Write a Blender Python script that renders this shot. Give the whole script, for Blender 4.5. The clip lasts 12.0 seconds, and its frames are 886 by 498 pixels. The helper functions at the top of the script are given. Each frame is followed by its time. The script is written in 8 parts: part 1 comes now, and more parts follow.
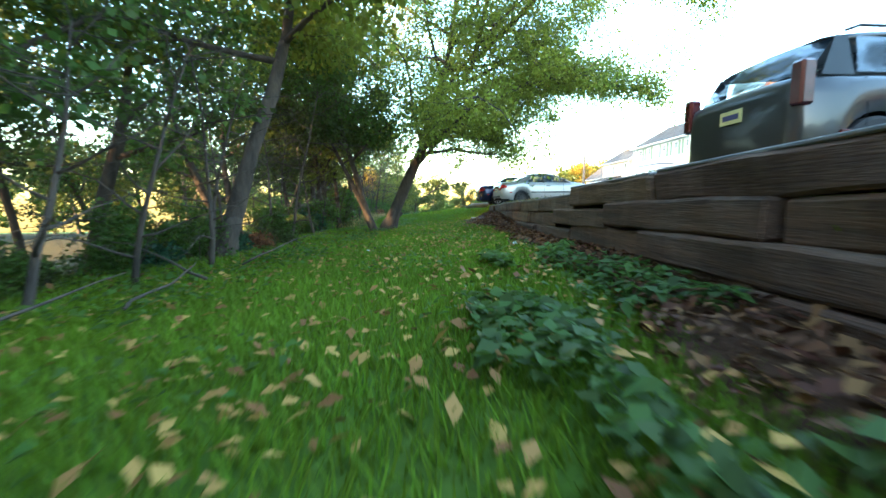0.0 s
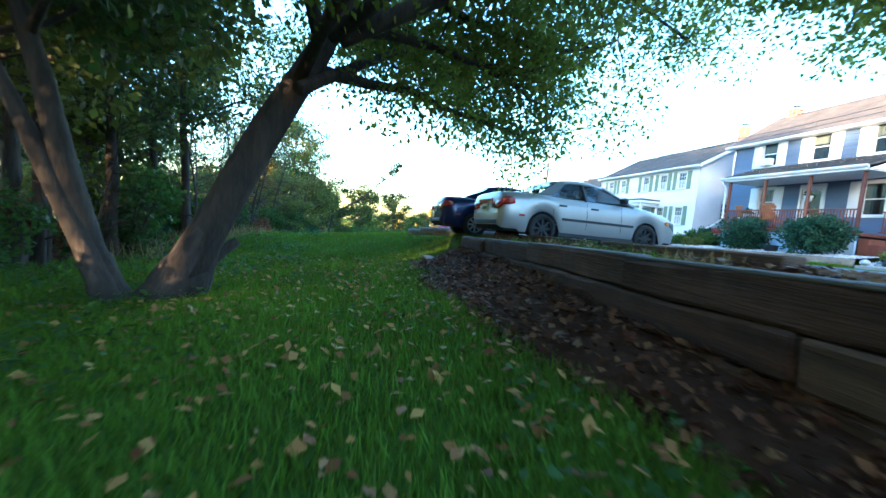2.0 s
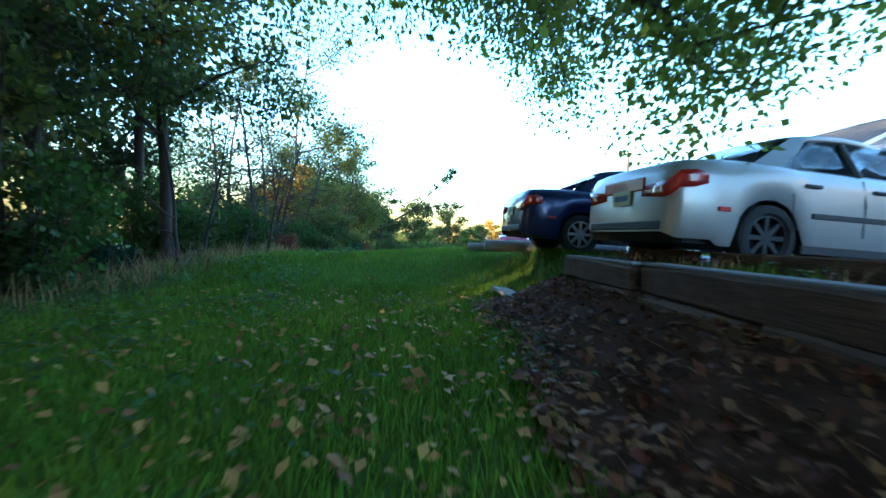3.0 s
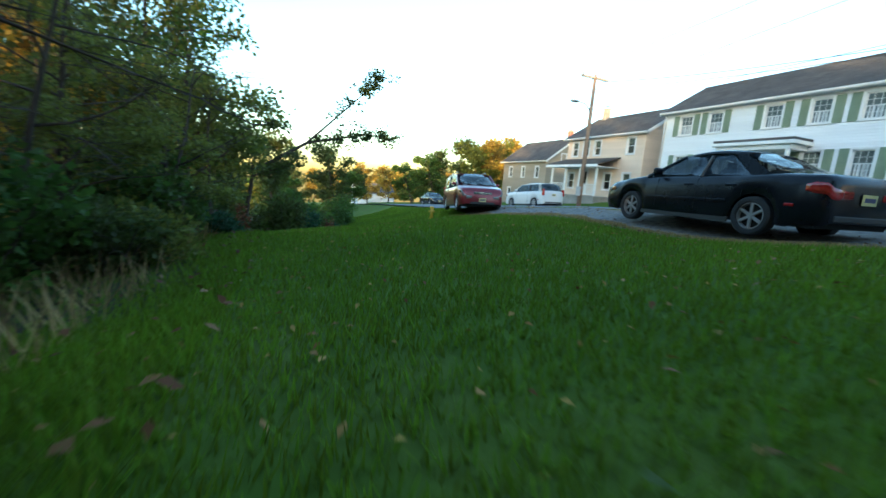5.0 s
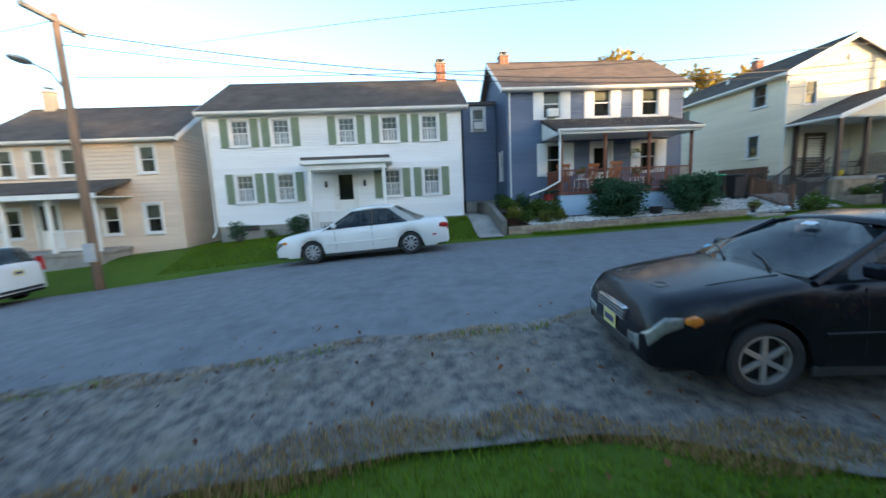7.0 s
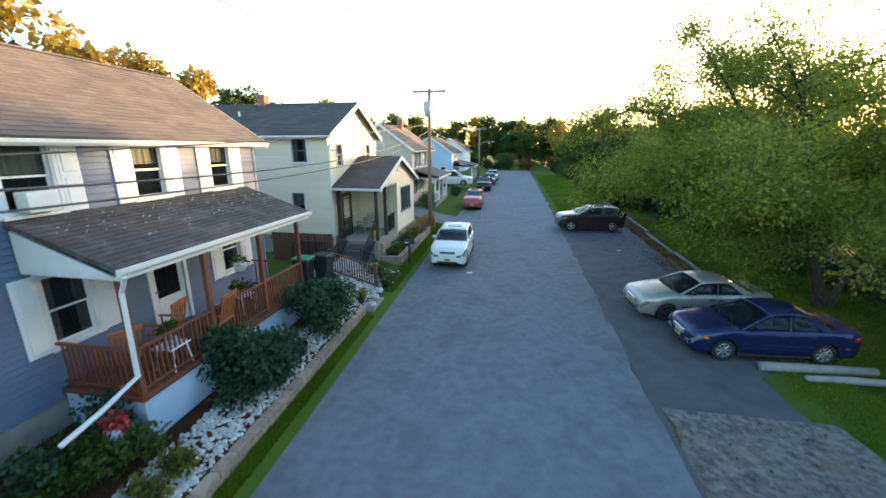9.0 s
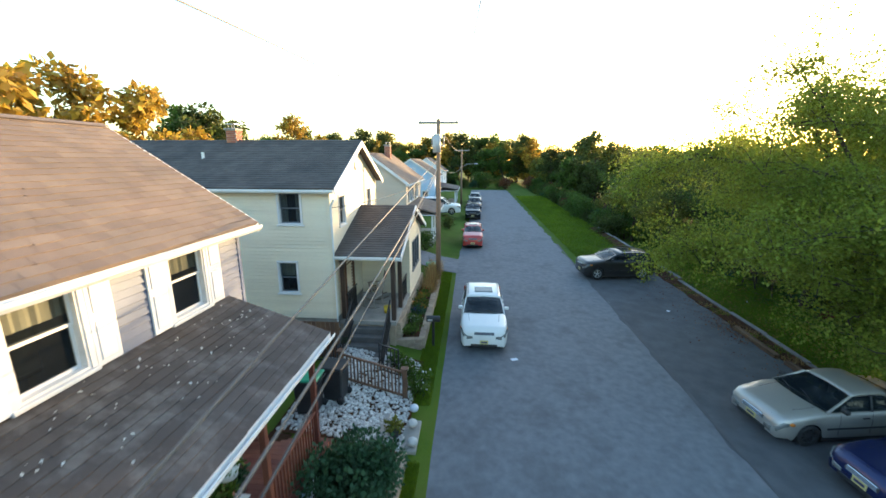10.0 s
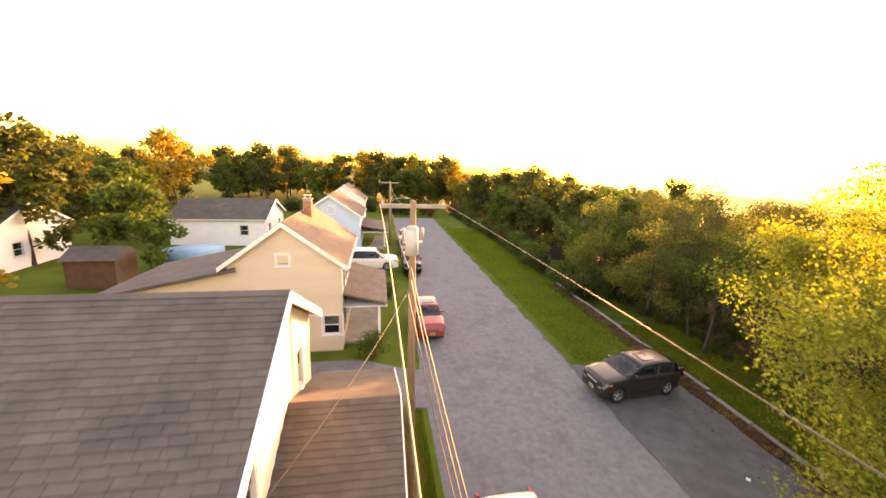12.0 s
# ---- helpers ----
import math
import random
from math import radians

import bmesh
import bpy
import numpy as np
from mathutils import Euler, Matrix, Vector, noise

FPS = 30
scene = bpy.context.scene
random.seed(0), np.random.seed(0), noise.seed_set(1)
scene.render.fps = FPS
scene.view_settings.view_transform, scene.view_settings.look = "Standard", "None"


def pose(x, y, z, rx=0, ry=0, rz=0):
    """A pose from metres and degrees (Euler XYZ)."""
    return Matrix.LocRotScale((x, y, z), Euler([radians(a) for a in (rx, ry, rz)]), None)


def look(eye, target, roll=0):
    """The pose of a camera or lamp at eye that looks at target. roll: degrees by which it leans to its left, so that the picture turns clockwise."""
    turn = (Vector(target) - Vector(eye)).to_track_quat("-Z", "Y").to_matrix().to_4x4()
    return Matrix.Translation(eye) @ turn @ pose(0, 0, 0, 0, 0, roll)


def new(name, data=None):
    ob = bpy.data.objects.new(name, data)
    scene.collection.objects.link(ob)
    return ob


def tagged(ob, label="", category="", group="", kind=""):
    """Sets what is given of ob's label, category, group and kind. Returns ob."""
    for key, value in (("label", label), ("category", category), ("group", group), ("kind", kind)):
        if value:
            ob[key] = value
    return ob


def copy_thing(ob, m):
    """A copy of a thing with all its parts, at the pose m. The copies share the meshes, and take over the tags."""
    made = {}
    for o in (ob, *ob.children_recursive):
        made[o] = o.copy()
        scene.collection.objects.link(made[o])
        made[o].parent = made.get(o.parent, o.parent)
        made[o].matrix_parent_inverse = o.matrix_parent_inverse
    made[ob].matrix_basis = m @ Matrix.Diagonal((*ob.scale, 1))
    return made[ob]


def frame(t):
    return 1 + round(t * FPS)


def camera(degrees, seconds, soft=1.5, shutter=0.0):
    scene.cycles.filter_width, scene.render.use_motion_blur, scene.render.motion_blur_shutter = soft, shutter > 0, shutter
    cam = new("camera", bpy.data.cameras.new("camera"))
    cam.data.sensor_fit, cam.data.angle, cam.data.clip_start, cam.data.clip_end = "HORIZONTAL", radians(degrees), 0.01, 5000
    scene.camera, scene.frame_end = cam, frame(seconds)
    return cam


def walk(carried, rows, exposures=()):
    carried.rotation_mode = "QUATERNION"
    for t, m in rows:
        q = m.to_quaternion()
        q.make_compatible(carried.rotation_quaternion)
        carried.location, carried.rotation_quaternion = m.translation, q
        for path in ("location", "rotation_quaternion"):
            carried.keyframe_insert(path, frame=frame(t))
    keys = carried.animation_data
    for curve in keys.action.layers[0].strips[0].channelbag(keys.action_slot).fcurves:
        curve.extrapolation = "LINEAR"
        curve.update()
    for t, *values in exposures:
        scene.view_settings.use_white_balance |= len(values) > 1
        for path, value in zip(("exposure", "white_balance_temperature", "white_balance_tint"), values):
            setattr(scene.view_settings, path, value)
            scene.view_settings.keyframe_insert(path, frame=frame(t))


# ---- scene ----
cam = camera(98.0, 12.0, soft=1.5, shutter=0.2)
PATH = [
    (0, (-10.183, -21.156, 0.563), (-10.245, -19.174, 0.302), -0.68),
    (0.5, (-10.505, -18.823, 0.500), (-10.401, -16.837, 0.288), -1.27),
    (1, (-10.609, -16.517, 0.549), (-10.364, -14.541, 0.358), 0.58),
    (1.5, (-10.475, -14.003, 0.561), (-10.156, -12.036, 0.394), 4.11),
    (2, (-10.425, -11.718, 0.546), (-10.101, -9.751, 0.394), 5.52),
    (2.5, (-10.404, -9.857, 0.528), (-10.118, -7.885, 0.355), 6.49),
    (3, (-10.248, -7.945, 0.451), (-10.214, -5.949, 0.341), 3.93),
    (4.8, (-12.992, 1.248, 0.366), (-12.394, 3.124, 0.010), 4.97),
    (5, (-13.089, 2.157, 0.305), (-12.319, 3.971, -0.036), 4.21),
    (5.5, (-12.678, 4.668, 0.240), (-11.463, 6.224, -0.082), 2.81),
    (6, (-11.915, 7.012, 0.326), (-10.302, 8.151, 0.010), 0.72),
    (6.5, (-10.699, 9.357, 0.844), (-8.813, 9.945, 0.536), -1.68),
    (7, (-8.659, 11.328, 1.541), (-6.683, 11.173, 1.273), -2.61),
    (7.5, (-6.272, 12.723, 2.649), (-4.591, 11.696, 2.300), -1.98),
    (7.7, (-5.348, 13.091, 3.234), (-3.904, 11.767, 2.833), -1.94),
    (9.3, (1.388, 9.164, 6.268), (1.624, 7.242, 5.767), -0.16),
    (9.5, (2.127, 8.407, 6.611), (2.321, 6.479, 6.118), -0.37),
    (10, (3.499, 6.361, 7.261), (3.645, 4.419, 6.808), 0.14),
    (10.5, (4.453, 4.562, 7.785), (4.429, 2.605, 7.374), 0.38),
    (11.2, (5.350, 1.285, 8.623), (5.280, -0.668, 8.195), 1.08),
    (11.5, (5.657, 0.355, 8.971), (5.503, -1.599, 8.572), 1.23),
    (12, (6.265, -1.992, 10.175), (5.939, -3.922, 9.767), 1.58),
]
# the filming camera opens up in the shade and warms towards the sun: seconds, stops, kelvin, tint
EXPOSURE = [(0, 4.95, 5700, 4), (0.5, 4.35, 5700, 4), (1, 3.9, 4700, 4), (1.5, 4.05, 4650, 3), (2.5, 4.15, 4550, 5), (3, 3.9, 4550, 6), (5, 3.12, 5400, 0), (6, 3.15, 5500, 2), (7, 2.95, 5700, 11), (7.5, 3.0, 5700, 11), (9.5, 3.15, 5850, 7), (10.5, 3.2, 6700, 9), (11, 3.5, 9300, 30), (11.5, 3.85, 12500, 44), (12, 3.95, 12500, 44)]
walk(cam, [(t, look(eye, target, roll)) for t, eye, target, roll in PATH],
     exposures=EXPOSURE)
# ---- light: low evening sun behind the woods, clear sky ----
SUN_AZ = radians(218.5)     # clockwise from +y
SUN_EL = radians(4.2)
world = bpy.data.worlds.new("evening_sky")
scene.world = world
world.use_nodes = True
wn = world.node_tree.nodes
wn.clear()
sky = wn.new("ShaderNodeTexSky")
sky.sky_type = "NISHITA"
sky.sun_disc = False
sky.sun_elevation, sky.sun_rotation = SUN_EL, SUN_AZ
sky.air_density, sky.dust_density, sky.ozone_density = 1.0, 1.2, 1.5
wbg = wn.new("ShaderNodeBackground")
wbg.inputs["Strength"].default_value = 0.15
wout = wn.new("ShaderNodeOutputWorld")
world.node_tree.links.new(sky.outputs[0], wbg.inputs["Color"])
world.node_tree.links.new(wbg.outputs[0], wout.inputs["Surface"])
sun = new("sun", bpy.data.lights.new("sun", "SUN"))
sun.data.energy, sun.data.angle, sun.data.color = 1.8, radians(0.6), (1.0, 0.62, 0.28)
sun_dir = Vector((math.sin(SUN_AZ) * math.cos(SUN_EL), math.cos(SUN_AZ) * math.cos(SUN_EL), math.sin(SUN_EL)))
sun.matrix_world = look(tuple(sun_dir * 60), (0, 0, 0))
# ---- tools ----
def smooth(a, b, x):
    t = min(1.0, max(0.0, (x - a) / (b - a)))
    return t * t * (3 - 2 * t)


def road_z(y):
    """Height of the street along its length: it falls towards +y."""
    if y < -26:
        return 0.8 + 0.014 * (-26 - y)
    if y < 6:
        return 0.025 * (6 - y)
    if y < 14:
        return -0.004 * (y - 6) ** 2
    return -0.256 - 0.075 * (y - 14)


def cross_fall(x, y):
    """The ground falls away from the street towards the woods, down the hill."""
    return 1.4 * smooth(9, 24, y) * smooth(2.0, 11, -x) + 0.34 * smooth(2, 7, y) * smooth(3.5, 6.5, -x)


def ground_z(x, y):
    z = road_z(y)
    if x > 4.3:
        z += 0.08 + 0.62 * smooth(4.6, 7.6, x) + 0.35 * smooth(12, 40, x)
    elif x < -8:
        wall = 1 - smooth(-3.5, 1.5, y)
        step = 0.72 * smooth(8.35, 8.55, -x) + 0.05 * max(0.0, -x - 9.2)
        slope = 0.1 * min(7.0, -8 - x)
        z -= wall * step + (1 - wall) * slope
        z -= 0.9 * smooth(14.7, 26, -x)
        z += 0.03 * noise.noise(Vector((x * 0.5, y * 0.5, 0)))
    z -= cross_fall(x, y)
    return z


def prism(bm, pts, d):
    """A closed solid: the outline pts pushed along d."""
    a = [bm.verts.new(Vector(p)) for p in pts]
    b = [bm.verts.new(Vector(p) + Vector(d)) for p in pts]
    n = len(a)
    bm.faces.new(a)
    bm.faces.new(b[::-1])
    for i in range(n):
        bm.faces.new((a[i], b[i], b[(i + 1) % n], a[(i + 1) % n]))
    bmesh.ops.recalc_face_normals(bm, faces=bm.faces[:])


def thing(name, label, category, at=(0, 0, 0), rz=0.0, group="", kind=""):
    """An Empty at the base of a thing that has parts."""
    ob = new(name)
    ob.empty_display_size = 0.2
    ob.matrix_world = pose(*at, 0, 0, rz)
    return tagged(ob, label, category, group, kind)


def part(name, bm, material, parent=None, label="", smooth_shade=False):
    """Links a bmesh as one mesh object, in its parent's space."""
    me = bpy.data.meshes.new(name)
    bm.to_mesh(me)
    bm.free()
    return link_mesh(name, me, material, parent, label, smooth_shade)


def link_mesh(name, me, material, parent=None, label="", smooth_shade=False):
    if material is not None and not me.materials:
        me.materials.append(material)
    if smooth_shade:
        me.polygons.foreach_set("use_smooth", [True] * len(me.polygons))
    ob = new(name, me)
    if parent is not None:
        ob.parent = parent
    if label:
        tagged(ob, label)
    return ob


def raw(name, verts, faces, material, parent=None, label="", smooth_shade=False):
    me = bpy.data.meshes.new(name)
    me.from_pydata(verts, [], faces)
    me.update()
    return link_mesh(name, me, material, parent, label, smooth_shade)


def box(bm, lo, hi, bevel=0.0, m=None):
    """Adds a box; with a bevel its edges are rounded."""
    lo, hi = Vector(lo), Vector(hi)
    made = bmesh.ops.create_cube(bm, size=1.0)["verts"]
    c, s = (lo + hi) / 2, hi - lo
    for v in made:
        v.co = Vector((v.co.x * s.x, v.co.y * s.y, v.co.z * s.z)) + c
    if bevel:
        edges = list({e for v in made for e in v.link_edges})
        made = bmesh.ops.bevel(bm, geom=edges, offset=bevel, segments=1, affect="EDGES")["verts"]
    if m is not None:
        bmesh.ops.transform(bm, matrix=m, verts=list(made))
    return made


def rod(bm, a, b, r1, r2=None, n=8):
    """Adds a tapered rod from a to b."""
    a, b = Vector(a), Vector(b)
    d = b - a
    m = Matrix.Translation((a + b) / 2) @ d.to_track_quat("Z", "Y").to_matrix().to_4x4()
    return bmesh.ops.create_cone(bm, cap_ends=True, segments=n, radius1=r1, radius2=r1 if r2 is None else r2, depth=d.length, matrix=m)["verts"]


def ball(bm, c, r, n=10, squash=1.0):
    return bmesh.ops.create_uvsphere(bm, u_segments=n, v_segments=max(5, n * 2 // 3), radius=r, matrix=Matrix.Translation(c) @ Matrix.Diagonal((1, 1, squash, 1)))["verts"]


def bx(name, lo, hi, material, parent=None, bevel=0.0, label=""):
    bm = bmesh.new()
    box(bm, lo, hi, bevel)
    return part(name, bm, material, parent, label)


def rd(name, a, b, r, material, parent=None, r2=None, n=8, label=""):
    bm = bmesh.new()
    rod(bm, a, b, r, r2, n)
    return part(name, bm, material, parent, label, n > 6)


def tube(points, radii, n=7):
    """Vertices and faces of a tapered tube through points."""
    verts, faces = [], []
    for i, p in enumerate(points):
        p = Vector(p)
        d = Vector(points[min(i + 1, len(points) - 1)]) - Vector(points[max(i - 1, 0)])
        q = d.to_track_quat("Z", "Y")
        for k in range(n):
            a = 2 * math.pi * k / n
            verts.append(p + q @ Vector((math.cos(a) * radii[i], math.sin(a) * radii[i], 0)))
    for i in range(len(points) - 1):
        for k in range(n):
            a, b = i * n + k, i * n + (k + 1) % n
            faces.append((a, b, b + n, a + n))
    faces.append(tuple(range((len(points) - 1) * n, len(points) * n)))
    faces.append(tuple(reversed(range(n))))
    return verts, faces


UNIT = {}


def unit_mesh(key, build, material):
    """One mesh shared by alike pieces."""
    if key not in UNIT:
        bm = bmesh.new()
        build(bm)
        me = bpy.data.meshes.new(key)
        bm.to_mesh(me)
        bm.free()
        me.materials.append(material)
        UNIT[key] = me
    return UNIT[key]


def piece(name, me, parent, m, scale=(1, 1, 1)):
    ob = new(name, me)
    ob.parent = parent
    ob.matrix_basis = m @ Matrix.Diagonal((*scale, 1))
    return ob


rng = np.random.default_rng(7)


def leaf_cloud(name, centres, count, size, material, parent=None, spread=0.35, aspect=0.65, droop=0.3, seed=1, label=""):
    """Many small folded leaves scattered round centres (rows of x, y, z, radius)."""
    g = np.random.default_rng(seed)
    c = np.asarray(centres, float)
    w = c[:, 3] ** 2
    idx = g.choice(len(c), count, p=w / w.sum())
    d = g.normal(size=(count, 3))
    d /= np.linalg.norm(d, axis=1)[:, None]
    r = c[idx, 3] * g.random(count) ** 0.45
    at = c[idx, :3] + d * r[:, None] * np.array([1, 1, 0.8])
    out = d + g.normal(scale=0.8, size=(count, 3))
    out[:, 2] -= droop
    out /= np.linalg.norm(out, axis=1)[:, None]
    side = np.cross(out, g.normal(size=(count, 3)))
    side /= np.linalg.norm(side, axis=1)[:, None] + 1e-9
    s = size * g.uniform(0.6, 1.35, count)[:, None]
    nrm = np.cross(out, side)
    v = np.stack([at, at + out * s * 0.5 + side * s * aspect * 0.5 + nrm * s * 0.08, at + out * s, at + out * s * 0.5 - side * s * aspect * 0.5 + nrm * s * 0.08], 1).reshape(-1, 3)
    return quads(name, v, material, parent, label)


def quads(name, v, material, parent=None, label=""):
    """A mesh of loose quads from an array of 4 n corners."""
    n = len(v) // 4
    me = bpy.data.meshes.new(name)
    me.vertices.add(len(v))
    me.vertices.foreach_set("co", np.ascontiguousarray(v, np.float32).ravel())
    me.loops.add(4 * n)
    me.loops.foreach_set("vertex_index", np.arange(4 * n, dtype=np.int32))
    me.polygons.add(n)
    me.polygons.foreach_set("loop_start", np.arange(0, 4 * n, 4, dtype=np.int32))
    me.update(calc_edges=True)
    return link_mesh(name, me, material, parent, label)
# ---- materials ----
def surface(name, base, other=None, scale=4.0, fine=60.0, rough=0.8, bump=0.15, metal=0.0, stretch=(1, 1, 1), mix=0.55,
            vary=0.0, island=False, coat=0.0, stain=None, stain_scale=0.7, stain_amount=0.5, depth=0.01, trans=0.0, spec=0.5):
    """A procedural surface with a broad and a fine variation, relief, and where given a third colour in stains."""
    m = bpy.data.materials.new(name)
    m.use_nodes = True
    n, l = m.node_tree.nodes, m.node_tree.links
    b = n["Principled BSDF"]
    geo = n.new("ShaderNodeNewGeometry")
    mp = n.new("ShaderNodeMapping")
    mp.inputs["Scale"].default_value = stretch
    l.new(geo.outputs["Position"], mp.inputs["Vector"])
    broad, grain = n.new("ShaderNodeTexNoise"), n.new("ShaderNodeTexNoise")
    broad.inputs["Scale"].default_value, broad.inputs["Detail"].default_value = scale, 5
    grain.inputs["Scale"].default_value, grain.inputs["Detail"].default_value = fine, 4
    for t in (broad, grain):
        l.new(mp.outputs[0], t.inputs["Vector"])
    add = n.new("ShaderNodeMath")
    add.operation = "MULTIPLY_ADD"
    add.inputs[1].default_value = 0.45
    l.new(grain.outputs["Fac"], add.inputs[0])
    l.new(broad.outputs["Fac"], add.inputs[2])
    ramp = n.new("ShaderNodeValToRGB")
    ramp.color_ramp.elements[0].position, ramp.color_ramp.elements[1].position = 0.72 - mix / 2, 0.72 + mix / 2
    ramp.color_ramp.elements[0].color = (*(other or [c * 0.7 for c in base]), 1)
    ramp.color_ramp.elements[1].color = (*base, 1)
    l.new(add.outputs[0], ramp.inputs["Fac"])
    col = ramp.outputs["Color"]
    if stain:
        st = n.new("ShaderNodeTexNoise")
        st.inputs["Scale"].default_value, st.inputs["Detail"].default_value, st.inputs["Roughness"].default_value = stain_scale, 7, 0.65
        l.new(geo.outputs["Position"], st.inputs["Vector"])
        sr = n.new("ShaderNodeValToRGB")
        sr.color_ramp.elements[0].position, sr.color_ramp.elements[1].position = 0.5, 0.68
        sr.color_ramp.elements[1].color = (stain_amount,) * 3 + (1,)
        l.new(st.outputs["Fac"], sr.inputs["Fac"])
        mx = n.new("ShaderNodeMixRGB")
        mx.inputs["Color2"].default_value = (*stain, 1)
        l.new(sr.outputs["Color"], mx.inputs["Fac"])
        l.new(col, mx.inputs["Color1"])
        col = mx.outputs["Color"]
    if vary:
        hs = n.new("ShaderNodeHueSaturation")
        if island:
            src = geo.outputs["Random Per Island"]
        else:
            src = n.new("ShaderNodeObjectInfo").outputs["Random"]
        mr = n.new("ShaderNodeMapRange")
        mr.inputs["To Min"].default_value, mr.inputs["To Max"].default_value = 1 - vary, 1 + vary
        l.new(src, mr.inputs["Value"])
        l.new(mr.outputs[0], hs.inputs["Value"])
        hm = n.new("ShaderNodeMapRange")
        hm.inputs["To Min"].default_value, hm.inputs["To Max"].default_value = 0.5 - vary * 0.04, 0.5 + vary * 0.04
        l.new(src, hm.inputs["Value"])
        l.new(hm.outputs[0], hs.inputs["Hue"])
        l.new(col, hs.inputs["Color"])
        col = hs.outputs["Color"]
    l.new(col, b.inputs["Base Color"])
    b.inputs["Roughness"].default_value, b.inputs["Metallic"].default_value = rough, metal
    b.inputs["Coat Weight"].default_value = coat
    b.inputs["Specular IOR Level"].default_value = spec
    if coat:
        b.inputs["Coat Roughness"].default_value = 0.06
    if bump:
        bp = n.new("ShaderNodeBump")
        bp.inputs["Strength"].default_value, bp.inputs["Distance"].default_value = bump, depth
        l.new(add.outputs[0], bp.inputs["Height"])
        l.new(bp.outputs[0], b.inputs["Normal"])
    if trans:
        tr = n.new("ShaderNodeBsdfTranslucent")
        l.new(col, tr.inputs["Color"])
        ms = n.new("ShaderNodeMixShader")
        ms.inputs[0].default_value = trans
        l.new(b.outputs[0], ms.inputs[1])
        l.new(tr.outputs[0], ms.inputs[2])
        l.new(ms.outputs[0], n["Material Output"].inputs["Surface"])
    return m


def leafy(name, a, b_, trans=0.4, rough=0.55, vary=0.35, spec=0.3):
    return surface(name, a, b_, scale=0.35, fine=3.0, rough=rough, bump=0, vary=vary, island=True, trans=trans, mix=0.5, spec=spec)


def pane_material(name, tint=(0.02, 0.025, 0.03), rough=0.03, alpha=0.35):
    """Window glass: clear, glossy, slightly dirty."""
    m = bpy.data.materials.new(name)
    m.use_nodes = True
    n, l = m.node_tree.nodes, m.node_tree.links
    b = n["Principled BSDF"]
    b.inputs["Base Color"].default_value = (*tint, 1)
    b.inputs["Roughness"].default_value = rough
    b.inputs["IOR"].default_value = 1.5
    b.inputs["Specular IOR Level"].default_value = 0.8
    tr = n.new("ShaderNodeBsdfTransparent")
    tr.inputs["Color"].default_value = (0.75, 0.8, 0.8, 1)
    ms = n.new("ShaderNodeMixShader")
    no = n.new("ShaderNodeTexNoise")
    no.inputs["Scale"].default_value = 3.0
    mr = n.new("ShaderNodeMapRange")
    mr.inputs["To Min"].default_value, mr.inputs["To Max"].default_value = alpha * 0.85, alpha * 1.15
    l.new(no.outputs["Fac"], mr.inputs["Value"])
    l.new(mr.outputs[0], ms.inputs[0])
    l.new(b.outputs[0], ms.inputs[2])
    l.new(tr.outputs[0], ms.inputs[1])
    l.new(ms.outputs[0], n["Material Output"].inputs["Surface"])
    return m


def paint(name, c, metal=0.0, rough=0.3, coat=0.4, spec=0.5):
    """Car paint with a clear coat and a film of dust."""
    return surface(name, c, [v * 0.85 + 0.008 for v in c], scale=1.5, fine=25, rough=rough, bump=0.0, metal=metal, coat=coat, mix=0.8, spec=spec)


M = {}
M["lawn"] = surface("lawn_soil", (0.085, 0.135, 0.016), (0.05, 0.085, 0.012), scale=0.6, fine=22, rough=0.95, bump=0.6, depth=0.03, stain=(0.1, 0.115, 0.025), stain_scale=0.35, stain_amount=0.6, spec=0.1)
M["woods_floor"] = surface("woods_floor", (0.06, 0.05, 0.028), (0.028, 0.03, 0.014), scale=1.2, fine=18, rough=1.0, bump=0.7, depth=0.04, spec=0.1)
M["dirt"] = surface("leaf_mould", (0.085, 0.042, 0.022), (0.028, 0.015, 0.009), scale=3.0, fine=30, rough=1.0, bump=0.8, depth=0.03, spec=0.1)
M["asphalt"] = surface("asphalt", (0.163, 0.17, 0.183), (0.112, 0.117, 0.128), scale=4.0, fine=75, rough=0.88, bump=0.5, depth=0.01, mix=0.45, stain=(0.07, 0.072, 0.077), stain_scale=0.8, stain_amount=0.5)
M["old_asphalt"] = surface("old_asphalt", (0.1, 0.103, 0.112), (0.066, 0.068, 0.074), scale=1.8, fine=80, rough=0.92, bump=0.5, depth=0.01, mix=0.45, stain=(0.05, 0.048, 0.046), stain_scale=0.7, stain_amount=0.5)
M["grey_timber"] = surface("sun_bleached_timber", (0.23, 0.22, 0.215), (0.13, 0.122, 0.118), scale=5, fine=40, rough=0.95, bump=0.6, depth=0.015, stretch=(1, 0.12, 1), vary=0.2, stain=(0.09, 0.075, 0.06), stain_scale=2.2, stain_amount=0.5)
M["patch"] = surface("asphalt_patch", (0.095, 0.096, 0.1), (0.065, 0.066, 0.07), scale=1.5, fine=80, rough=0.9, bump=0.35, depth=0.008, stain=(0.09, 0.09, 0.09), stain_scale=2.0, stain_amount=0.4)
M["gravel"] = surface("gravel", (0.22, 0.2, 0.175), (0.052, 0.052, 0.054), scale=7.0, fine=55, rough=0.95, bump=1.0, depth=0.025, mix=0.42, stain=(0.17, 0.138, 0.095), stain_scale=1.4, stain_amount=0.75)
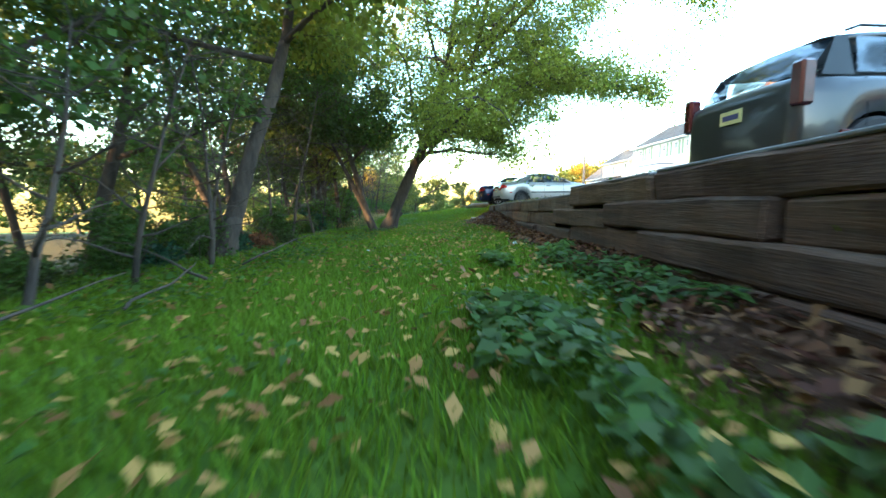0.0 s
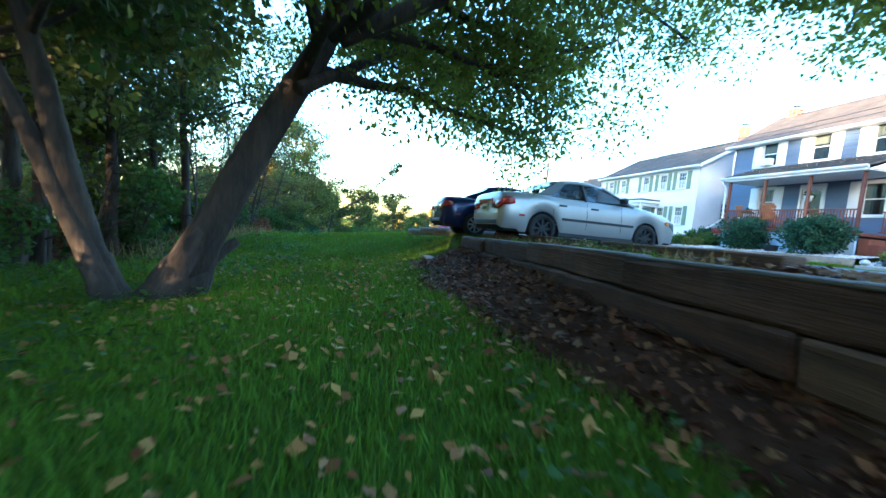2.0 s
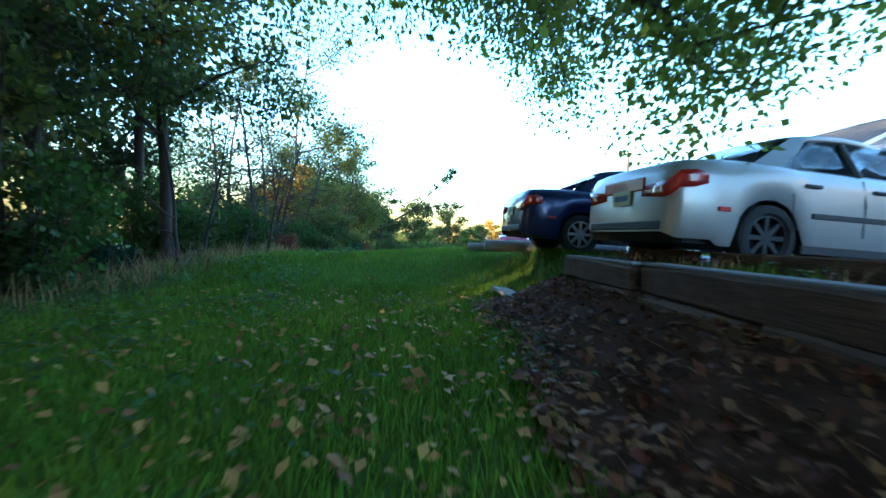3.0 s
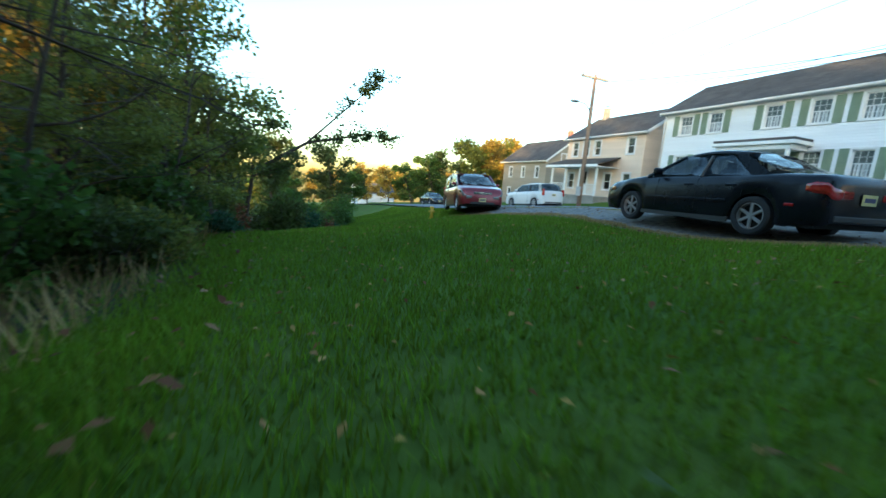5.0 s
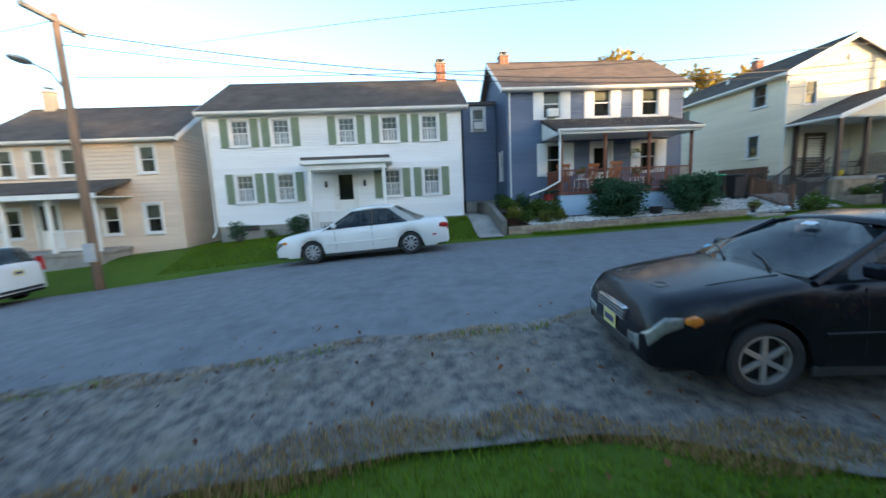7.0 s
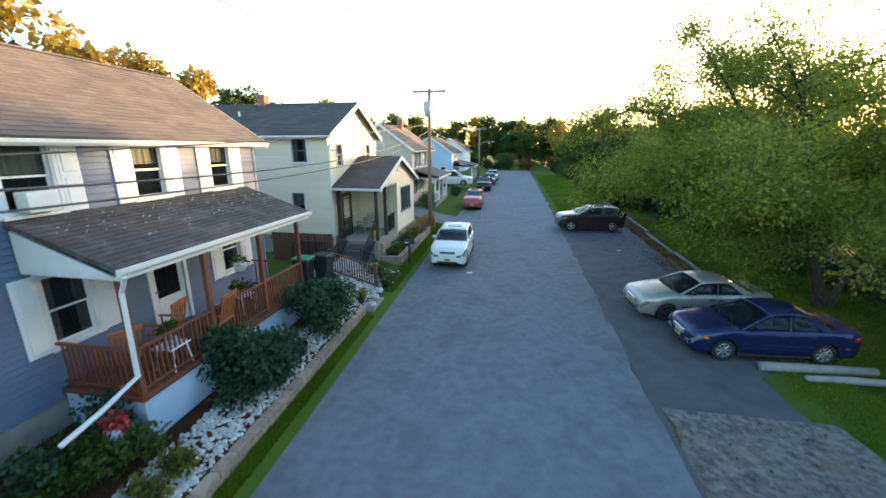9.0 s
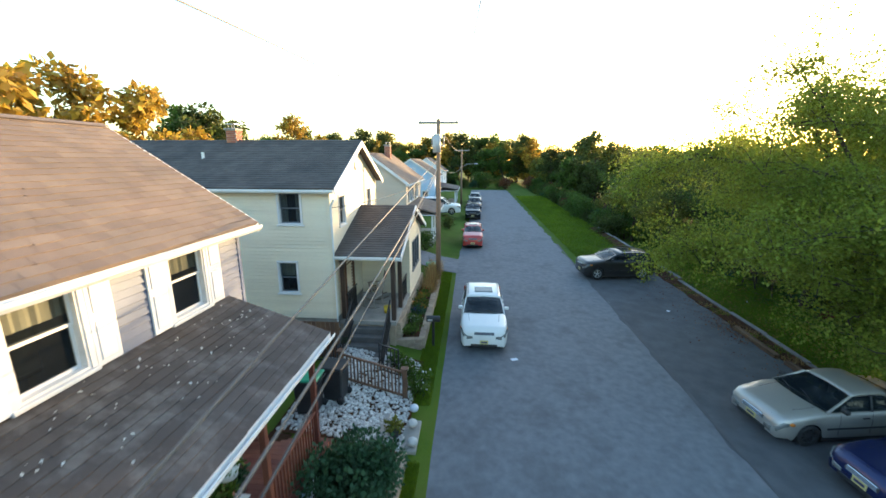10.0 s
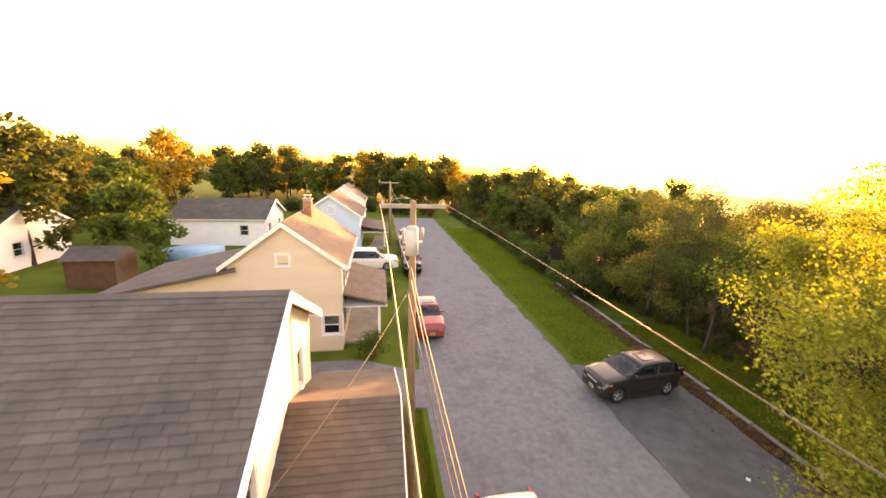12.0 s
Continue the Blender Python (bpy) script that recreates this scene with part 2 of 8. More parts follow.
M["stone_bit"] = surface("stone_bit", (0.22, 0.21, 0.2), (0.11, 0.105, 0.1), scale=9, fine=60, rough=0.9, bump=0.3, vary=0.45, island=True)
M["white_stone"] = surface("white_stone", (0.62, 0.6, 0.57), (0.42, 0.4, 0.37), scale=9, fine=60, rough=0.85, bump=0.3, vary=0.3, island=True)
M["concrete"] = surface("concrete", (0.36, 0.34, 0.31), (0.24, 0.225, 0.2), scale=1.6, fine=50, rough=0.9, bump=0.3, stain=(0.16, 0.15, 0.13), stain_scale=1.5, stain_amount=0.5)
M["timber"] = surface("weathered_timber", (0.13, 0.07, 0.037), (0.032, 0.018, 0.011), scale=5, fine=40, rough=0.95, bump=0.9, depth=0.02, stretch=(1, 0.12, 2.5), vary=0.25, stain=(0.14, 0.095, 0.062), stain_scale=2.6, stain_amount=0.5)
M["old_concrete"] = surface("old_concrete", (0.2, 0.185, 0.165), (0.11, 0.1, 0.09), scale=1.8, fine=45, rough=0.93, bump=0.4, stain=(0.06, 0.055, 0.045), stain_scale=1.8, stain_amount=0.6)
M["garden_block"] = surface("garden_block", (0.38, 0.3, 0.22), (0.24, 0.18, 0.13), scale=6, fine=45, rough=0.92, bump=0.6, vary=0.18)
M["brick"] = surface("brick", (0.42, 0.17, 0.1), (0.3, 0.11, 0.07), scale=8, fine=60, rough=0.9, bump=0.4, vary=0.2)
M["mortar"] = surface("mortar", (0.4, 0.37, 0.33), (0.3, 0.27, 0.24), scale=8, fine=60, rough=0.95)
M["white_board"] = surface("white_siding", (0.8, 0.81, 0.83), (0.7, 0.71, 0.73), scale=0.9, fine=30, rough=0.55, bump=0.05, vary=0.03, stretch=(1, 0.3, 2))
M["blue_board"] = surface("blue_siding", (0.125, 0.17, 0.265), (0.085, 0.12, 0.2), scale=0.9, fine=30, rough=0.6, bump=0.06, vary=0.05, stretch=(1, 0.3, 2))
M["yellow_board"] = surface("pale_yellow_siding", (0.78, 0.7, 0.54), (0.64, 0.565, 0.43), scale=0.8, fine=25, rough=0.55, bump=0.05, vary=0.03, stretch=(0.3, 0.3, 2))
M["cream_board"] = surface("cream_siding", (0.72, 0.585, 0.46), (0.58, 0.46, 0.36), scale=0.8, fine=25, rough=0.6, bump=0.06, vary=0.04, stretch=(0.3, 0.3, 2))
M["tan_board"] = surface("tan_siding", (0.34, 0.29, 0.22), (0.24, 0.2, 0.15), scale=0.8, fine=25, rough=0.7, bump=0.1, vary=0.06, stretch=(0.3, 0.3, 2))
M["beige_board"] = surface("beige_siding", (0.6, 0.53, 0.42), (0.48, 0.42, 0.33), scale=0.8, fine=25, rough=0.6, bump=0.06, vary=0.04, stretch=(0.3, 0.3, 2))
M["lightblue_board"] = surface("light_blue_siding", (0.5, 0.62, 0.76), (0.4, 0.52, 0.66), scale=0.8, fine=25, rough=0.6, bump=0.06, vary=0.04)
M["shingle"] = surface("dark_shingle", (0.118, 0.1, 0.09), (0.06, 0.053, 0.05), scale=1.2, fine=110, rough=0.93, bump=0.4, depth=0.006, vary=0.12, stain=(0.05, 0.045, 0.045), stain_scale=0.8, stain_amount=0.6)
M["shingle_joined"] = surface("dark_shingle_field", (0.118, 0.1, 0.09), (0.06, 0.053, 0.05), scale=1.2, fine=110, rough=0.93, bump=0.4, depth=0.006, vary=0.12, island=True, stain=(0.05, 0.045, 0.045), stain_scale=0.8, stain_amount=0.6)
M["brown_shingle"] = surface("brown_grey_shingle", (0.2, 0.15, 0.12), (0.12, 0.095, 0.08), scale=1.2, fine=110, rough=0.93, bump=0.4, depth=0.006, vary=0.12, stain=(0.1, 0.085, 0.08), stain_scale=0.7, stain_amount=0.6)
M["brown_joined"] = surface("brown_grey_shingle_field", (0.2, 0.15, 0.12), (0.12, 0.095, 0.08), scale=1.2, fine=110, rough=0.93, bump=0.4, depth=0.006, vary=0.12, island=True, stain=(0.1, 0.085, 0.08), stain_scale=0.7, stain_amount=0.6)
M["rolled"] = surface("porch_roofing", (0.075, 0.064, 0.06), (0.05, 0.044, 0.042), scale=1.4, fine=100, rough=0.92, bump=0.35, vary=0.15, stain=(0.24, 0.23, 0.22), stain_scale=2.2, stain_amount=0.35)
M["white_trim"] = surface("white_trim", (0.78, 0.78, 0.77), (0.66, 0.66, 0.64), scale=2, fine=30, rough=0.5, bump=0.04)
M["shutter_white"] = surface("white_shutter", (0.76, 0.77, 0.79), (0.66, 0.67, 0.69), scale=2, fine=30, rough=0.5, bump=0.04)
M["shutter_green"] = surface("sage_shutter", (0.19, 0.24, 0.16), (0.14, 0.185, 0.12), scale=2, fine=30, rough=0.6, bump=0.05)
M["shutter_slate"] = surface("slate_shutter", (0.12, 0.17, 0.2), (0.09, 0.13, 0.16), scale=2, fine=30, rough=0.6, bump=0.05)
M["window_frame"] = surface("window_frame", (0.74, 0.74, 0.74), (0.62, 0.62, 0.62), scale=3, fine=40, rough=0.4, bump=0.02)
M["dark_frame"] = surface("dark_frame", (0.13, 0.15, 0.17), (0.09, 0.1, 0.12), scale=3, fine=40, rough=0.4, bump=0.02)
M["pane"] = pane_material("window_pane", alpha=0.26)
M["curtain"] = surface("curtain", (0.42, 0.4, 0.36), (0.3, 0.28, 0.25), scale=3, fine=12, rough=0.95, bump=0.3, stretch=(6, 6, 0.3))
M["sheer"] = surface("sheer_curtain", (0.72, 0.73, 0.75), (0.55, 0.57, 0.59), scale=3, fine=12, rough=0.95, bump=0.3, stretch=(6, 6, 0.3))
M["blind"] = surface("window_blind", (0.55, 0.52, 0.42), (0.45, 0.42, 0.34), scale=2, fine=20, rough=0.9, bump=0.1, stretch=(1, 1, 8))
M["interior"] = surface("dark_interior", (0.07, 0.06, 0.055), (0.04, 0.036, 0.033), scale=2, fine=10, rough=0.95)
M["dark_wood"] = surface("dark_stained_wood", (0.06, 0.035, 0.025), (0.03, 0.018, 0.013), scale=3, fine=45, rough=0.6, bump=0.25, vary=0.1)
M["grey_step"] = surface("grey_step_boards", (0.13, 0.12, 0.115), (0.08, 0.075, 0.07), scale=3, fine=40, rough=0.85, bump=0.3)
M["redwood"] = surface("red_stained_wood", (0.205, 0.064, 0.036), (0.115, 0.037, 0.024), scale=3, fine=45, rough=0.6, bump=0.25, stretch=(1, 1, 0.3), vary=0.15)
M["brownwood"] = surface("brown_wood", (0.16, 0.085, 0.05), (0.09, 0.05, 0.032), scale=3, fine=45, rough=0.7, bump=0.3, vary=0.15)
M["pole_wood"] = surface("pole_wood", (0.3, 0.2, 0.13), (0.17, 0.115, 0.08), scale=4, fine=35, rough=0.9, bump=0.5, stretch=(6, 6, 0.4))
M["grey_wood"] = surface("grey_weathered_wood", (0.33, 0.31, 0.28), (0.2, 0.19, 0.17), scale=4, fine=35, rough=0.9, bump=0.4, stretch=(1, 1, 0.3))
M["black_metal"] = surface("black_metal", (0.025, 0.025, 0.027), (0.015, 0.015, 0.016), scale=5, fine=50, rough=0.45, bump=0.05)
M["grey_metal"] = surface("galvanised_metal", (0.42, 0.43, 0.44), (0.3, 0.31, 0.32), scale=5, fine=50, rough=0.45, metal=0.7, bump=0.05)
M["transformer"] = surface("transformer_grey", (0.42, 0.44, 0.45), (0.33, 0.35, 0.36), scale=5, fine=50, rough=0.5, bump=0.05)
M["ceramic"] = surface("insulator", (0.35, 0.32, 0.3), (0.25, 0.23, 0.21), scale=9, fine=50, rough=0.3, bump=0)
M["wire"] = surface("wire", (0.04, 0.04, 0.042), (0.025, 0.025, 0.026), scale=5, fine=30, rough=0.5, bump=0)
M["wire_light"] = surface("bare_wire", (0.12, 0.11, 0.1), (0.07, 0.065, 0.06), scale=5, fine=30, rough=0.5, metal=0.3, bump=0)
M["bark"] = surface("bark", (0.095, 0.067, 0.047), (0.028, 0.02, 0.015), scale=6, fine=30, rough=0.97, bump=1.0, depth=0.03, stretch=(1, 1, 0.25))
M["leaf"] = leafy("leaf_green", (0.1, 0.155, 0.024), (0.055, 0.1, 0.018), trans=0.5)
M["leaf_maple"] = leafy("leaf_maple", (0.27, 0.29, 0.035), (0.14, 0.19, 0.026), trans=0.58)
M["leaf_dark"] = leafy("leaf_dark_green", (0.1, 0.12, 0.028), (0.056, 0.078, 0.019), trans=0.52)
M["leaf_yellow"] = leafy("leaf_yellow_green", (0.21, 0.205, 0.034), (0.11, 0.135, 0.025), trans=0.5)
M["leaf_orange"] = leafy("leaf_autumn_orange", (0.44, 0.29, 0.035), (0.26, 0.17, 0.03))
M["leaf_rust"] = leafy("leaf_rust", (0.2, 0.07, 0.03), (0.1, 0.045, 0.02))
M["leaf_bluegreen"] = leafy("leaf_blue_green", (0.05, 0.11, 0.05), (0.03, 0.07, 0.035))
M["blade"] = leafy("grass_blade", (0.17, 0.245, 0.017), (0.1, 0.155, 0.012), trans=0.4, vary=0.4, spec=0.1)
M["dry_grass"] = leafy("dry_grass", (0.4, 0.27, 0.11), (0.25, 0.16, 0.07), trans=0.3, spec=0.1)
M["fallen"] = leafy("fallen_leaf", (0.16, 0.068, 0.028), (0.065, 0.03, 0.014), trans=0.1, vary=0.5, spec=0.08)
M["smoked_lens"] = surface("smoked_lens", (0.07, 0.008, 0.008), (0.04, 0.006, 0.006), scale=9, fine=60, rough=0.2, bump=0)
M["fallen_pale"] = leafy("fallen_leaf_tan", (0.36, 0.2, 0.06), (0.22, 0.1, 0.03), trans=0.15, vary=0.5, spec=0.1)
M["flower_white"] = leafy("white_flower", (0.7, 0.7, 0.66), (0.55, 0.55, 0.5), trans=0.2, vary=0.1)
M["flower_red"] = leafy("red_flower", (0.5, 0.06, 0.05), (0.35, 0.04, 0.04), trans=0.2, vary=0.2)
M["flower_orange"] = leafy("orange_flower", (0.6, 0.26, 0.04), (0.45, 0.16, 0.03), trans=0.2, vary=0.2)
M["flower_blue"] = leafy("violet_flower", (0.12, 0.12, 0.4), (0.08, 0.07, 0.25), trans=0.2, vary=0.2)
M["tyre"] = surface("tyre_rubber", (0.022, 0.022, 0.023), (0.014, 0.014, 0.015), scale=9, fine=60, rough=0.85, bump=0.15)
M["rim"] = surface("alloy_rim", (0.66, 0.66, 0.67), (0.5, 0.5, 0.51), scale=9, fine=60, rough=0.35, metal=0.85, bump=0)
M["rim_dull"] = surface("dusty_rim", (0.3, 0.29, 0.28), (0.2, 0.19, 0.18), scale=9, fine=60, rough=0.6, metal=0.4, bump=0)
M["rim_steel"] = surface("black_steel_rim", (0.04, 0.04, 0.042), (0.025, 0.025, 0.027), scale=9, fine=60, rough=0.6, metal=0.3, bump=0)
M["well"] = surface("wheel_well", (0.012, 0.012, 0.012), (0.008, 0.008, 0.008), scale=9, fine=60, rough=0.95, bump=0)
M["plastic"] = surface("black_plastic", (0.03, 0.03, 0.031), (0.02, 0.02, 0.021), scale=9, fine=60, rough=0.55, bump=0.05)
M["chrome"] = surface("chrome", (0.75, 0.75, 0.76), (0.65, 0.65, 0.66), scale=9, fine=60, rough=0.12, metal=1.0, bump=0)
M["carglass"] = pane_material("car_glass", tint=(0.012, 0.02, 0.03), alpha=0.72)
M["headlamp"] = surface("headlamp_lens", (0.2, 0.21, 0.2), (0.12, 0.125, 0.12), scale=20, fine=80, rough=0.12, bump=0.1, coat=1.0)
M["amber"] = surface("amber_lens", (0.7, 0.24, 0.03), (0.5, 0.15, 0.02), scale=20, fine=80, rough=0.2, bump=0, coat=0.8)
M["redlens"] = surface("red_lens", (0.42, 0.015, 0.012), (0.28, 0.01, 0.01), scale=20, fine=80, rough=0.18, bump=0, coat=0.8)
M["plate"] = surface("yellow_plate", (0.62, 0.54, 0.22), (0.5, 0.44, 0.18), scale=20, fine=80, rough=0.4, bump=0)
M["seat_cloth"] = surface("seat_cloth", (0.1, 0.1, 0.1), (0.06, 0.06, 0.06), scale=9, fine=60, rough=0.95)
M["bin_black"] = surface("bin_plastic", (0.03, 0.032, 0.035), (0.02, 0.021, 0.023), scale=6, fine=40, rough=0.5, bump=0.05)
M["bin_green"] = surface("bin_lid_green", (0.03, 0.3, 0.16), (0.02, 0.22, 0.11), scale=6, fine=40, rough=0.5, bump=0.05)
M["terracotta"] = surface("terracotta", (0.42, 0.18, 0.1), (0.3, 0.12, 0.07), scale=8, fine=50, rough=0.85, bump=0.2)
M["pumpkin"] = surface("pumpkin", (0.62, 0.22, 0.03), (0.5, 0.16, 0.02), scale=8, fine=40, rough=0.5, bump=0.1)
M["yellow_plastic"] = surface("yellow_plastic", (0.7, 0.5, 0.04), (0.55, 0.38, 0.03), scale=8, fine=40, rough=0.5, bump=0.05)
M["yellow_paint"] = surface("yellow_hydrant_paint", (0.62, 0.42, 0.04), (0.45, 0.3, 0.03), scale=8, fine=40, rough=0.5, bump=0.1)
M["pool_blue"] = surface("pool_liner", (0.2, 0.42, 0.55), (0.14, 0.32, 0.44), scale=3, fine=20, rough=0.6)
M["litter"] = surface("litter_paper", (0.62, 0.66, 0.72), (0.5, 0.54, 0.6), scale=9, fine=40, rough=0.6, bump=0.2)
M["letter_bar"] = surface("printed_bar", (0.55, 0.55, 0.53), (0.45, 0.45, 0.44), scale=9, fine=40, rough=0.5, bump=0)
M["dark_bar"] = surface("dark_printed_bar", (0.05, 0.05, 0.12), (0.04, 0.04, 0.1), scale=9, fine=40, rough=0.5, bump=0)
# ---- ground, street, shoulder, retaining wall ----
def adopt(ob, parent):
    """Makes ob, which lies in world space, a part of parent."""
    ob.parent = parent
    ob.matrix_parent_inverse = parent.matrix_world.inverted()
    return ob


def wpart(name, bm, material, parent, label="", smooth_shade=False):
    return adopt(part(name, bm, material, None, label, smooth_shade), parent)


def wbox(name, lo, hi, material, parent, bevel=0.0, label=""):
    return adopt(bx(name, lo, hi, material, None, bevel, label), parent)


def wraw(name, verts, faces, material, parent, label="", smooth_shade=False):
    return adopt(raw(name, verts, faces, material, None, label, smooth_shade), parent)


def sheet(name, xs, ys, height, material, label, kind="structure"):
    """A sheet over a grid, following a height function."""
    n = len(xs)
    verts = [(x, y, height(x, y)) for y in ys for x in xs]
    faces = [(j * n + i, j * n + i + 1, (j + 1) * n + i + 1, (j + 1) * n + i) for j in range(len(ys) - 1) for i in range(n - 1)]
    return tagged(raw(name, verts, faces, material, None, "", True), label, name, kind=kind)


XS = sorted([-600, -250, -120, -70, -50, -40] + [-34 + 0.5 * i for i in range(49)] + [-8.54, -8.34] + [-9 + 0.5 * i for i in range(62)] + [24, 30, 40, 60, 100, 200, 600])
YS = [-600, -300, -180, -130, -100] + [-80 + 1.0 * i for i in range(180)] + [105, 115, 130, 160, 250, 600]
ground = sheet("ground", XS, YS, lambda x, y: ground_z(x, y) - 0.03 - (0.1 if -5.6 < x < 4.3 else 0.0) - (0.5 if -8.4 < x < -7.9 and y < -3 else 0.0), M["lawn"], "mown green lawn and rough ground under trees")


def road_left(y):
    """The lawn-side edge of the asphalt."""
    return -3.2 - 0.9 * smooth(2, 12, y) + 0.06 * max(0.0, y - 25) + 0.08 * math.sin(y * 1.7) + 0.05 * math.sin(y * 4.3)


def road_right(y):
    return 4.55 - 1.1 * smooth(12, 22, y) - 0.8 * smooth(-12, -36, y) + 0.06 * max(0.0, y - 25) + 0.04 * math.sin(y * 2.3)


def strip(name, ys, left, right, cols, lift, material, label, crown=0.0):
    verts, faces = [], []
    for y in ys:
        a, b = left(y), right(y)
        for i in range(cols + 1):
            f = i / cols
            x = a + (b - a) * f
            verts.append((x, y, road_z(y) - cross_fall(x, y) + lift + crown * (1 - (2 * f - 1) ** 2) + 0.006 * noise.noise(Vector((x * 0.8, y * 0.8, 3)))))
    n = cols + 1
    for j in range(len(ys) - 1):
        for i in range(cols):
            faces.append((j * n + i, j * n + i + 1, (j + 1) * n + i + 1, (j + 1) * n + i))
    return tagged(raw(name, verts, faces, material, None, "", True), label, name, kind="structure")


ROAD_Y = [-70 + 0.5 * i for i in range(400)]
road = strip("road", ROAD_Y, road_left, road_right, 16, 0.0, M["asphalt"], "worn blue-grey asphalt street with patches and cracks", 0.05)
pull_off = strip("pull_off", [-18.6 + 0.5 * i for i in range(45)], lambda y: -7.62 - 0.5 * smooth(-3.6, -2.8, y) + 1.8 * smooth(-0.9, 0.3, y) + 0.06 * math.sin(y * 1.9) + 0.04 * math.sin(y * 5.1) + 4.0 * smooth(-17.4, -18.6, y), road_left, 8, -0.01, M["old_asphalt"], "dark old asphalt parking strip beside the street")
shoulder = strip("gravel_shoulder", [2 + 0.5 * i for i in range(38)], lambda y: -6.9 + 1.05 * smooth(7.5, 10.5, y) + 1.8 * smooth(17, 20.5, y) + 0.25 * noise.noise(Vector((y * 0.8, 2, 0))), lambda y: road_left(y) + 0.1 + 0.14 * noise.noise(Vector((y * 1.3, 5, 0))) - 0.2 * smooth(6, 2, y), 12, 0.01, M["gravel"], "grey gravel shoulder with dry grass")
# tar seam along the old edge of the street, also painting the edge's drop shadow
strip("tar_seam", [-24 + 0.5 * i for i in range(70)], lambda y: -3.3 - 0.03 * math.sin(y * 0.7), lambda y: -3.19 + 0.02 * math.sin(y * 1.3), 1, 0.012, M["patch"], "dark tar seam and painted edge shadow in the asphalt")

g = np.random.default_rng(3)
# loose stones on the shoulder
v, f = [], []
for k in range(5200):
    y = g.uniform(3, 19.5)
    x = g.uniform(-6.7 + 0.9 * smooth(7.5, 10.5, y), road_left(y) + 0.1)
    s = g.uniform(0.008, 0.024)
    b0 = len(v)
    z = road_z(y) - cross_fall(x, y) - 0.01
    for dx, dy, dz in ((1, 0, 0), (0, 1, 0), (-1, 0, 0), (0, -1, 0), (0, 0, 0.8)):
        v.append((x + dx * s * g.uniform(0.6, 1.2), y + dy * s * g.uniform(0.6, 1.2), z + dz * s))
    f += [(b0, b0 + 1, b0 + 4), (b0 + 1, b0 + 2, b0 + 4), (b0 + 2, b0 + 3, b0 + 4), (b0 + 3, b0, b0 + 4)]
tagged(raw("loose_gravel", v, f, M["stone_bit"]), "loose grey gravel stones on the shoulder", "gravel", kind="stuff")

# ---- retaining wall of stacked timbers above the lawn ----
WALL_X = -8.4


def wall_top(y):
    return road_z(y) + 0.02 + 0.15 * smooth(-13.5, -18, y) - 0.05 * smooth(-8, -4, y)


retaining = thing("retaining_wall", "retaining wall of dark rotting timbers stacked in courses", "wall", (WALL_X, -14, ground_z(-9.0, -14)), kind="structure")
for i in range(13):
    y0 = -31.0 + 2.2 * i
    if y0 > -4:
        break
    y1 = min(y0 + 2.18, -2.9)
    for c in range(4):
        yc = (y0 + y1) / 2 + (0.9 if c % 2 else 0.0)
        if yc > -3.6:
            continue
        top = wall_top(yc) - 0.245 * c
        if top < ground_z(-8.9, yc) - 0.1:
            continue
        bm = bmesh.new()
        h = 0.238
        box(bm, (-0.12, -(y1 - y0) / 2, -h), (0.12, (y1 - y0) / 2, 0), 0.022)
        bmesh.ops.subdivide_edges(bm, edges=[e for e in bm.edges if abs((e.verts[0].co - e.verts[1].co).y) > 1], cuts=9)
        for vv in bm.verts:
            q = Vector((vv.co.x * 3, (vv.co.y + yc) * 1.6, vv.co.z * 4 + c))
            vv.co.x += 0.035 * noise.noise(q) + 0.015 * noise.noise(q * 4)
            vv.co.z += 0.022 * noise.noise(q + Vector((5, 0, 0)))
        lean = 0.045 * math.sin(i * 1.9 + c) - 0.03 * c
        bmesh.ops.transform(bm, matrix=pose(WALL_X + lean, yc, top, -1.7, 2 * math.sin(i + c), 0.6 * math.sin(i * 2.3 + c * 1.1)), verts=bm.verts)
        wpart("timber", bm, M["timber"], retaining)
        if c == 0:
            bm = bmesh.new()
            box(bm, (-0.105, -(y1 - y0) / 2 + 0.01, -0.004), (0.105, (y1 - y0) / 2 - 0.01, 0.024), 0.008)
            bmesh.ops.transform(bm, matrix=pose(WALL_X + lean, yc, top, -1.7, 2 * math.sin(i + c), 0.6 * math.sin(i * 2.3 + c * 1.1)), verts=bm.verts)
            wpart("timber_top", bm, M["grey_timber"], retaining, "paler grey upper face of the timber")
def fill_z(x, y):
    return road_z(y) - 0.005 - 0.05 * smooth(-7.75, -7.55, x) + (wall_top(y) - road_z(y) - 0.02) * smooth(7.6, 8.25, -x) + 0.012 * noise.noise(Vector((x * 2, y * 2, 7)))


# fill behind the top timber
sheet("wall_fill", [-8.36, -8.25, -8.1, -7.95, -7.8, -7.65, -7.5], [-31 + 0.5 * i for i in range(57)], fill_z, M["dirt"], "bare earth with leaf litter behind the retaining wall")
def litter_edge(y):
    """Where the leaf mould at the wall's foot gives way to grass."""
    return -8.98 - 0.15 * smooth(-16, -19, y) - 0.6 * smooth(-11, -6.5, y) + 0.12 * math.sin(y * 2.3)


def litter_z(x, y):
    return (ground_z(x - 0.35, y) + 0.02 + (0.06 + 0.3 * smooth(-13, -6, y)) * smooth(0, 1, (x + 9.7) / 1.2) ** 1.5 + 0.035 * noise.noise(Vector((x * 3, y * 3, 1)))
      - 0.12 * smooth(0, 0.25, (litter_edge(y) - x)))


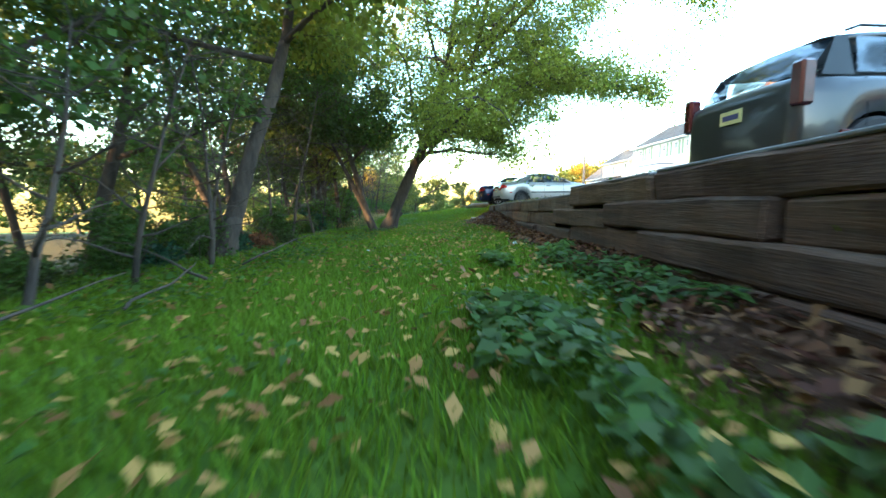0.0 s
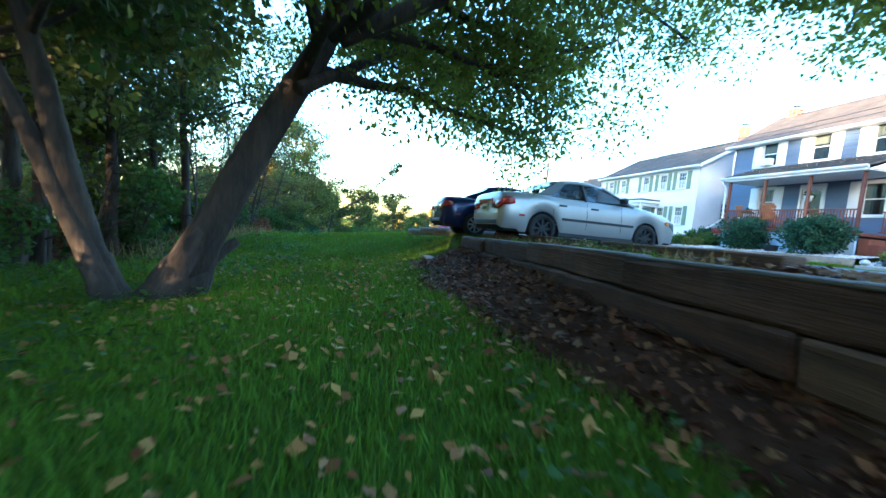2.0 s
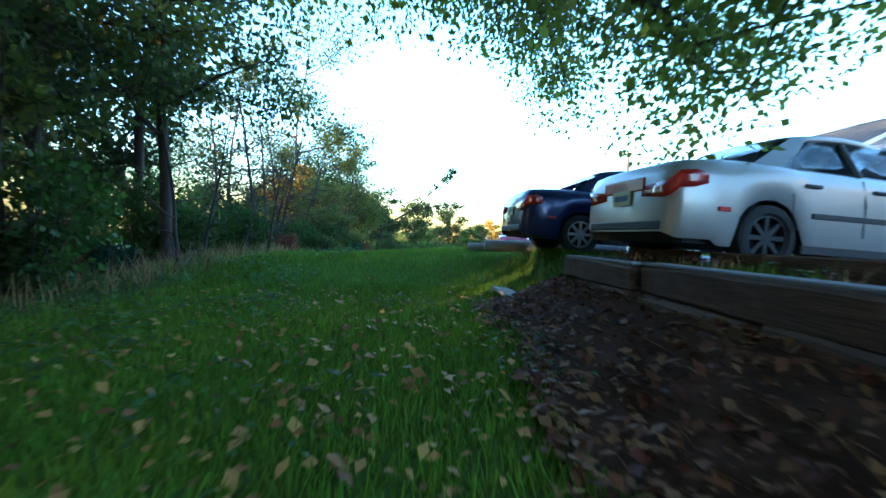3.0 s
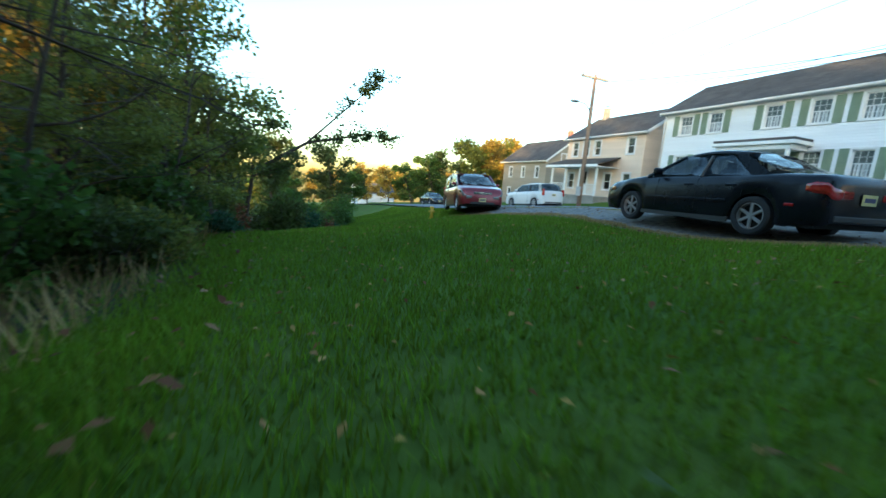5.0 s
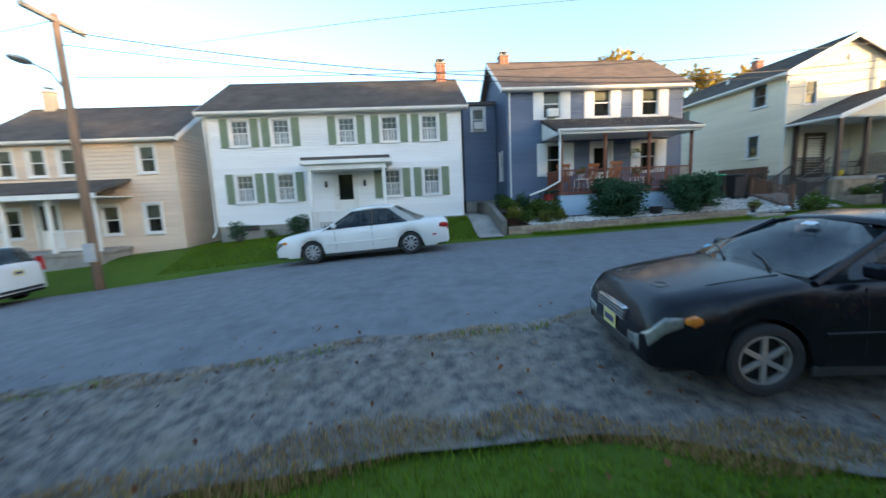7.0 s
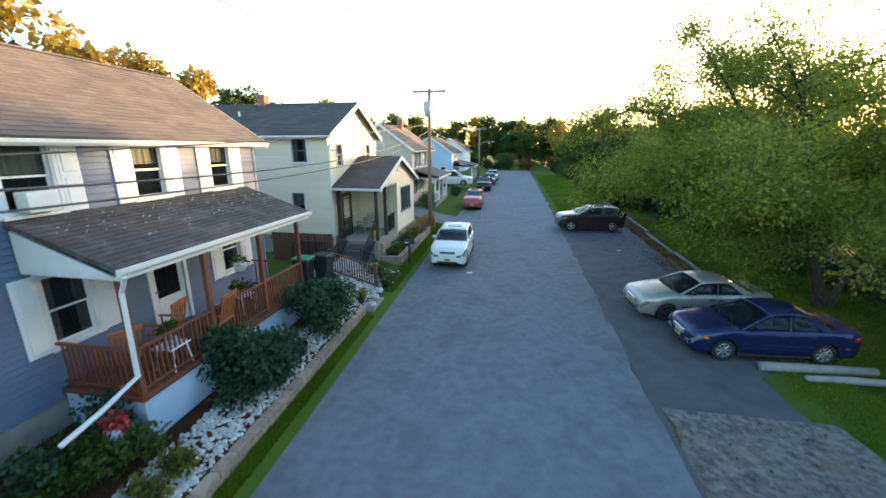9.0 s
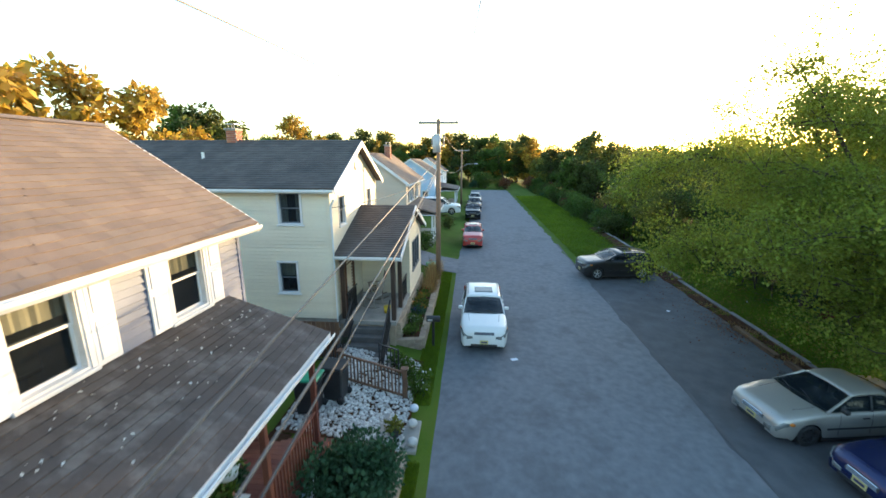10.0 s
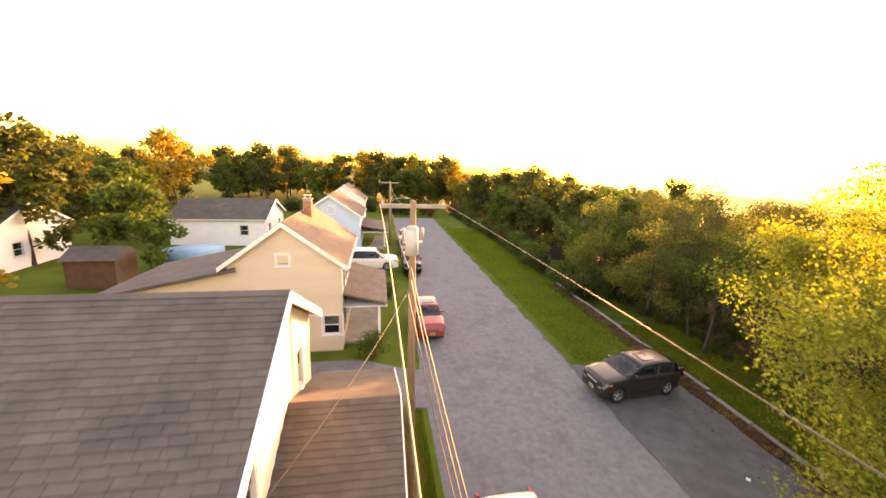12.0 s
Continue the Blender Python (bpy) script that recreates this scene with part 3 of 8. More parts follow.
# strip of dead leaves and earth at the foot of the wall
sheet("leaf_litter", [-8.46, -8.7, -8.95, -9.2, -9.45, -9.7], [-24 + 0.4 * i for i in range(54)],
      litter_z, M["dirt"], "dark leaf mould heaped at the foot of the wall")
# old sleepers laid as wheel stops before the parked cars
for x, y, ln, rz in ((-7.62, -5.6, 2.3, 1.5), (-7.56, -8.3, 2.4, -2.0), (-7.75, -3.7, 1.0, 3.0)):
    bm = bmesh.new()
    box(bm, (-0.1, -ln / 2, -0.03), (0.1, ln / 2, 0.13), 0.015)
    bmesh.ops.subdivide_edges(bm, edges=[e for e in bm.edges if abs((e.verts[0].co - e.verts[1].co).y) > 0.8], cuts=7)
    for vv in bm.verts:
        vv.co.z += 0.012 * noise.noise(Vector((vv.co.x * 3, vv.co.y * 2 + y, 4)))
    ob = part("wheel_stop", bm, M["timber"], None)
    ob.matrix_world = pose(x, y, road_z(y) + 0.01, -1.4, 0, rz)
    tagged(ob, "dark weathered timber sleeper laid as a wheel stop", "wheel stop", "timber wheel stops")
# a fallen plank at the wall's end
plank = new("fallen_plank", bpy.data.meshes.new("fallen_plank"))
bm = bmesh.new()
box(bm, (-0.12, -0.7, 0), (0.12, 0.7, 0.06), 0.01)
bm.to_mesh(plank.data)
bm.free()
plank.data.materials.append(M["grey_wood"])
plank.matrix_world = pose(-9.1, -2.9, ground_z(-9.1, -2.9) + 0.02, 2, 3, 14)
tagged(plank, "grey weathered plank lying on the grass by the wall", "plank")
end_log = thing("log", "grey weathered log lying beside the parked cars", "log", (-7.9, -0.2, road_z(-0.2)))
v_, f_ = tube([(-9.3, -0.4, road_z(-0.4) + 0.0), (-7.8, -0.2, road_z(-0.2) + 0.06), (-6.4, -0.05, road_z(0) + 0.1)], [0.11, 0.13, 0.12], 9)
wraw("trunk", v_, f_, M["grey_wood"], end_log, "", True)
end_log2 = thing("log", "grey weathered log lying beside the parked cars", "log", (-8.4, 0.05, road_z(0)))
v_, f_ = tube([(-9.6, 0.0, road_z(0) - 0.06), (-8.4, 0.12, road_z(0)), (-7.3, 0.26, road_z(0) + 0.03)], [0.09, 0.1, 0.08], 9)
wraw("trunk", v_, f_, M["grey_wood"], end_log2, "", True)
# ---- houses ----
UP = Vector((0, 0, 1))


def frame_of(origin, normal):
    """Wall space: x along the wall, y outwards, z up."""
    nrm = Vector((*normal, 0))
    u = nrm.cross(UP)
    return Matrix(((u.x, nrm.x, 0, origin[0]), (u.y, nrm.y, 0, origin[1]), (u.z, nrm.z, 1, 0), (0, 0, 0, 1)))


def free_spans(length, z0, z1, openings, gable=None):
    """The stretches of a course that openings leave free."""
    a, b = 0.0, length
    if gable and z1 > gable[1]:
        apex_u, eave, apex = gable
        f = min(1.0, max(0.0, (0.5 * (z0 + z1) - eave) / (apex - eave)))
        a, b = apex_u * f, length - (length - apex_u) * f
    spans = [(a, b)]
    for u, w, wd, ht in openings:
        if w - ht / 2 < z1 - 0.01 and w + ht / 2 > z0 + 0.01:
            cut = []
            for s, e in spans:
                if u + wd / 2 <= s or u - wd / 2 >= e:
                    cut.append((s, e))
                else:
                    if u - wd / 2 > s:
                        cut.append((s, u - wd / 2))
                    if u + wd / 2 < e:
                        cut.append((u + wd / 2, e))
            spans = cut
    return [(s, e) for s, e in spans if e - s > 0.03]


def wedge(bm):
    vs = [bm.verts.new(c) for c in ((0, 0, 0), (1, 0, 0), (1, 0.03, 0), (0, 0.03, 0), (0, 0, 1), (1, 0, 1), (1, 0.006, 1), (0, 0.006, 1))]
    for q in ((0, 1, 2, 3), (4, 7, 6, 5), (3, 2, 6, 7), (0, 3, 7, 4), (1, 5, 6, 2)):
        bm.faces.new([vs[i] for i in q])


def wall(parent, origin, normal, length, z0, z1, openings, board, course=0.125, gable_apex=None, pieces=True):
    """A wall with thickness, real openings and lapped boards. origin: its start, seen along the wall's own direction."""
    m = frame_of(origin, normal)
    gable = (length / 2, z1, gable_apex) if gable_apex else None
    cuts = sorted({z0, z1, *(w - h / 2 for _, w, _, h in openings), *(w + h / 2 for _, w, _, h in openings)})
    bm = bmesh.new()
    for a, b in zip(cuts, cuts[1:]):
        if b - a < 0.005 or a < z0 - 1e-6 or b > z1 + 1e-6:
            continue
        for s, e in free_spans(length, a, b, openings):
            box(bm, (s, -0.16, a), (e, 0.0, b), 0, m)
    if gable:
        vs = [bm.verts.new(m @ Vector(c)) for c in ((0, 0, z1), (length, 0, z1), (length / 2, 0, gable_apex), (0, -0.16, z1), (length, -0.16, z1), (length / 2, -0.16, gable_apex))]
        for q in ((0, 1, 2), (3, 5, 4), (0, 2, 5, 3), (1, 4, 5, 2)):
            bm.faces.new([vs[i] for i in q])
    body = wpart("wall", bm, M["interior"], parent)
    body.data.materials[0] = board
    unit = unit_mesh("siding_" + board.name, wedge, board)
    top = gable_apex - 0.02 if gable else z1
    n = int((top - z0) / course)
    verts, faces = [], []
    inv = parent.matrix_world.inverted()
    for i in range(n + 1):
        a = z0 + i * course
        b = min(a + course - 0.014, top)
        if b - a < 0.03:
            continue
        for s, e in free_spans(length, a, b, openings, gable):
            if pieces:
                piece("siding_board", unit, parent, inv @ m @ Matrix.Translation((s, 0, a)), (e - s, 1, b - a))
            else:
                k = len(verts)
                verts += [m @ Vector(c) for c in ((s, 0.03, a), (e, 0.03, a), (e, 0.006, b), (s, 0.006, b), (s, 0, a), (e, 0, a))]
                faces += [(k, k + 1, k + 2, k + 3), (k + 4, k + 5, k + 1, k)]
    if not pieces:
        wraw("siding", verts, faces, board, parent)
    return m


def window(parent, m, u, w, wd, ht, frame_mat=None, shutter=None, grid=None, cover="curtain", sill=True, ac=False, trim=0.07, sash_mat=None):
    """A sash window set into an opening of a wall whose space is m."""
    fm = frame_mat or M["window_frame"]
    x0, x1, z0, z1 = u - wd / 2, u + wd / 2, w - ht / 2, w + ht / 2
    bm = bmesh.new()
    ring = [[bm.verts.new(m @ Vector((x0 + i if sx else x1 - i, y, z0 + i if sz else z1 - i))) for sx, sz in ((1, 1), (0, 1), (0, 0), (1, 0))] for i, y in ((0, -0.1), (0, 0.03), (0.035, 0.03), (0.035, -0.1))]
    for k in range(4):
        for i in range(4):
            bm.faces.new((ring[k][i], ring[k][(i + 1) % 4], ring[(k + 1) % 4][(i + 1) % 4], ring[(k + 1) % 4][i]))
    bmesh.ops.recalc_face_normals(bm, faces=bm.faces[:])
    win = wpart("window", bm, fm, parent)
    for nm, lo, hi in (("side_casing", (x0 - trim, 0.0, z0 - 0.02), (x0, 0.045, z1 + trim)), ("side_casing", (x1, 0.0, z0 - 0.02), (x1 + trim, 0.045, z1 + trim)), ("head_casing", (x0, 0.0, z1), (x1, 0.045, z1 + trim))):
        bm = bmesh.new()
        box(bm, lo, hi, 0, m)
        wpart(nm, bm, fm, win)
    ix0, ix1, mid = x0 + 0.035, x1 - 0.035, (z0 + z1) / 2
    for k, (a, b, dep) in enumerate(((mid - 0.02, z1 - 0.035, -0.035), (z0 + 0.035, mid + 0.02, -0.065))):
        bm = bmesh.new()
        t = 0.04
        for lo, hi in (((ix0, dep - 0.03, a), (ix0 + t, dep, b)), ((ix1 - t, dep - 0.03, a), (ix1, dep, b)), ((ix0 + t, dep - 0.03, b - t), (ix1 - t, dep, b)), ((ix0 + t, dep - 0.03, a), (ix1 - t, dep, a + t))):
            box(bm, lo, hi, 0, m)
        if grid:
            gx, gz = grid
            for i in range(1, gx):
                x = ix0 + (ix1 - ix0) * i / gx
                box(bm, (x - 0.008, dep - 0.022, a + t), (x + 0.008, dep - 0.006, b - t), 0, m)
            for i in range(1, gz):
                z = a + (b - a) * i / gz
                box(bm, (ix0 + t, dep - 0.021, z - 0.008), (ix1 - t, dep - 0.007, z + 0.008), 0, m)
        sash = wpart("sash", bm, sash_mat or fm, win)
        bm = bmesh.new()
        box(bm, (ix0 + t, dep - 0.018, a + t), (ix1 - t, dep - 0.012, b - t), 0, m)
        pn = wpart("pane", bm, M["pane"], win)
        pn.visible_shadow = False
    if cover:
        bm = bmesh.new()
        zz = z0 + 0.05 if cover in ("curtain", "sheer") else mid - 0.05 + 0.2 * ((u * 7.3) % 1)
        verts = []
        nfold = 14
        for i in range(nfold + 1):
            x = ix0 + (ix1 - ix0) * i / nfold
            if cover == "curtain" and 4 < i < 10:
                continue
            d = (-0.08 if cover == "sheer" else -0.11) + 0.012 * math.sin(i * 2.4)
            verts.append((bm.verts.new(m @ Vector((x, d, zz))), bm.verts.new(m @ Vector((x, d, z1 - 0.04))), i))
        for (a0, a1, i), (b0, b1, j) in zip(verts, verts[1:]):
            if j == i + 1:
                bm.faces.new((a0, b0, b1, a1))
        wpart(cover, bm, M[cover], win)
    # added dark sheet behind the sashes, its colour stands in for the room's shade
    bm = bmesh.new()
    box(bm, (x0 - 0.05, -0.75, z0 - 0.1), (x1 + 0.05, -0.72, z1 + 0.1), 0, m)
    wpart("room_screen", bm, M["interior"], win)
    if sill:
        bm = bmesh.new()
        box(bm, (x0 - 0.09, -0.02, z0 - 0.06), (x1 + 0.09, 0.075, z0 - 0.005), 0.008, m)
        wpart("sill", bm, fm, win)
    if ac:
        bm = bmesh.new()
        box(bm, (u - 0.24, -0.02, z0 + 0.04), (u + 0.24, 0.26, z0 + 0.38), 0.015, m)
        for i in range(7):
            box(bm, (u - 0.2, 0.258, z0 + 0.09 + 0.036 * i), (u + 0.2, 0.272, z0 + 0.105 + 0.036 * i), 0, m)
        wpart("air_conditioner", bm, M["white_trim"], win, "white window air conditioner")
    if shutter:
        sw = 0.36 * min(1.0, wd / 0.8)
        for s in (-1, 1):
            bm = bmesh.new()
            a = x0 - trim - sw if s < 0 else x1 + trim
            box(bm, (a, 0.02, z0 - 0.04), (a + sw, 0.05, z1 + 0.04), 0.008, m)
            for za, zb in ((z0 + 0.03, mid - 0.05), (mid + 0.05, z1 - 0.03)):
                box(bm, (a + 0.06, 0.045, za), (a + sw - 0.06, 0.062, zb), 0.01, m)
            wpart("shutter", bm, shutter, parent)
    return win


def door(parent, m, u, z0, wd, ht, colour, glass=True, frame_mat=None):
    bm = bmesh.new()
    fm = frame_mat or M["white_trim"]
    x0, x1, z1 = u - wd / 2, u + wd / 2, z0 + ht
    for lo, hi in (((x0 - 0.09, -0.05, z0), (x0, 0.05, z1 + 0.09)), ((x1, -0.05, z0), (x1 + 0.09, 0.05, z1 + 0.09)), ((x0, -0.05, z1), (x1, 0.05, z1 + 0.09))):
        box(bm, lo, hi, 0.006, m)
    dr = wpart("door", bm, fm, parent)
    bm = bmesh.new()
    if glass:
        for lo, hi in (((x0, -0.06, z0), (x0 + 0.13, -0.02, z1)), ((x1 - 0.13, -0.06, z0), (x1, -0.02, z1)), ((x0 + 0.13, -0.06, z0), (x1 - 0.13, -0.02, z0 + 0.75)), ((x0 + 0.13, -0.06, z1 - 0.2), (x1 - 0.13, -0.02, z1))):
            box(bm, lo, hi, 0.004, m)
    else:
        box(bm, (x0, -0.06, z0), (x1, -0.02, z1), 0.004, m)
        for za, zb in ((z0 + 0.15, z0 + 0.85), (z0 + 1.0, z1 - 0.15)):
            box(bm, (x0 + 0.12, -0.03, za), (x1 - 0.12, -0.008, zb), 0.01, m)
    wpart("leaf", bm, colour, dr)
    if glass:
        bm = bmesh.new()
        box(bm, (x0 + 0.13, -0.045, z0 + 0.75), (x1 - 0.13, -0.038, z1 - 0.2), 0, m)
        wpart("pane", bm, M["pane"], dr)
        # same dark sheet behind the door glass, painting the unlit hall
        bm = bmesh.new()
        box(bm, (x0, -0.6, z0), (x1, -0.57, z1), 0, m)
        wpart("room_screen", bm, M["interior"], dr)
    bm = bmesh.new()
    ball(bm, m @ Vector((x1 - 0.07, 0.03, z0 + 0.95)), 0.035, 8)
    wpart("handle", bm, M["grey_metal"], dr, "", True)
    return dr


def roof_plane(parent, o, u, v, length, slope, mat_piece, mat_field, near=0, exposure=0.15, tab=0.31, thick=0.11, part_name="roof"):
    """One slope: a deck with thickness, and courses of shingle tabs. o: the eave's start; u along the eave; v up the slope."""
    o, u, v = Vector(o), Vector(u).normalized(), Vector(v).normalized()
    nrm = u.cross(v)
    if nrm.z < 0:
        nrm = -nrm
    mt = Matrix(((u.x, v.x, nrm.x, o.x), (u.y, v.y, nrm.y, o.y), (u.z, v.z, nrm.z, o.z), (0, 0, 0, 1)))
    bm = bmesh.new()
    box(bm, (0, 0, -thick), (length, slope, 0), 0, mt)
    deck = wpart(part_name, bm, M["white_trim"], parent)
    deck.data.materials[0] = mat_field
    inv = parent.matrix_world.inverted()

    def shape(b):
        q = [b.verts.new(c) for c in ((0, 1, 0.006), (1, 1, 0.006), (1, 0, 0.022), (0, 0, 0.022), (1, 0, 0.0), (0, 0, 0.0))]
        b.faces.new((q[3], q[2], q[1], q[0]))
        b.faces.new((q[5], q[4], q[2], q[3]))

    unit = unit_mesh("shingle_" + mat_piece.name, shape, mat_piece)
    rows, cols = int(slope / exposure), int(length / tab) + 1
    verts, faces, made = [], [], 0
    gg = np.random.default_rng(int(abs(o.x * 13 + o.y * 7) * 10) + 1)
    for r in range(rows + 1):
        a, b = r * exposure, min(slope, (r + 1) * exposure + 0.01)
        if b - a < 0.03:
            continue
        x = -tab * (0.5 if r % 2 else 0.0)
        while x < length:
            wdt = tab * gg.uniform(0.9, 1.1)
            s, e = max(0.0, x), min(length, x + wdt - 0.006)
            x += wdt
            if e - s < 0.04:
                continue
            aa = a - gg.uniform(0, 0.02)
            if made < near:
                piece("shingle", unit, parent, inv @ mt @ Matrix.Translation((s, aa, 0)), (e - s, b - aa, 1))
                made += 1
            else:
                k = len(verts)
                verts += [mt @ Vector(c) for c in ((s, b, 0.006), (e, b, 0.006), (e, aa, 0.022), (s, aa, 0.022), (e, aa, 0), (s, aa, 0))]
                faces += [(k + 3, k + 2, k + 1, k), (k + 5, k + 4, k + 2, k + 3)]
    if verts:
        fld = wraw("shingle_field", verts, faces, mat_field, parent)
        fld["kind"] = "stuff"
    return mt


def gutter(parent, a, b, mat_=None):
    """A gutter with its open trough along an eave."""
    a, b = Vector(a), Vector(b)
    bm = bmesh.new()
    d = (b - a).normalized()
    out = d.cross(UP)
    prof = [(0, 0.11), (0, 0), (0.07, 0), (0.11, 0.05), (0.115, 0.11), (0.1, 0.11), (0.095, 0.055), (0.065, 0.015), (0.015, 0.015), (0.015, 0.11)]
    rings = []
    for p in (a, b):
        rings.append([bm.verts.new(p + out * x + UP * z) for x, z in prof])
    n = len(prof)
    for i in range(n):
        bm.faces.new((rings[0][i], rings[0][(i + 1) % n], rings[1][(i + 1) % n], rings[1][i]))
    bm.faces.new(rings[0])
    bm.faces.new(list(reversed(rings[1])))
    return wpart("gutter", bm, mat_ or M["white_trim"], parent)


def downspout(parent, pts, mat_=None, r=0.04):
    v, f = tube(pts, [r] * len(pts), 6)
    return wraw("downspout", v, f, mat_ or M["white_trim"], parent)


def chimney(parent, x, y, z0, z1, w=0.5, mat_=None, cap=True):
    """A chimney of laid bricks with a mortar core."""
    core = wbox("chimney", (x - w / 2 + 0.012, y - w / 2 + 0.012, z0), (x + w / 2 - 0.012, y + w / 2 - 0.012, z1), M["mortar"], parent)
    unit = unit_mesh("brick_unit_" + (mat_ or M["brick"]).name, lambda b: box(b, (-0.5, -0.5, -0.5), (0.5, 0.5, 0.5)), mat_ or M["brick"])
    inv = parent.matrix_world.inverted()
    n = int((z1 - z0) / 0.077)
    for i in range(n):
        z = z0 + 0.077 * (i + 0.5)
        sh = 0.06 if i % 2 else 0.0
        for s in (-1, 1):
            for t in (-0.5, 0.5):
                piece("brick", unit, core, inv @ pose(x + t * w * 0.5 + sh * (1 if t < 0 else 0.2) - 0.03, y + s * (w / 2 - 0.03), z), (w / 2 - 0.015, 0.07, 0.065))
                piece("brick", unit, core, inv @ pose(x + s * (w / 2 - 0.03), y + t * w * 0.5 * 0.82, z), (0.07, w / 2 - 0.08, 0.065))
    for ob in core.children:
        ob.matrix_parent_inverse = Matrix.Identity(4)
        ob.matrix_basis = core.matrix_parent_inverse.inverted() @ ob.matrix_basis
    if cap:
        wbox("chimney_cap", (x - w / 2 - 0.04, y - w / 2 - 0.04, z1), (x + w / 2 + 0.04, y + w / 2 + 0.04, z1 + 0.07), M["concrete"], parent, 0.01)
        bm = bmesh.new()
        for sx in (-1, 1):
            for sy in (-1, 1):
                rod(bm, (x + sx * w * 0.28, y + sy * w * 0.28, z1 + 0.06), (x + sx * w * 0.28, y + sy * w * 0.28, z1 + 0.22), 0.012)
        box(bm, (x - w * 0.42, y - w * 0.42, z1 + 0.22), (x + w * 0.42, y + w * 0.42, z1 + 0.25))
        wpart("chimney_cowl", bm, M["grey_metal"], parent)


def gable_house_y(name, label, x0, x1, y0, y1, base, found, eave, ridge, board, windows_front, course=0.125, over=0.3, near=0, pieces=True, roof_mats=("shingle", "shingle_joined"),
                  side_n=(), side_s=(), shutter=None, grid=None, frame_mat=None, side_pieces=False, doors=()):
    """A house with its ridge along the street (y). Windows: (y, z, width, height, cover[, ac])."""
    h = thing(name, label, "house", ((x0 + x1) / 2, (y0 + y1) / 2, base))
    op = [(w[0] - y0, w[1], w[2], w[3]) for w in windows_front] + [(d[0] - y0, d[1] + d[3] / 2, d[2], d[3]) for d in doors]
    m = wall(h, (x0, y0), (-1, 0), y1 - y0, found, eave, op, board, course, None, pieces)
    for w in windows_front:
        window(h, m, w[0] - y0, w[1], w[2], w[3], frame_mat, shutter if len(w) < 7 or w[6] else None, grid, w[4], True, len(w) > 5 and w[5])
    for d in doors:
        door(h, m, d[0] - y0, d[1], d[2], d[3], d[4], d[5] if len(d) > 5 else True)
    opn = [(w[0] - x0, w[1], w[2], w[3]) for w in side_n]
    mn = wall(h, (x0, y1), (0, 1), x1 - x0, found, eave, opn, board, course, ridge, side_pieces)
    for w in side_n:
        window(h, mn, w[0] - x0, w[1], w[2], w[3], frame_mat, None, grid, w[4], True, len(w) > 5 and w[5])
    ops = [(x1 - w[0], w[1], w[2], w[3]) for w in side_s]
    ms = wall(h, (x1, y0), (0, -1), x1 - x0, found, eave, ops, board, course, ridge, side_pieces)
    for w in side_s:
        window(h, ms, x1 - w[0], w[1], w[2], w[3], frame_mat, None, grid, w[4], True, len(w) > 5 and w[5])
    wall(h, (x1, y1), (1, 0), y1 - y0, found, eave, [], board, course * 2, None, False)
    wbox("foundation", (x0 + 0.02, y0 + 0.02, base - 0.9), (x1 - 0.02, y1 - 0.02, found + 0.01), M["concrete"], h)
    # corner boards
    for cx, cy in ((x0, y0), (x0, y1)):
        wbox("corner_board", (cx - 0.035, cy - 0.05 if cy == y1 else cy - 0.035, found), (cx + 0.05, cy + 0.035 if cy == y1 else cy + 0.05, eave), M["white_trim"] if "white" in board.name else board, h)
    mid = (x0 + x1) / 2
    run, rise = mid - x0 + over, (ridge - eave) * (mid - x0 + over) / (mid - x0)
    zo = eave - (ridge - eave) * over / (mid - x0) + 0.12
    sl = math.hypot(run, rise)
    a, b = y0 - over, y1 + over
    roof_plane(h, (x0 - over, a, zo), (0, 1, 0), (run, 0, rise), b - a, sl, M[roof_mats[0]], M[roof_mats[1]], near)
    roof_plane(h, (x1 + over, b, zo), (0, -1, 0), (-run, 0, rise), b - a, sl, M[roof_mats[0]], M[roof_mats[1]], 0, 0.3, 0.6)
    # eaves, fascia, gutter and barge boards
    wbox("soffit", (x0 - over, a, zo - 0.16), (x0, b, zo - 0.13), M["white_trim"], h)
    gutter(h, (x0 - over, b, zo - 0.15), (x0 - over, a, zo - 0.15))
    for yy in (a, b):
        for s in (-1, 1):
            bm = bmesh.new()
            o_ = 0.004 if yy == b else -0.004
            prism(bm, ((mid + s * run, yy + o_, zo - 0.2), (mid + s * run, yy + o_, zo + 0.01), (mid, yy + o_, zo + rise + 0.01), (mid, yy + o_, zo + rise - 0.2)), (0, o_ * 7, 0))
            wpart("barge_board", bm, M["white_trim"], h)
    wraw("ridge_cap", [(mid - 0.13, a, zo + rise - 0.03), (mid, a, zo + rise + 0.035), (mid + 0.13, a, zo + rise - 0.03), (mid - 0.13, b, zo + rise - 0.03), (mid, b, zo + rise + 0.035), (mid + 0.13, b, zo + rise - 0.03)],
         [(0, 1, 4, 3), (1, 2, 5, 4)], M[roof_mats[1]], h)
    return h


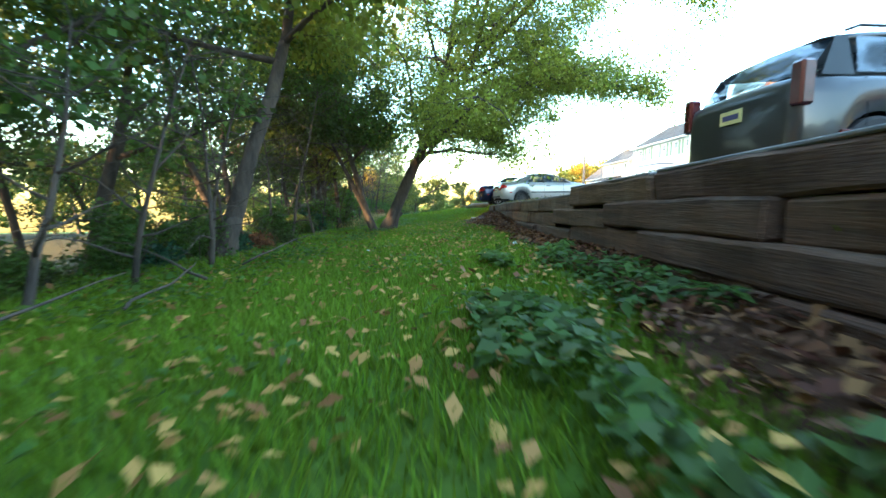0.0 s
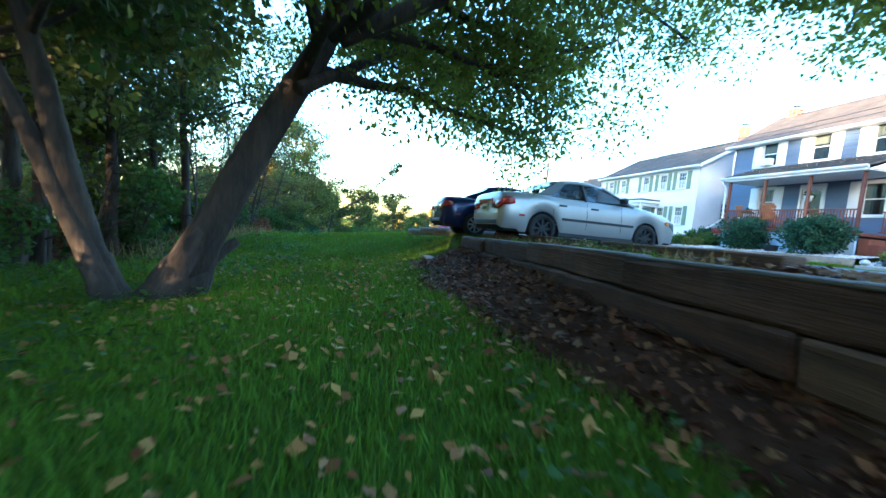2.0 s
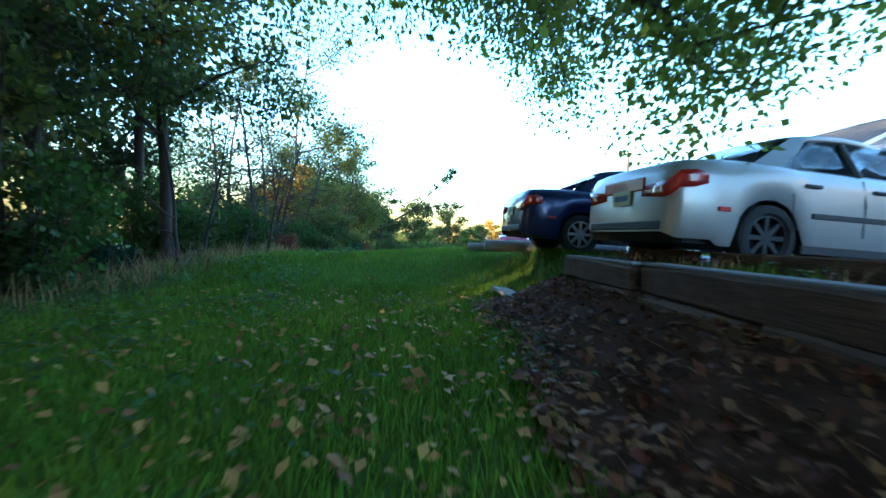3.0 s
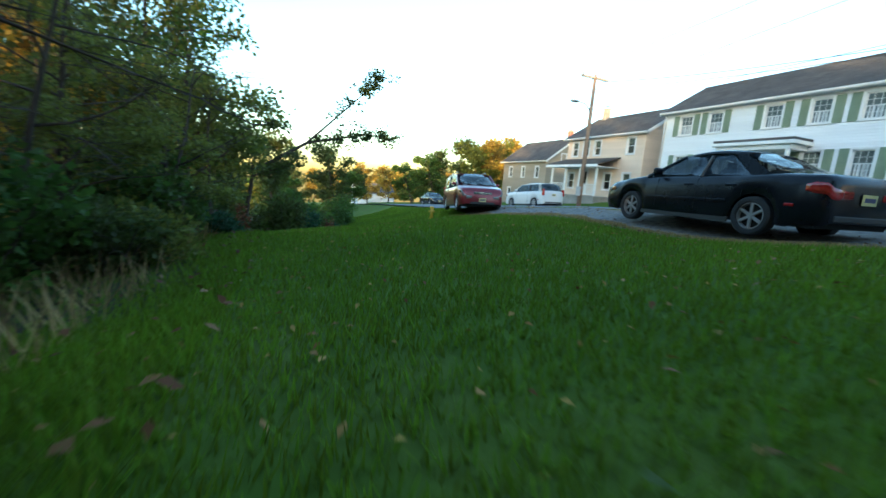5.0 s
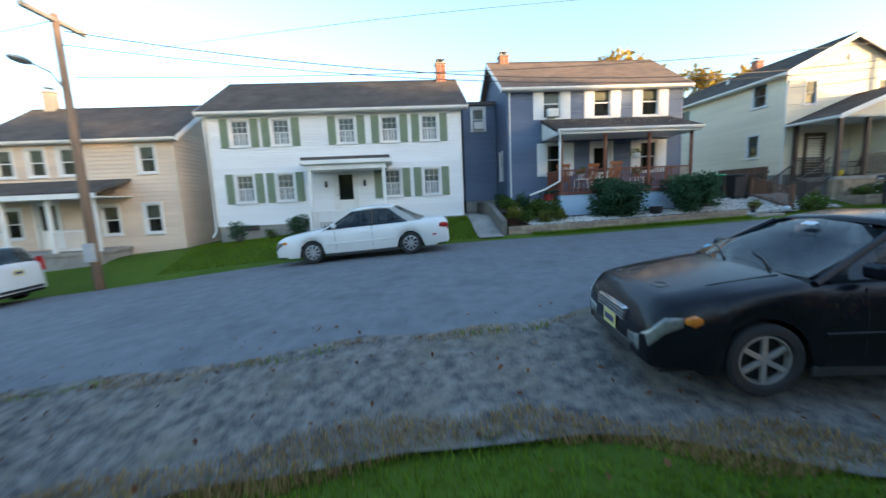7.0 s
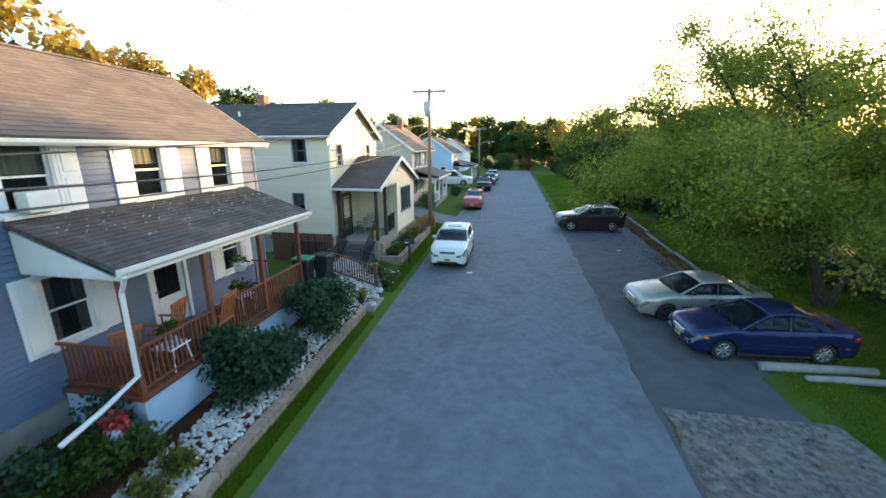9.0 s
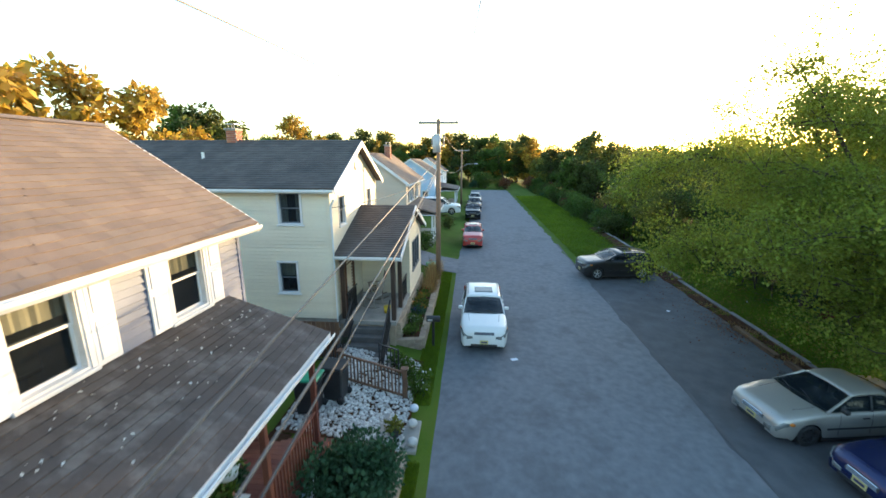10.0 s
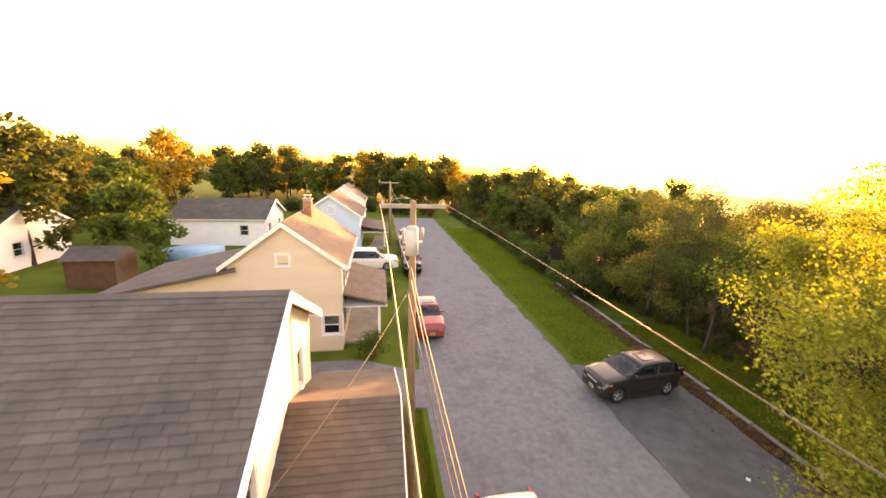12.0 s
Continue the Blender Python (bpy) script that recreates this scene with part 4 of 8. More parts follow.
def gable_house_x(name, label, x0, x1, y0, y1, base, found, eave, ridge, board, front, side_n=(), course=0.125, over=0.3, near=0, pieces=True, side_pieces=True, frame_mat=None, shutter=None,
                  roof_mats=("shingle", "shingle_joined"), grid=None, side_shutter=None):
    """A house whose gable faces the street."""
    h = thing(name, label, "house", ((x0 + x1) / 2, (y0 + y1) / 2, base))
    op = [(w[0] - y0, w[1], w[2], w[3]) for w in front]
    m = wall(h, (x0, y0), (-1, 0), y1 - y0, found, eave, op, board, course, ridge, pieces)
    for w in front:
        window(h, m, w[0] - y0, w[1], w[2], w[3], None, shutter, grid, w[4], True, False, 0.04, frame_mat)
    opn = [(w[0] - x0, w[1], w[2], w[3]) for w in side_n]
    mn = wall(h, (x0, y1), (0, 1), x1 - x0, found, eave, opn, board, course, None, side_pieces)
    for w in side_n:
        window(h, mn, w[0] - x0, w[1], w[2], w[3], None, side_shutter, grid, w[4], True, False, 0.04, frame_mat)
    wall(h, (x1, y0), (0, -1), x1 - x0, found, eave, [], board, course * 2, None, False)
    wall(h, (x1, y1), (1, 0), y1 - y0, found, eave, [], board, course * 2, ridge, False)
    wbox("foundation", (x0 + 0.02, y0 + 0.02, base - 0.9), (x1 - 0.02, y1 - 0.02, found + 0.01), M["concrete"], h)
    for cy, s in ((y0, -1), (y1, 1)):
        wbox("corner_board", (x0 - 0.035, cy - (0.05 if s > 0 else 0.035), found), (x0 + 0.05, cy + (0.035 if s > 0 else 0.05), eave), board, h)
    mid = (y0 + y1) / 2
    run, k = mid - y0 + over, (ridge - eave) / (mid - y0)
    zo, rise = eave - k * over + 0.12, k * (mid - y0 + over)
    sl = math.hypot(run, rise)
    a, b = x0 - over, x1 + over
    roof_plane(h, (b, y1 + over, zo), (-1, 0, 0), (0, -run, rise), b - a, sl, M[roof_mats[0]], M[roof_mats[1]], near)
    roof_plane(h, (a, y0 - over, zo), (1, 0, 0), (0, run, rise), b - a, sl, M[roof_mats[0]], M[roof_mats[1]], 0, 0.3, 0.6)
    gutter(h, (b, y1 + over, zo - 0.15), (a, y1 + over, zo - 0.15))
    wbox("soffit", (a, y1, zo - 0.16), (b, y1 + over, zo - 0.13), M["white_trim"], h)
    for s in (-1, 1):
        bm = bmesh.new()
        prism(bm, ((a - 0.004, mid + s * run, zo - 0.2), (a - 0.004, mid + s * run, zo + 0.01), (a - 0.004, mid, zo + rise + 0.01), (a - 0.004, mid, zo + rise - 0.2)), (-0.03, 0, 0))
        wpart("barge_board", bm, M["white_trim"], h)
    wraw("ridge_cap", [(a, mid - 0.13, zo + rise - 0.03), (a, mid, zo + rise + 0.035), (a, mid + 0.13, zo + rise - 0.03), (b, mid - 0.13, zo + rise - 0.03), (b, mid, zo + rise + 0.035), (b, mid + 0.13, zo + rise - 0.03)],
         [(0, 1, 4, 3), (1, 2, 5, 4)], M[roof_mats[1]], h)
    return h


def post(parent, x, y, z0, z1, w, mat_, name="post"):
    return wbox(name, (x - w / 2, y - w / 2, z0), (x + w / 2, y + w / 2, z1), mat_, parent, 0.008)


def railing(parent, a, b, mat_, height=0.85, gap=0.12, w=0.03, bottom=0.1, rail=0.06):
    """Rails and balusters from a to b, given at floor height."""
    a, b = Vector(a), Vector(b)
    d = b - a
    ln = Vector((d.x, d.y, 0)).length
    for nm, z in (("top_rail", height), ("bottom_rail", bottom)):
        bm = bmesh.new()
        box(bm, (0, -rail / 2, -rail * 0.4), (d.length, rail / 2, rail * 0.45), 0.004, Matrix.Translation(a + UP * z) @ d.to_track_quat("X", "Z").to_matrix().to_4x4())
        wpart(nm, bm, mat_, parent)
    n = int(ln / gap)
    unit = unit_mesh("baluster_%s_%d_%d" % (mat_.name, w * 1000, (height - bottom) * 1000), lambda q: box(q, (-w / 2, -w / 2, 0), (w / 2, w / 2, height - bottom)), mat_)
    inv = parent.matrix_world.inverted()
    for i in range(1, n):
        p = a + d * (i / n)
        piece("baluster", unit, parent, inv @ Matrix.Translation(p + UP * bottom))
# ---- the white house with sage shutters ----
W2, W1 = 4.46, 2.23
white_house = gable_house_y("white_house", "white clapboard house with sage green shutters and small porch", 8.1, 14.5, 9.05, 19.3, 0.2, 0.71, 5.35, 7.15, M["white_board"],
    [(y, W2, 0.72, 1.06, "sheer") for y in (18.08, 16.45, 13.8, 12.03, 10.36)] + [(y, W1, 0.72, 1.14, "sheer") for y in (18.08, 16.45, 12.03, 10.36)],
    course=0.118, near=0, shutter=M["shutter_green"], grid=(3, 2), doors=[(14.0, 0.86, 0.86, 2.0, M["white_trim"])], side_s=[(10.2, 2.6, 0.7, 1.2, "curtain")])
chimney(white_house, 11.2, 9.5, 6.7, 7.95, 0.46)
downspout(white_house, [(7.9, 19.3, 5.2), (8.02, 19.4, 4.9), (8.02, 19.4, 0.55), (7.8, 19.45, 0.3)])
for y in (18.0, 11.0):
    wbox("cellar_vent", (8.07, y - 0.3, 0.5), (8.12, y + 0.3, 0.72), M["interior"], white_house)
wp = thing("porch", "small white entrance porch with railing and flat roof", "porch", (7.4, 13.7, 0.4))
wbox("floor", (6.45, 12.2, 0.44), (8.06, 15.25, 0.54), M["concrete"], wp, 0.01)
wbox("doorstep", (7.55, 13.4, 0.54), (8.06, 14.6, 0.8), M["concrete"], wp, 0.01)
wbox("base", (6.55, 12.3, -0.1), (8.06, 15.15, 0.44), M["concrete"], wp)
wbox("roof", (6.65, 12.05, 3.36), (8.07, 15.4, 3.46), M["shingle_joined"], wp)
wbox("cornice", (6.6, 12.0, 3.18), (8.07, 15.45, 3.34), M["white_trim"], wp, 0.02)
wbox("frieze", (6.75, 12.2, 2.98), (8.07, 15.25, 3.18), M["white_trim"], wp)
for y in (12.3, 15.15):
    post(wp, 6.85, y, 0.54, 2.98, 0.13, M["white_trim"])
for y in (12.3, 13.7, 15.15):
    post(wp, 6.52, y, 0.54, 1.5, 0.1, M["white_trim"])
railing(wp, (6.52, 12.35, 0.54), (6.52, 13.65, 0.54), M["white_trim"], 0.86, 0.115, 0.045, 0.12, 0.09)
railing(wp, (6.52, 13.75, 0.54), (6.52, 15.1, 0.54), M["white_trim"], 0.86, 0.115, 0.045, 0.12, 0.09)
railing(wp, (6.57, 15.15, 0.54), (8.0, 15.15, 0.54), M["white_trim"], 0.86, 0.115, 0.045, 0.12, 0.09)
railing(wp, (7.7, 12.3, 0.54), (7.7, 11.1, 0.0), M["white_trim"], 0.86, 0.115, 0.045, 0.12, 0.09)
for k in range(4):
    wbox("step", (6.6, 12.2 - 0.28 * (k + 1), -0.1), (7.6, 12.2 - 0.28 * k, 0.44 - 0.13 * k), M["concrete"], wp, 0.01)
for y in (13.2, 14.8):
    bm = bmesh.new()
    box(bm, (8.0, y - 0.05, 2.15), (8.08, y + 0.05, 2.4), 0.01)
    ball(bm, (7.97, y, 2.25), 0.05, 8)
    tagged(part("wall_lantern", bm, M["black_metal"]), "small black wall lantern beside the door", "lantern", "lanterns by the white house door")

wp.location.z -= 0.2

# ---- the blue house ----
blue_house = gable_house_y("blue_house", "slate blue clapboard house with white shutters", 8.25, 13.7, -0.95, 6.95, 0.6, 1.05, 5.83, 7.58, M["blue_board"],
    [(5.0, 5.1, 0.8, 1.24, "blind", True), (2.73, 5.1, 0.8, 1.24, "blind"), (0.52, 5.1, 0.8, 1.24, "blind"), (4.85, 2.72, 0.8, 1.35, "curtain"), (0.55, 2.72, 0.8, 1.35, "curtain")],
    course=0.118, near=300, shutter=M["shutter_white"], doors=[(2.75, 1.36, 0.9, 2.0, M["white_trim"])], side_pieces=True,
    side_n=[(9.55, 2.6, 0.6, 1.25, "curtain")], side_s=[(11.0, 5.1, 0.6, 1.05, "curtain", True)], roof_mats=("brown_shingle", "brown_joined"))
chimney(blue_house, 11.0, 6.4, 7.1, 7.95, 0.44)
downspout(blue_house, [(7.9, 6.9, 5.73), (8.18, 6.88, 5.5), (8.18, 6.88, 0.8)])
bm = bmesh.new()
box(bm, (9.6, -1.16, 3.7), (10.05, -0.96, 4.0), 0.02)
wpart("wall_vent", bm, M["white_trim"], blue_house, "white wall air conditioner")
# rear ell
me_ = wall(blue_house, (10.45, 6.99), (-1, 0), 1.6, 1.05, 5.6, [(0.85, 4.95, 0.62, 1.05)], M["blue_board"], 0.118)
window(blue_house, me_, 0.85, 4.95, 0.62, 1.05, None, None, None, "curtain", True, True)
wall(blue_house, (10.45, 8.59), (0, 1), 5.0, 1.05, 5.6, [], M["blue_board"], 0.118, None, False)
wbox("ell_roof", (10.3, 7.0, 5.6), (15.6, 8.75, 5.75), M["shingle_joined"], blue_house)
wbox("ell_wall", (10.7, 7.0, 0.3), (15.4, 8.55, 5.6), M["interior"], blue_house)
wbox("ell_foundation", (10.47, 6.99, 0.0), (15.4, 8.55, 1.05), M["concrete"], blue_house)

blue_house.location.z += 0.22

# its porch
bp = thing("porch", "deep covered porch with red-stained railing and dark roof", "porch", (7.2, 2.4, 0.85))
PF = 1.3
wbox("floor", (6.45, -0.3, PF - 0.1), (8.22, 5.35, PF), M["redwood"], bp, 0.01)
fl_unit = unit_mesh("porch_plank", lambda q: box(q, (0, 0, 0), (1.75, 0.115, 0.016)), M["redwood"])
inv_ = bp.matrix_world.inverted()
for i in range(46):
    piece("plank", fl_unit, bp, inv_ @ Matrix.Translation((6.46, -0.28 + 0.12 * i, PF + 0.001)))
wbox("skirt", (6.51, -0.25, 0.1), (6.61, 5.3, PF - 0.1), M["lightblue_board"], bp, 0.0, "pale blue painted base wall")
wbox("skirt", (6.61, 5.2, 0.1), (8.22, 5.3, PF - 0.1), M["lightblue_board"], bp)
roof_run, roof_rise = 2.02, 0.7
roof_plane(bp, (6.25, -0.47, 3.74), (0, 1, 0), (roof_run, 0, roof_rise), 5.97, math.hypot(roof_run, roof_rise), M["rolled"], M["rolled"], 300, 0.14, 0.33, 0.07)
wbox("porch_ceiling", (6.32, -0.42, 3.54), (8.22, 5.45, 3.58), M["white_trim"], bp)
wbox("fascia", (6.25, -0.44, 3.54), (6.3, 5.47, 3.68), M["white_trim"], bp)
gutter(bp, (6.25, 5.5, 3.62), (6.25, -0.47, 3.62))
downspout(bp, [(6.18, 5.45, 3.62), (6.28, 5.4, 3.45), (6.4, 5.36, 3.3), (6.45, 5.36, 1.75), (6.6, 5.9, 1.45), (6.7, 6.5, 1.25)], None, 0.045)
for yy in (-0.44, 5.47):
    bm = bmesh.new()
    prism(bm, ((6.34, yy, 3.59), (8.2, yy, 3.59), (8.2, yy, 4.28)), (0, -0.04 if yy > 0 else 0.04, 0))
    wpart("gable_end", bm, M["white_trim"], bp)
for y in (-0.2, 1.6, 3.45, 5.25):
    post(bp, 6.55, y, PF, 3.56, 0.1, M["redwood"])
for a, b in ((-0.15, 1.55), (1.65, 3.4), (3.5, 5.2)):
    railing(bp, (6.55, a, PF), (6.55, b, PF), M["redwood"], 0.86, 0.105)
railing(bp, (6.6, 5.25, PF), (8.2, 5.25, PF), M["redwood"], 0.86, 0.105)
railing(bp, (7.6, -0.2, PF), (8.2, -0.2, PF), M["redwood"], 0.86, 0.105)
# steps down at the porch's end towards the path
for k in range(4):
    wbox("step", (6.6, -0.3 - 0.3 * (k + 1), 0.2), (7.55, -0.3 - 0.3 * k, PF - 0.2 * (k + 1)), M["redwood"], bp, 0.01)


bp.location.z += 0.2
PF += 0.2


def rocking_chair(x, y, z, rz, mat_, label, name="rocking_chair"):
    c = thing(name, label, "chair", (x, y, z), rz, "porch rocking chairs")
    bm = bmesh.new()
    for i in range(5):
        box(bm, (-0.25, -0.24 + 0.1 * i, 0.4), (0.25, -0.16 + 0.1 * i, 0.425), 0.004)
    part("seat", bm, mat_, c)
    mt = pose(0, 0.26, 0.42, -14, 0, 0)
    bm = bmesh.new()
    box(bm, (-0.27, -0.018, 0.6), (0.27, 0.018, 0.72), 0.01, mt)
    back = part("backrest", bm, mat_, c)
    bm = bmesh.new()
    box(bm, (-0.27, -0.018, 0.0), (0.27, 0.018, 0.06), 0.005, mt)
    part("lower_rail", bm, mat_, back)
    for i in range(6):
        bm = bmesh.new()
        box(bm, (-0.235 + 0.085 * i, -0.01, 0.05), (-0.185 + 0.085 * i, 0.01, 0.62), 0.003, mt)
        part("slat", bm, mat_, back)
    for s in (-1, 1):
        rd("leg", (0.26 * s, -0.22, 0.06), (0.26 * s, -0.24, 0.62), 0.02, mat_, c)
        rd("leg", (0.26 * s, 0.24, 0.06), (0.26 * s, 0.26, 0.45), 0.02, mat_, c)
        bx("armrest", (0.26 * s - 0.035, -0.3, 0.62), (0.26 * s + 0.035, 0.3, 0.645), mat_, c, 0.006)
        v, f = tube([(0.26 * s, -0.42, 0.1), (0.26 * s, -0.2, 0.045), (0.26 * s, 0.05, 0.03), (0.26 * s, 0.3, 0.06), (0.26 * s, 0.5, 0.13)], [0.02] * 5, 6)
        raw("rocker", v, f, mat_, c)
    return c


M["chair_wood"] = surface("orange_stained_wood", (0.4, 0.14, 0.05), (0.26, 0.085, 0.03), scale=3, fine=40, rough=0.5, bump=0.2)
rocking_chair(7.35, 4.9, PF + 0.02, 75, M["chair_wood"], "orange-brown slatted wooden rocking chair on the porch")
rocking_chair(7.55, 3.7, PF + 0.02, 100, M["chair_wood"], "orange-brown slatted wooden rocking chair on the porch")
rocking_chair(6.8, 3.1, PF + 0.02, 95, M["chair_wood"], "orange-brown wooden rocking chair with folded cloth")


def side_table(x, y, z, mat_):
    t = thing("side_table", "small white side table holding a potted plant", "table", (x, y, z))
    bx("tabletop", (-0.24, -0.24, 0.46), (0.24, 0.24, 0.49), mat_, t, 0.01)
    for sx in (-1, 1):
        for sy in (-1, 1):
            rd("leg", (0.22 * sx, 0.22 * sy, 0.0), (0.17 * sx, 0.17 * sy, 0.46), 0.018, mat_, t)
    return t


def potted_plant(x, y, z, r, h, pot, leaves, label, seed, name="potted_plant", lift=0.0):
    p = thing(name, label, "plant", (x, y, z))
    bm = bmesh.new()
    rod(bm, (0, 0, lift), (0, 0, lift + h), r * 0.7, r, 12)
    bmesh.ops.create_cone(bm, cap_ends=False, segments=12, radius1=r * 1.08, radius2=r * 1.08, depth=h * 0.15, matrix=Matrix.Translation((0, 0, lift + h * 0.95)))
    part("pot", bm, pot, p, "", True)
    leaf_cloud("foliage", [(0, 0, lift + h + r * 0.7, r * 1.3), (r * 0.5, 0, lift + h + r * 0.3, r)], 160, 0.11, leaves, p, seed=seed)
    return p


side_table(6.75, 4.35, PF + 0.02, M["white_trim"])
potted_plant(6.75, 4.35, PF + 0.51, 0.14, 0.2, M["litter"], M["leaf"], "leafy plant in a pale pot on the table", 11)
side_table(7.2, 1.7, PF + 0.02, M["white_trim"])
potted_plant(7.2, 1.7, PF + 0.51, 0.13, 0.16, M["terracotta"], M["leaf"], "bushy green plant on a white stand", 12)
potted_plant(7.5, 1.0, PF + 0.02, 0.16, 0.28, M["bin_black"], M["leaf_bluegreen"], "blue-green leafy plant in a dark tub", 13)
potted_plant(6.65, 5.75, PF - 0.55, 0.16, 0.22, M["litter"], M["flower_red"], "white planter with red flowers", 14)
hb = thing("hanging_basket", "white hanging pot with trailing plant under the porch roof", "planter", (6.95, 1.9, 2.76))
bm = bmesh.new()
rod(bm, (0, 0, 0), (0, 0, 0.22), 0.12, 0.17, 12)
part("pot", bm, M["white_trim"], hb, "", True)
leaf_cloud("foliage", [(0, 0, 0.22, 0.2)], 90, 0.09, M["leaf"], hb, seed=15)
for k in range(3):
    a = k * 2.1
    rd("chain", (0.15 * math.cos(a), 0.15 * math.sin(a), 0.2), (0, 0, 0.78), 0.004, M["grey_metal"], hb, n=5)

# beds and low walls in front of the blue house
def block_wall(name, label, x0, y0, x1, y1, zf, rows, mat_, ln=0.4, h=0.15, w=0.2, top=True):
    """A low garden wall of laid blocks; zf gives its foot along its length."""
    t = thing(name, label, "garden wall", ((x0 + x1) / 2, (y0 + y1) / 2, zf(0.5)), kind="structure")
    unit = unit_mesh("block_" + mat_.name, lambda q: box(q, (-0.5, -0.5, -0.5), (0.5, 0.5, 0.5), 0.035), mat_)
    d = Vector((x1 - x0, y1 - y0, 0))
    n = max(1, int(d.length / ln))
    ang = math.degrees(math.atan2(d.y, d.x))
    inv = t.matrix_world.inverted()
    gg = np.random.default_rng(int(abs(x0 * 31 + y0 * 17)) + 2)
    for r in range(rows):
        off = 0.5 if r % 2 else 0.0
        for i in range(n + (1 if off else 0)):
            f0, f1 = max(0, (i - off) / n), min(1, (i + 1 - off) / n)
            if f1 - f0 < 0.01:
                continue
            f = (f0 + f1) / 2
            piece("block", unit, t, inv @ pose(x0 + d.x * f, y0 + d.y * f, zf(f) + h * (r + 0.5), 0, 0, ang + gg.uniform(-1, 1)), (d.length * (f1 - f0) - 0.008, w + gg.uniform(-0.015, 0.015), h - 0.006))
    return t


block_wall("garden_wall", "low wall of tan stone blocks beside the verge", 5.02, -1.3, 5.05, 7.85, lambda f: road_z(-1.3 + 9.15 * f) - 0.05, 3, M["garden_block"], 0.45, 0.14)
side_wall = thing("garden_wall", "stained grey concrete retaining wall along the side path", "garden wall", (7.4, 8.0, ground_z(7.4, 8.0)), kind="structure")
for i in range(4):
    xa, xb = 5.0 + 1.25 * i, 5.0 + 1.25 * (i + 1) - 0.012
    za, zb = ground_z(xa, 8.0), ground_z(xb, 8.0)
    bm = bmesh.new()
    prism(bm, ((xa, 7.9, za - 0.2), (xb, 7.9, zb - 0.2), (xb, 7.9, zb + 0.5), (xa, 7.9, za + 0.5)), (0, 0.2, 0))
    bmesh.ops.recalc_face_normals(bm, faces=bm.faces[:])
    wpart("wall_section", bm, M["old_concrete"], side_wall)
sheet("path", [4.56 + 0.45 * i for i in range(14)], [8.1, 8.4, 8.7, 8.98], lambda x, y: ground_z(x, 8.5) + 0.02, M["concrete"], "pale concrete path between two houses")


def pebble_bed(name, label, x0, x1, y0, y1, z, count, size, mat_, seed):
    gg = np.random.default_rng(seed)
    v, f = [], []
    for k in range(count):
        x, y = gg.uniform(x0, x1), gg.uniform(y0, y1)
        s = size * gg.uniform(0.5, 1.3)
        zz = z(x, y)
        b0 = len(v)
        rot = gg.uniform(0, 6.28)
        for i in range(6):
            a = rot + i * 1.047
            v.append((x + math.cos(a) * s * gg.uniform(0.75, 1.1), y + math.sin(a) * s * gg.uniform(0.6, 0.9), zz))
        for i in range(6):
            a = rot + i * 1.047
            v.append((x + math.cos(a) * s * 0.55, y + math.sin(a) * s * 0.45, zz + s * 0.55))
        f += [(b0 + i, b0 + (i + 1) % 6, b0 + 6 + (i + 1) % 6, b0 + 6 + i) for i in range(6)] + [tuple(b0 + 6 + i for i in range(6))]
    return tagged(raw(name, v, f, mat_), label, "stones", kind="stuff")


sheet("bed_soil", [5.1, 5.6, 6.2, 6.6, 7.3, 8.2], [-1.3 + 0.5 * i for i in range(19)], lambda x, y: road_z(y) + 0.36 + 0.12 * (x - 5.1), M["dirt"], "dark soil in the raised bed")
pebble_bed("pebble_bed", "white and grey decorative stones in the raised bed", 5.15, 6.15, -1.25, 7.0, lambda x, y: road_z(y) + 0.37 + 0.12 * (x - 5.1), 2300, 0.055, M["white_stone"], 21)
sheet("yard_soil", [5.06 + 0.39 * i for i in range(9)], [-5.7 + 0.4 * i for i in range(12)], lambda x, y: ground_z(x, y) + 0.012, M["dirt"], "dark soil under the stones of the side yard")
pebble_bed("pebble_bed", "white and grey decorative stones in the side yard", 5.15, 8.1, -5.6, -1.4, lambda x, y: ground_z(x, y) + 0.02, 3600, 0.055, M["white_stone"], 22)


def shrub(x, y, z, r, h, leaves, count, label, seed, size=0.1, name="shrub", flowers=None):
    s = thing(name, label, "shrub", (x, y, z))
    gg = np.random.default_rng(seed)
    bm = bmesh.new()
    for k in range(7):
        a = gg.uniform(0, 6.28)
        rod(bm, (0.05 * math.cos(a), 0.05 * math.sin(a), 0), (r * 0.6 * math.cos(a), r * 0.6 * math.sin(a), h * gg.uniform(0.5, 0.85)), 0.02, 0.006, 5)
    part("stem", bm, M["bark"], s)
    cs = []
    for k in range(26):
        a, q = gg.uniform(0, 6.28), gg.random() ** 0.6
        zz = gg.uniform(0.18, 0.85)
        rr = r * math.sqrt(max(0.05, 1 - (zz - 0.45) ** 2 * 3))
        cs.append((rr * 0.72 * q * math.cos(a), rr * 0.72 * q * math.sin(a), h * zz, r * gg.uniform(0.28, 0.42)))
    leaf_cloud("foliage", cs, count, size, leaves, s, droop=-0.1, seed=seed)
    if flowers:
        leaf_cloud("blossom", [(c[0] * 1.1, c[1] * 1.1, c[2] * 1.08, c[3]) for c in cs], count // 14, size * 0.8, flowers, s, aspect=0.9, seed=seed + 1)
    return s


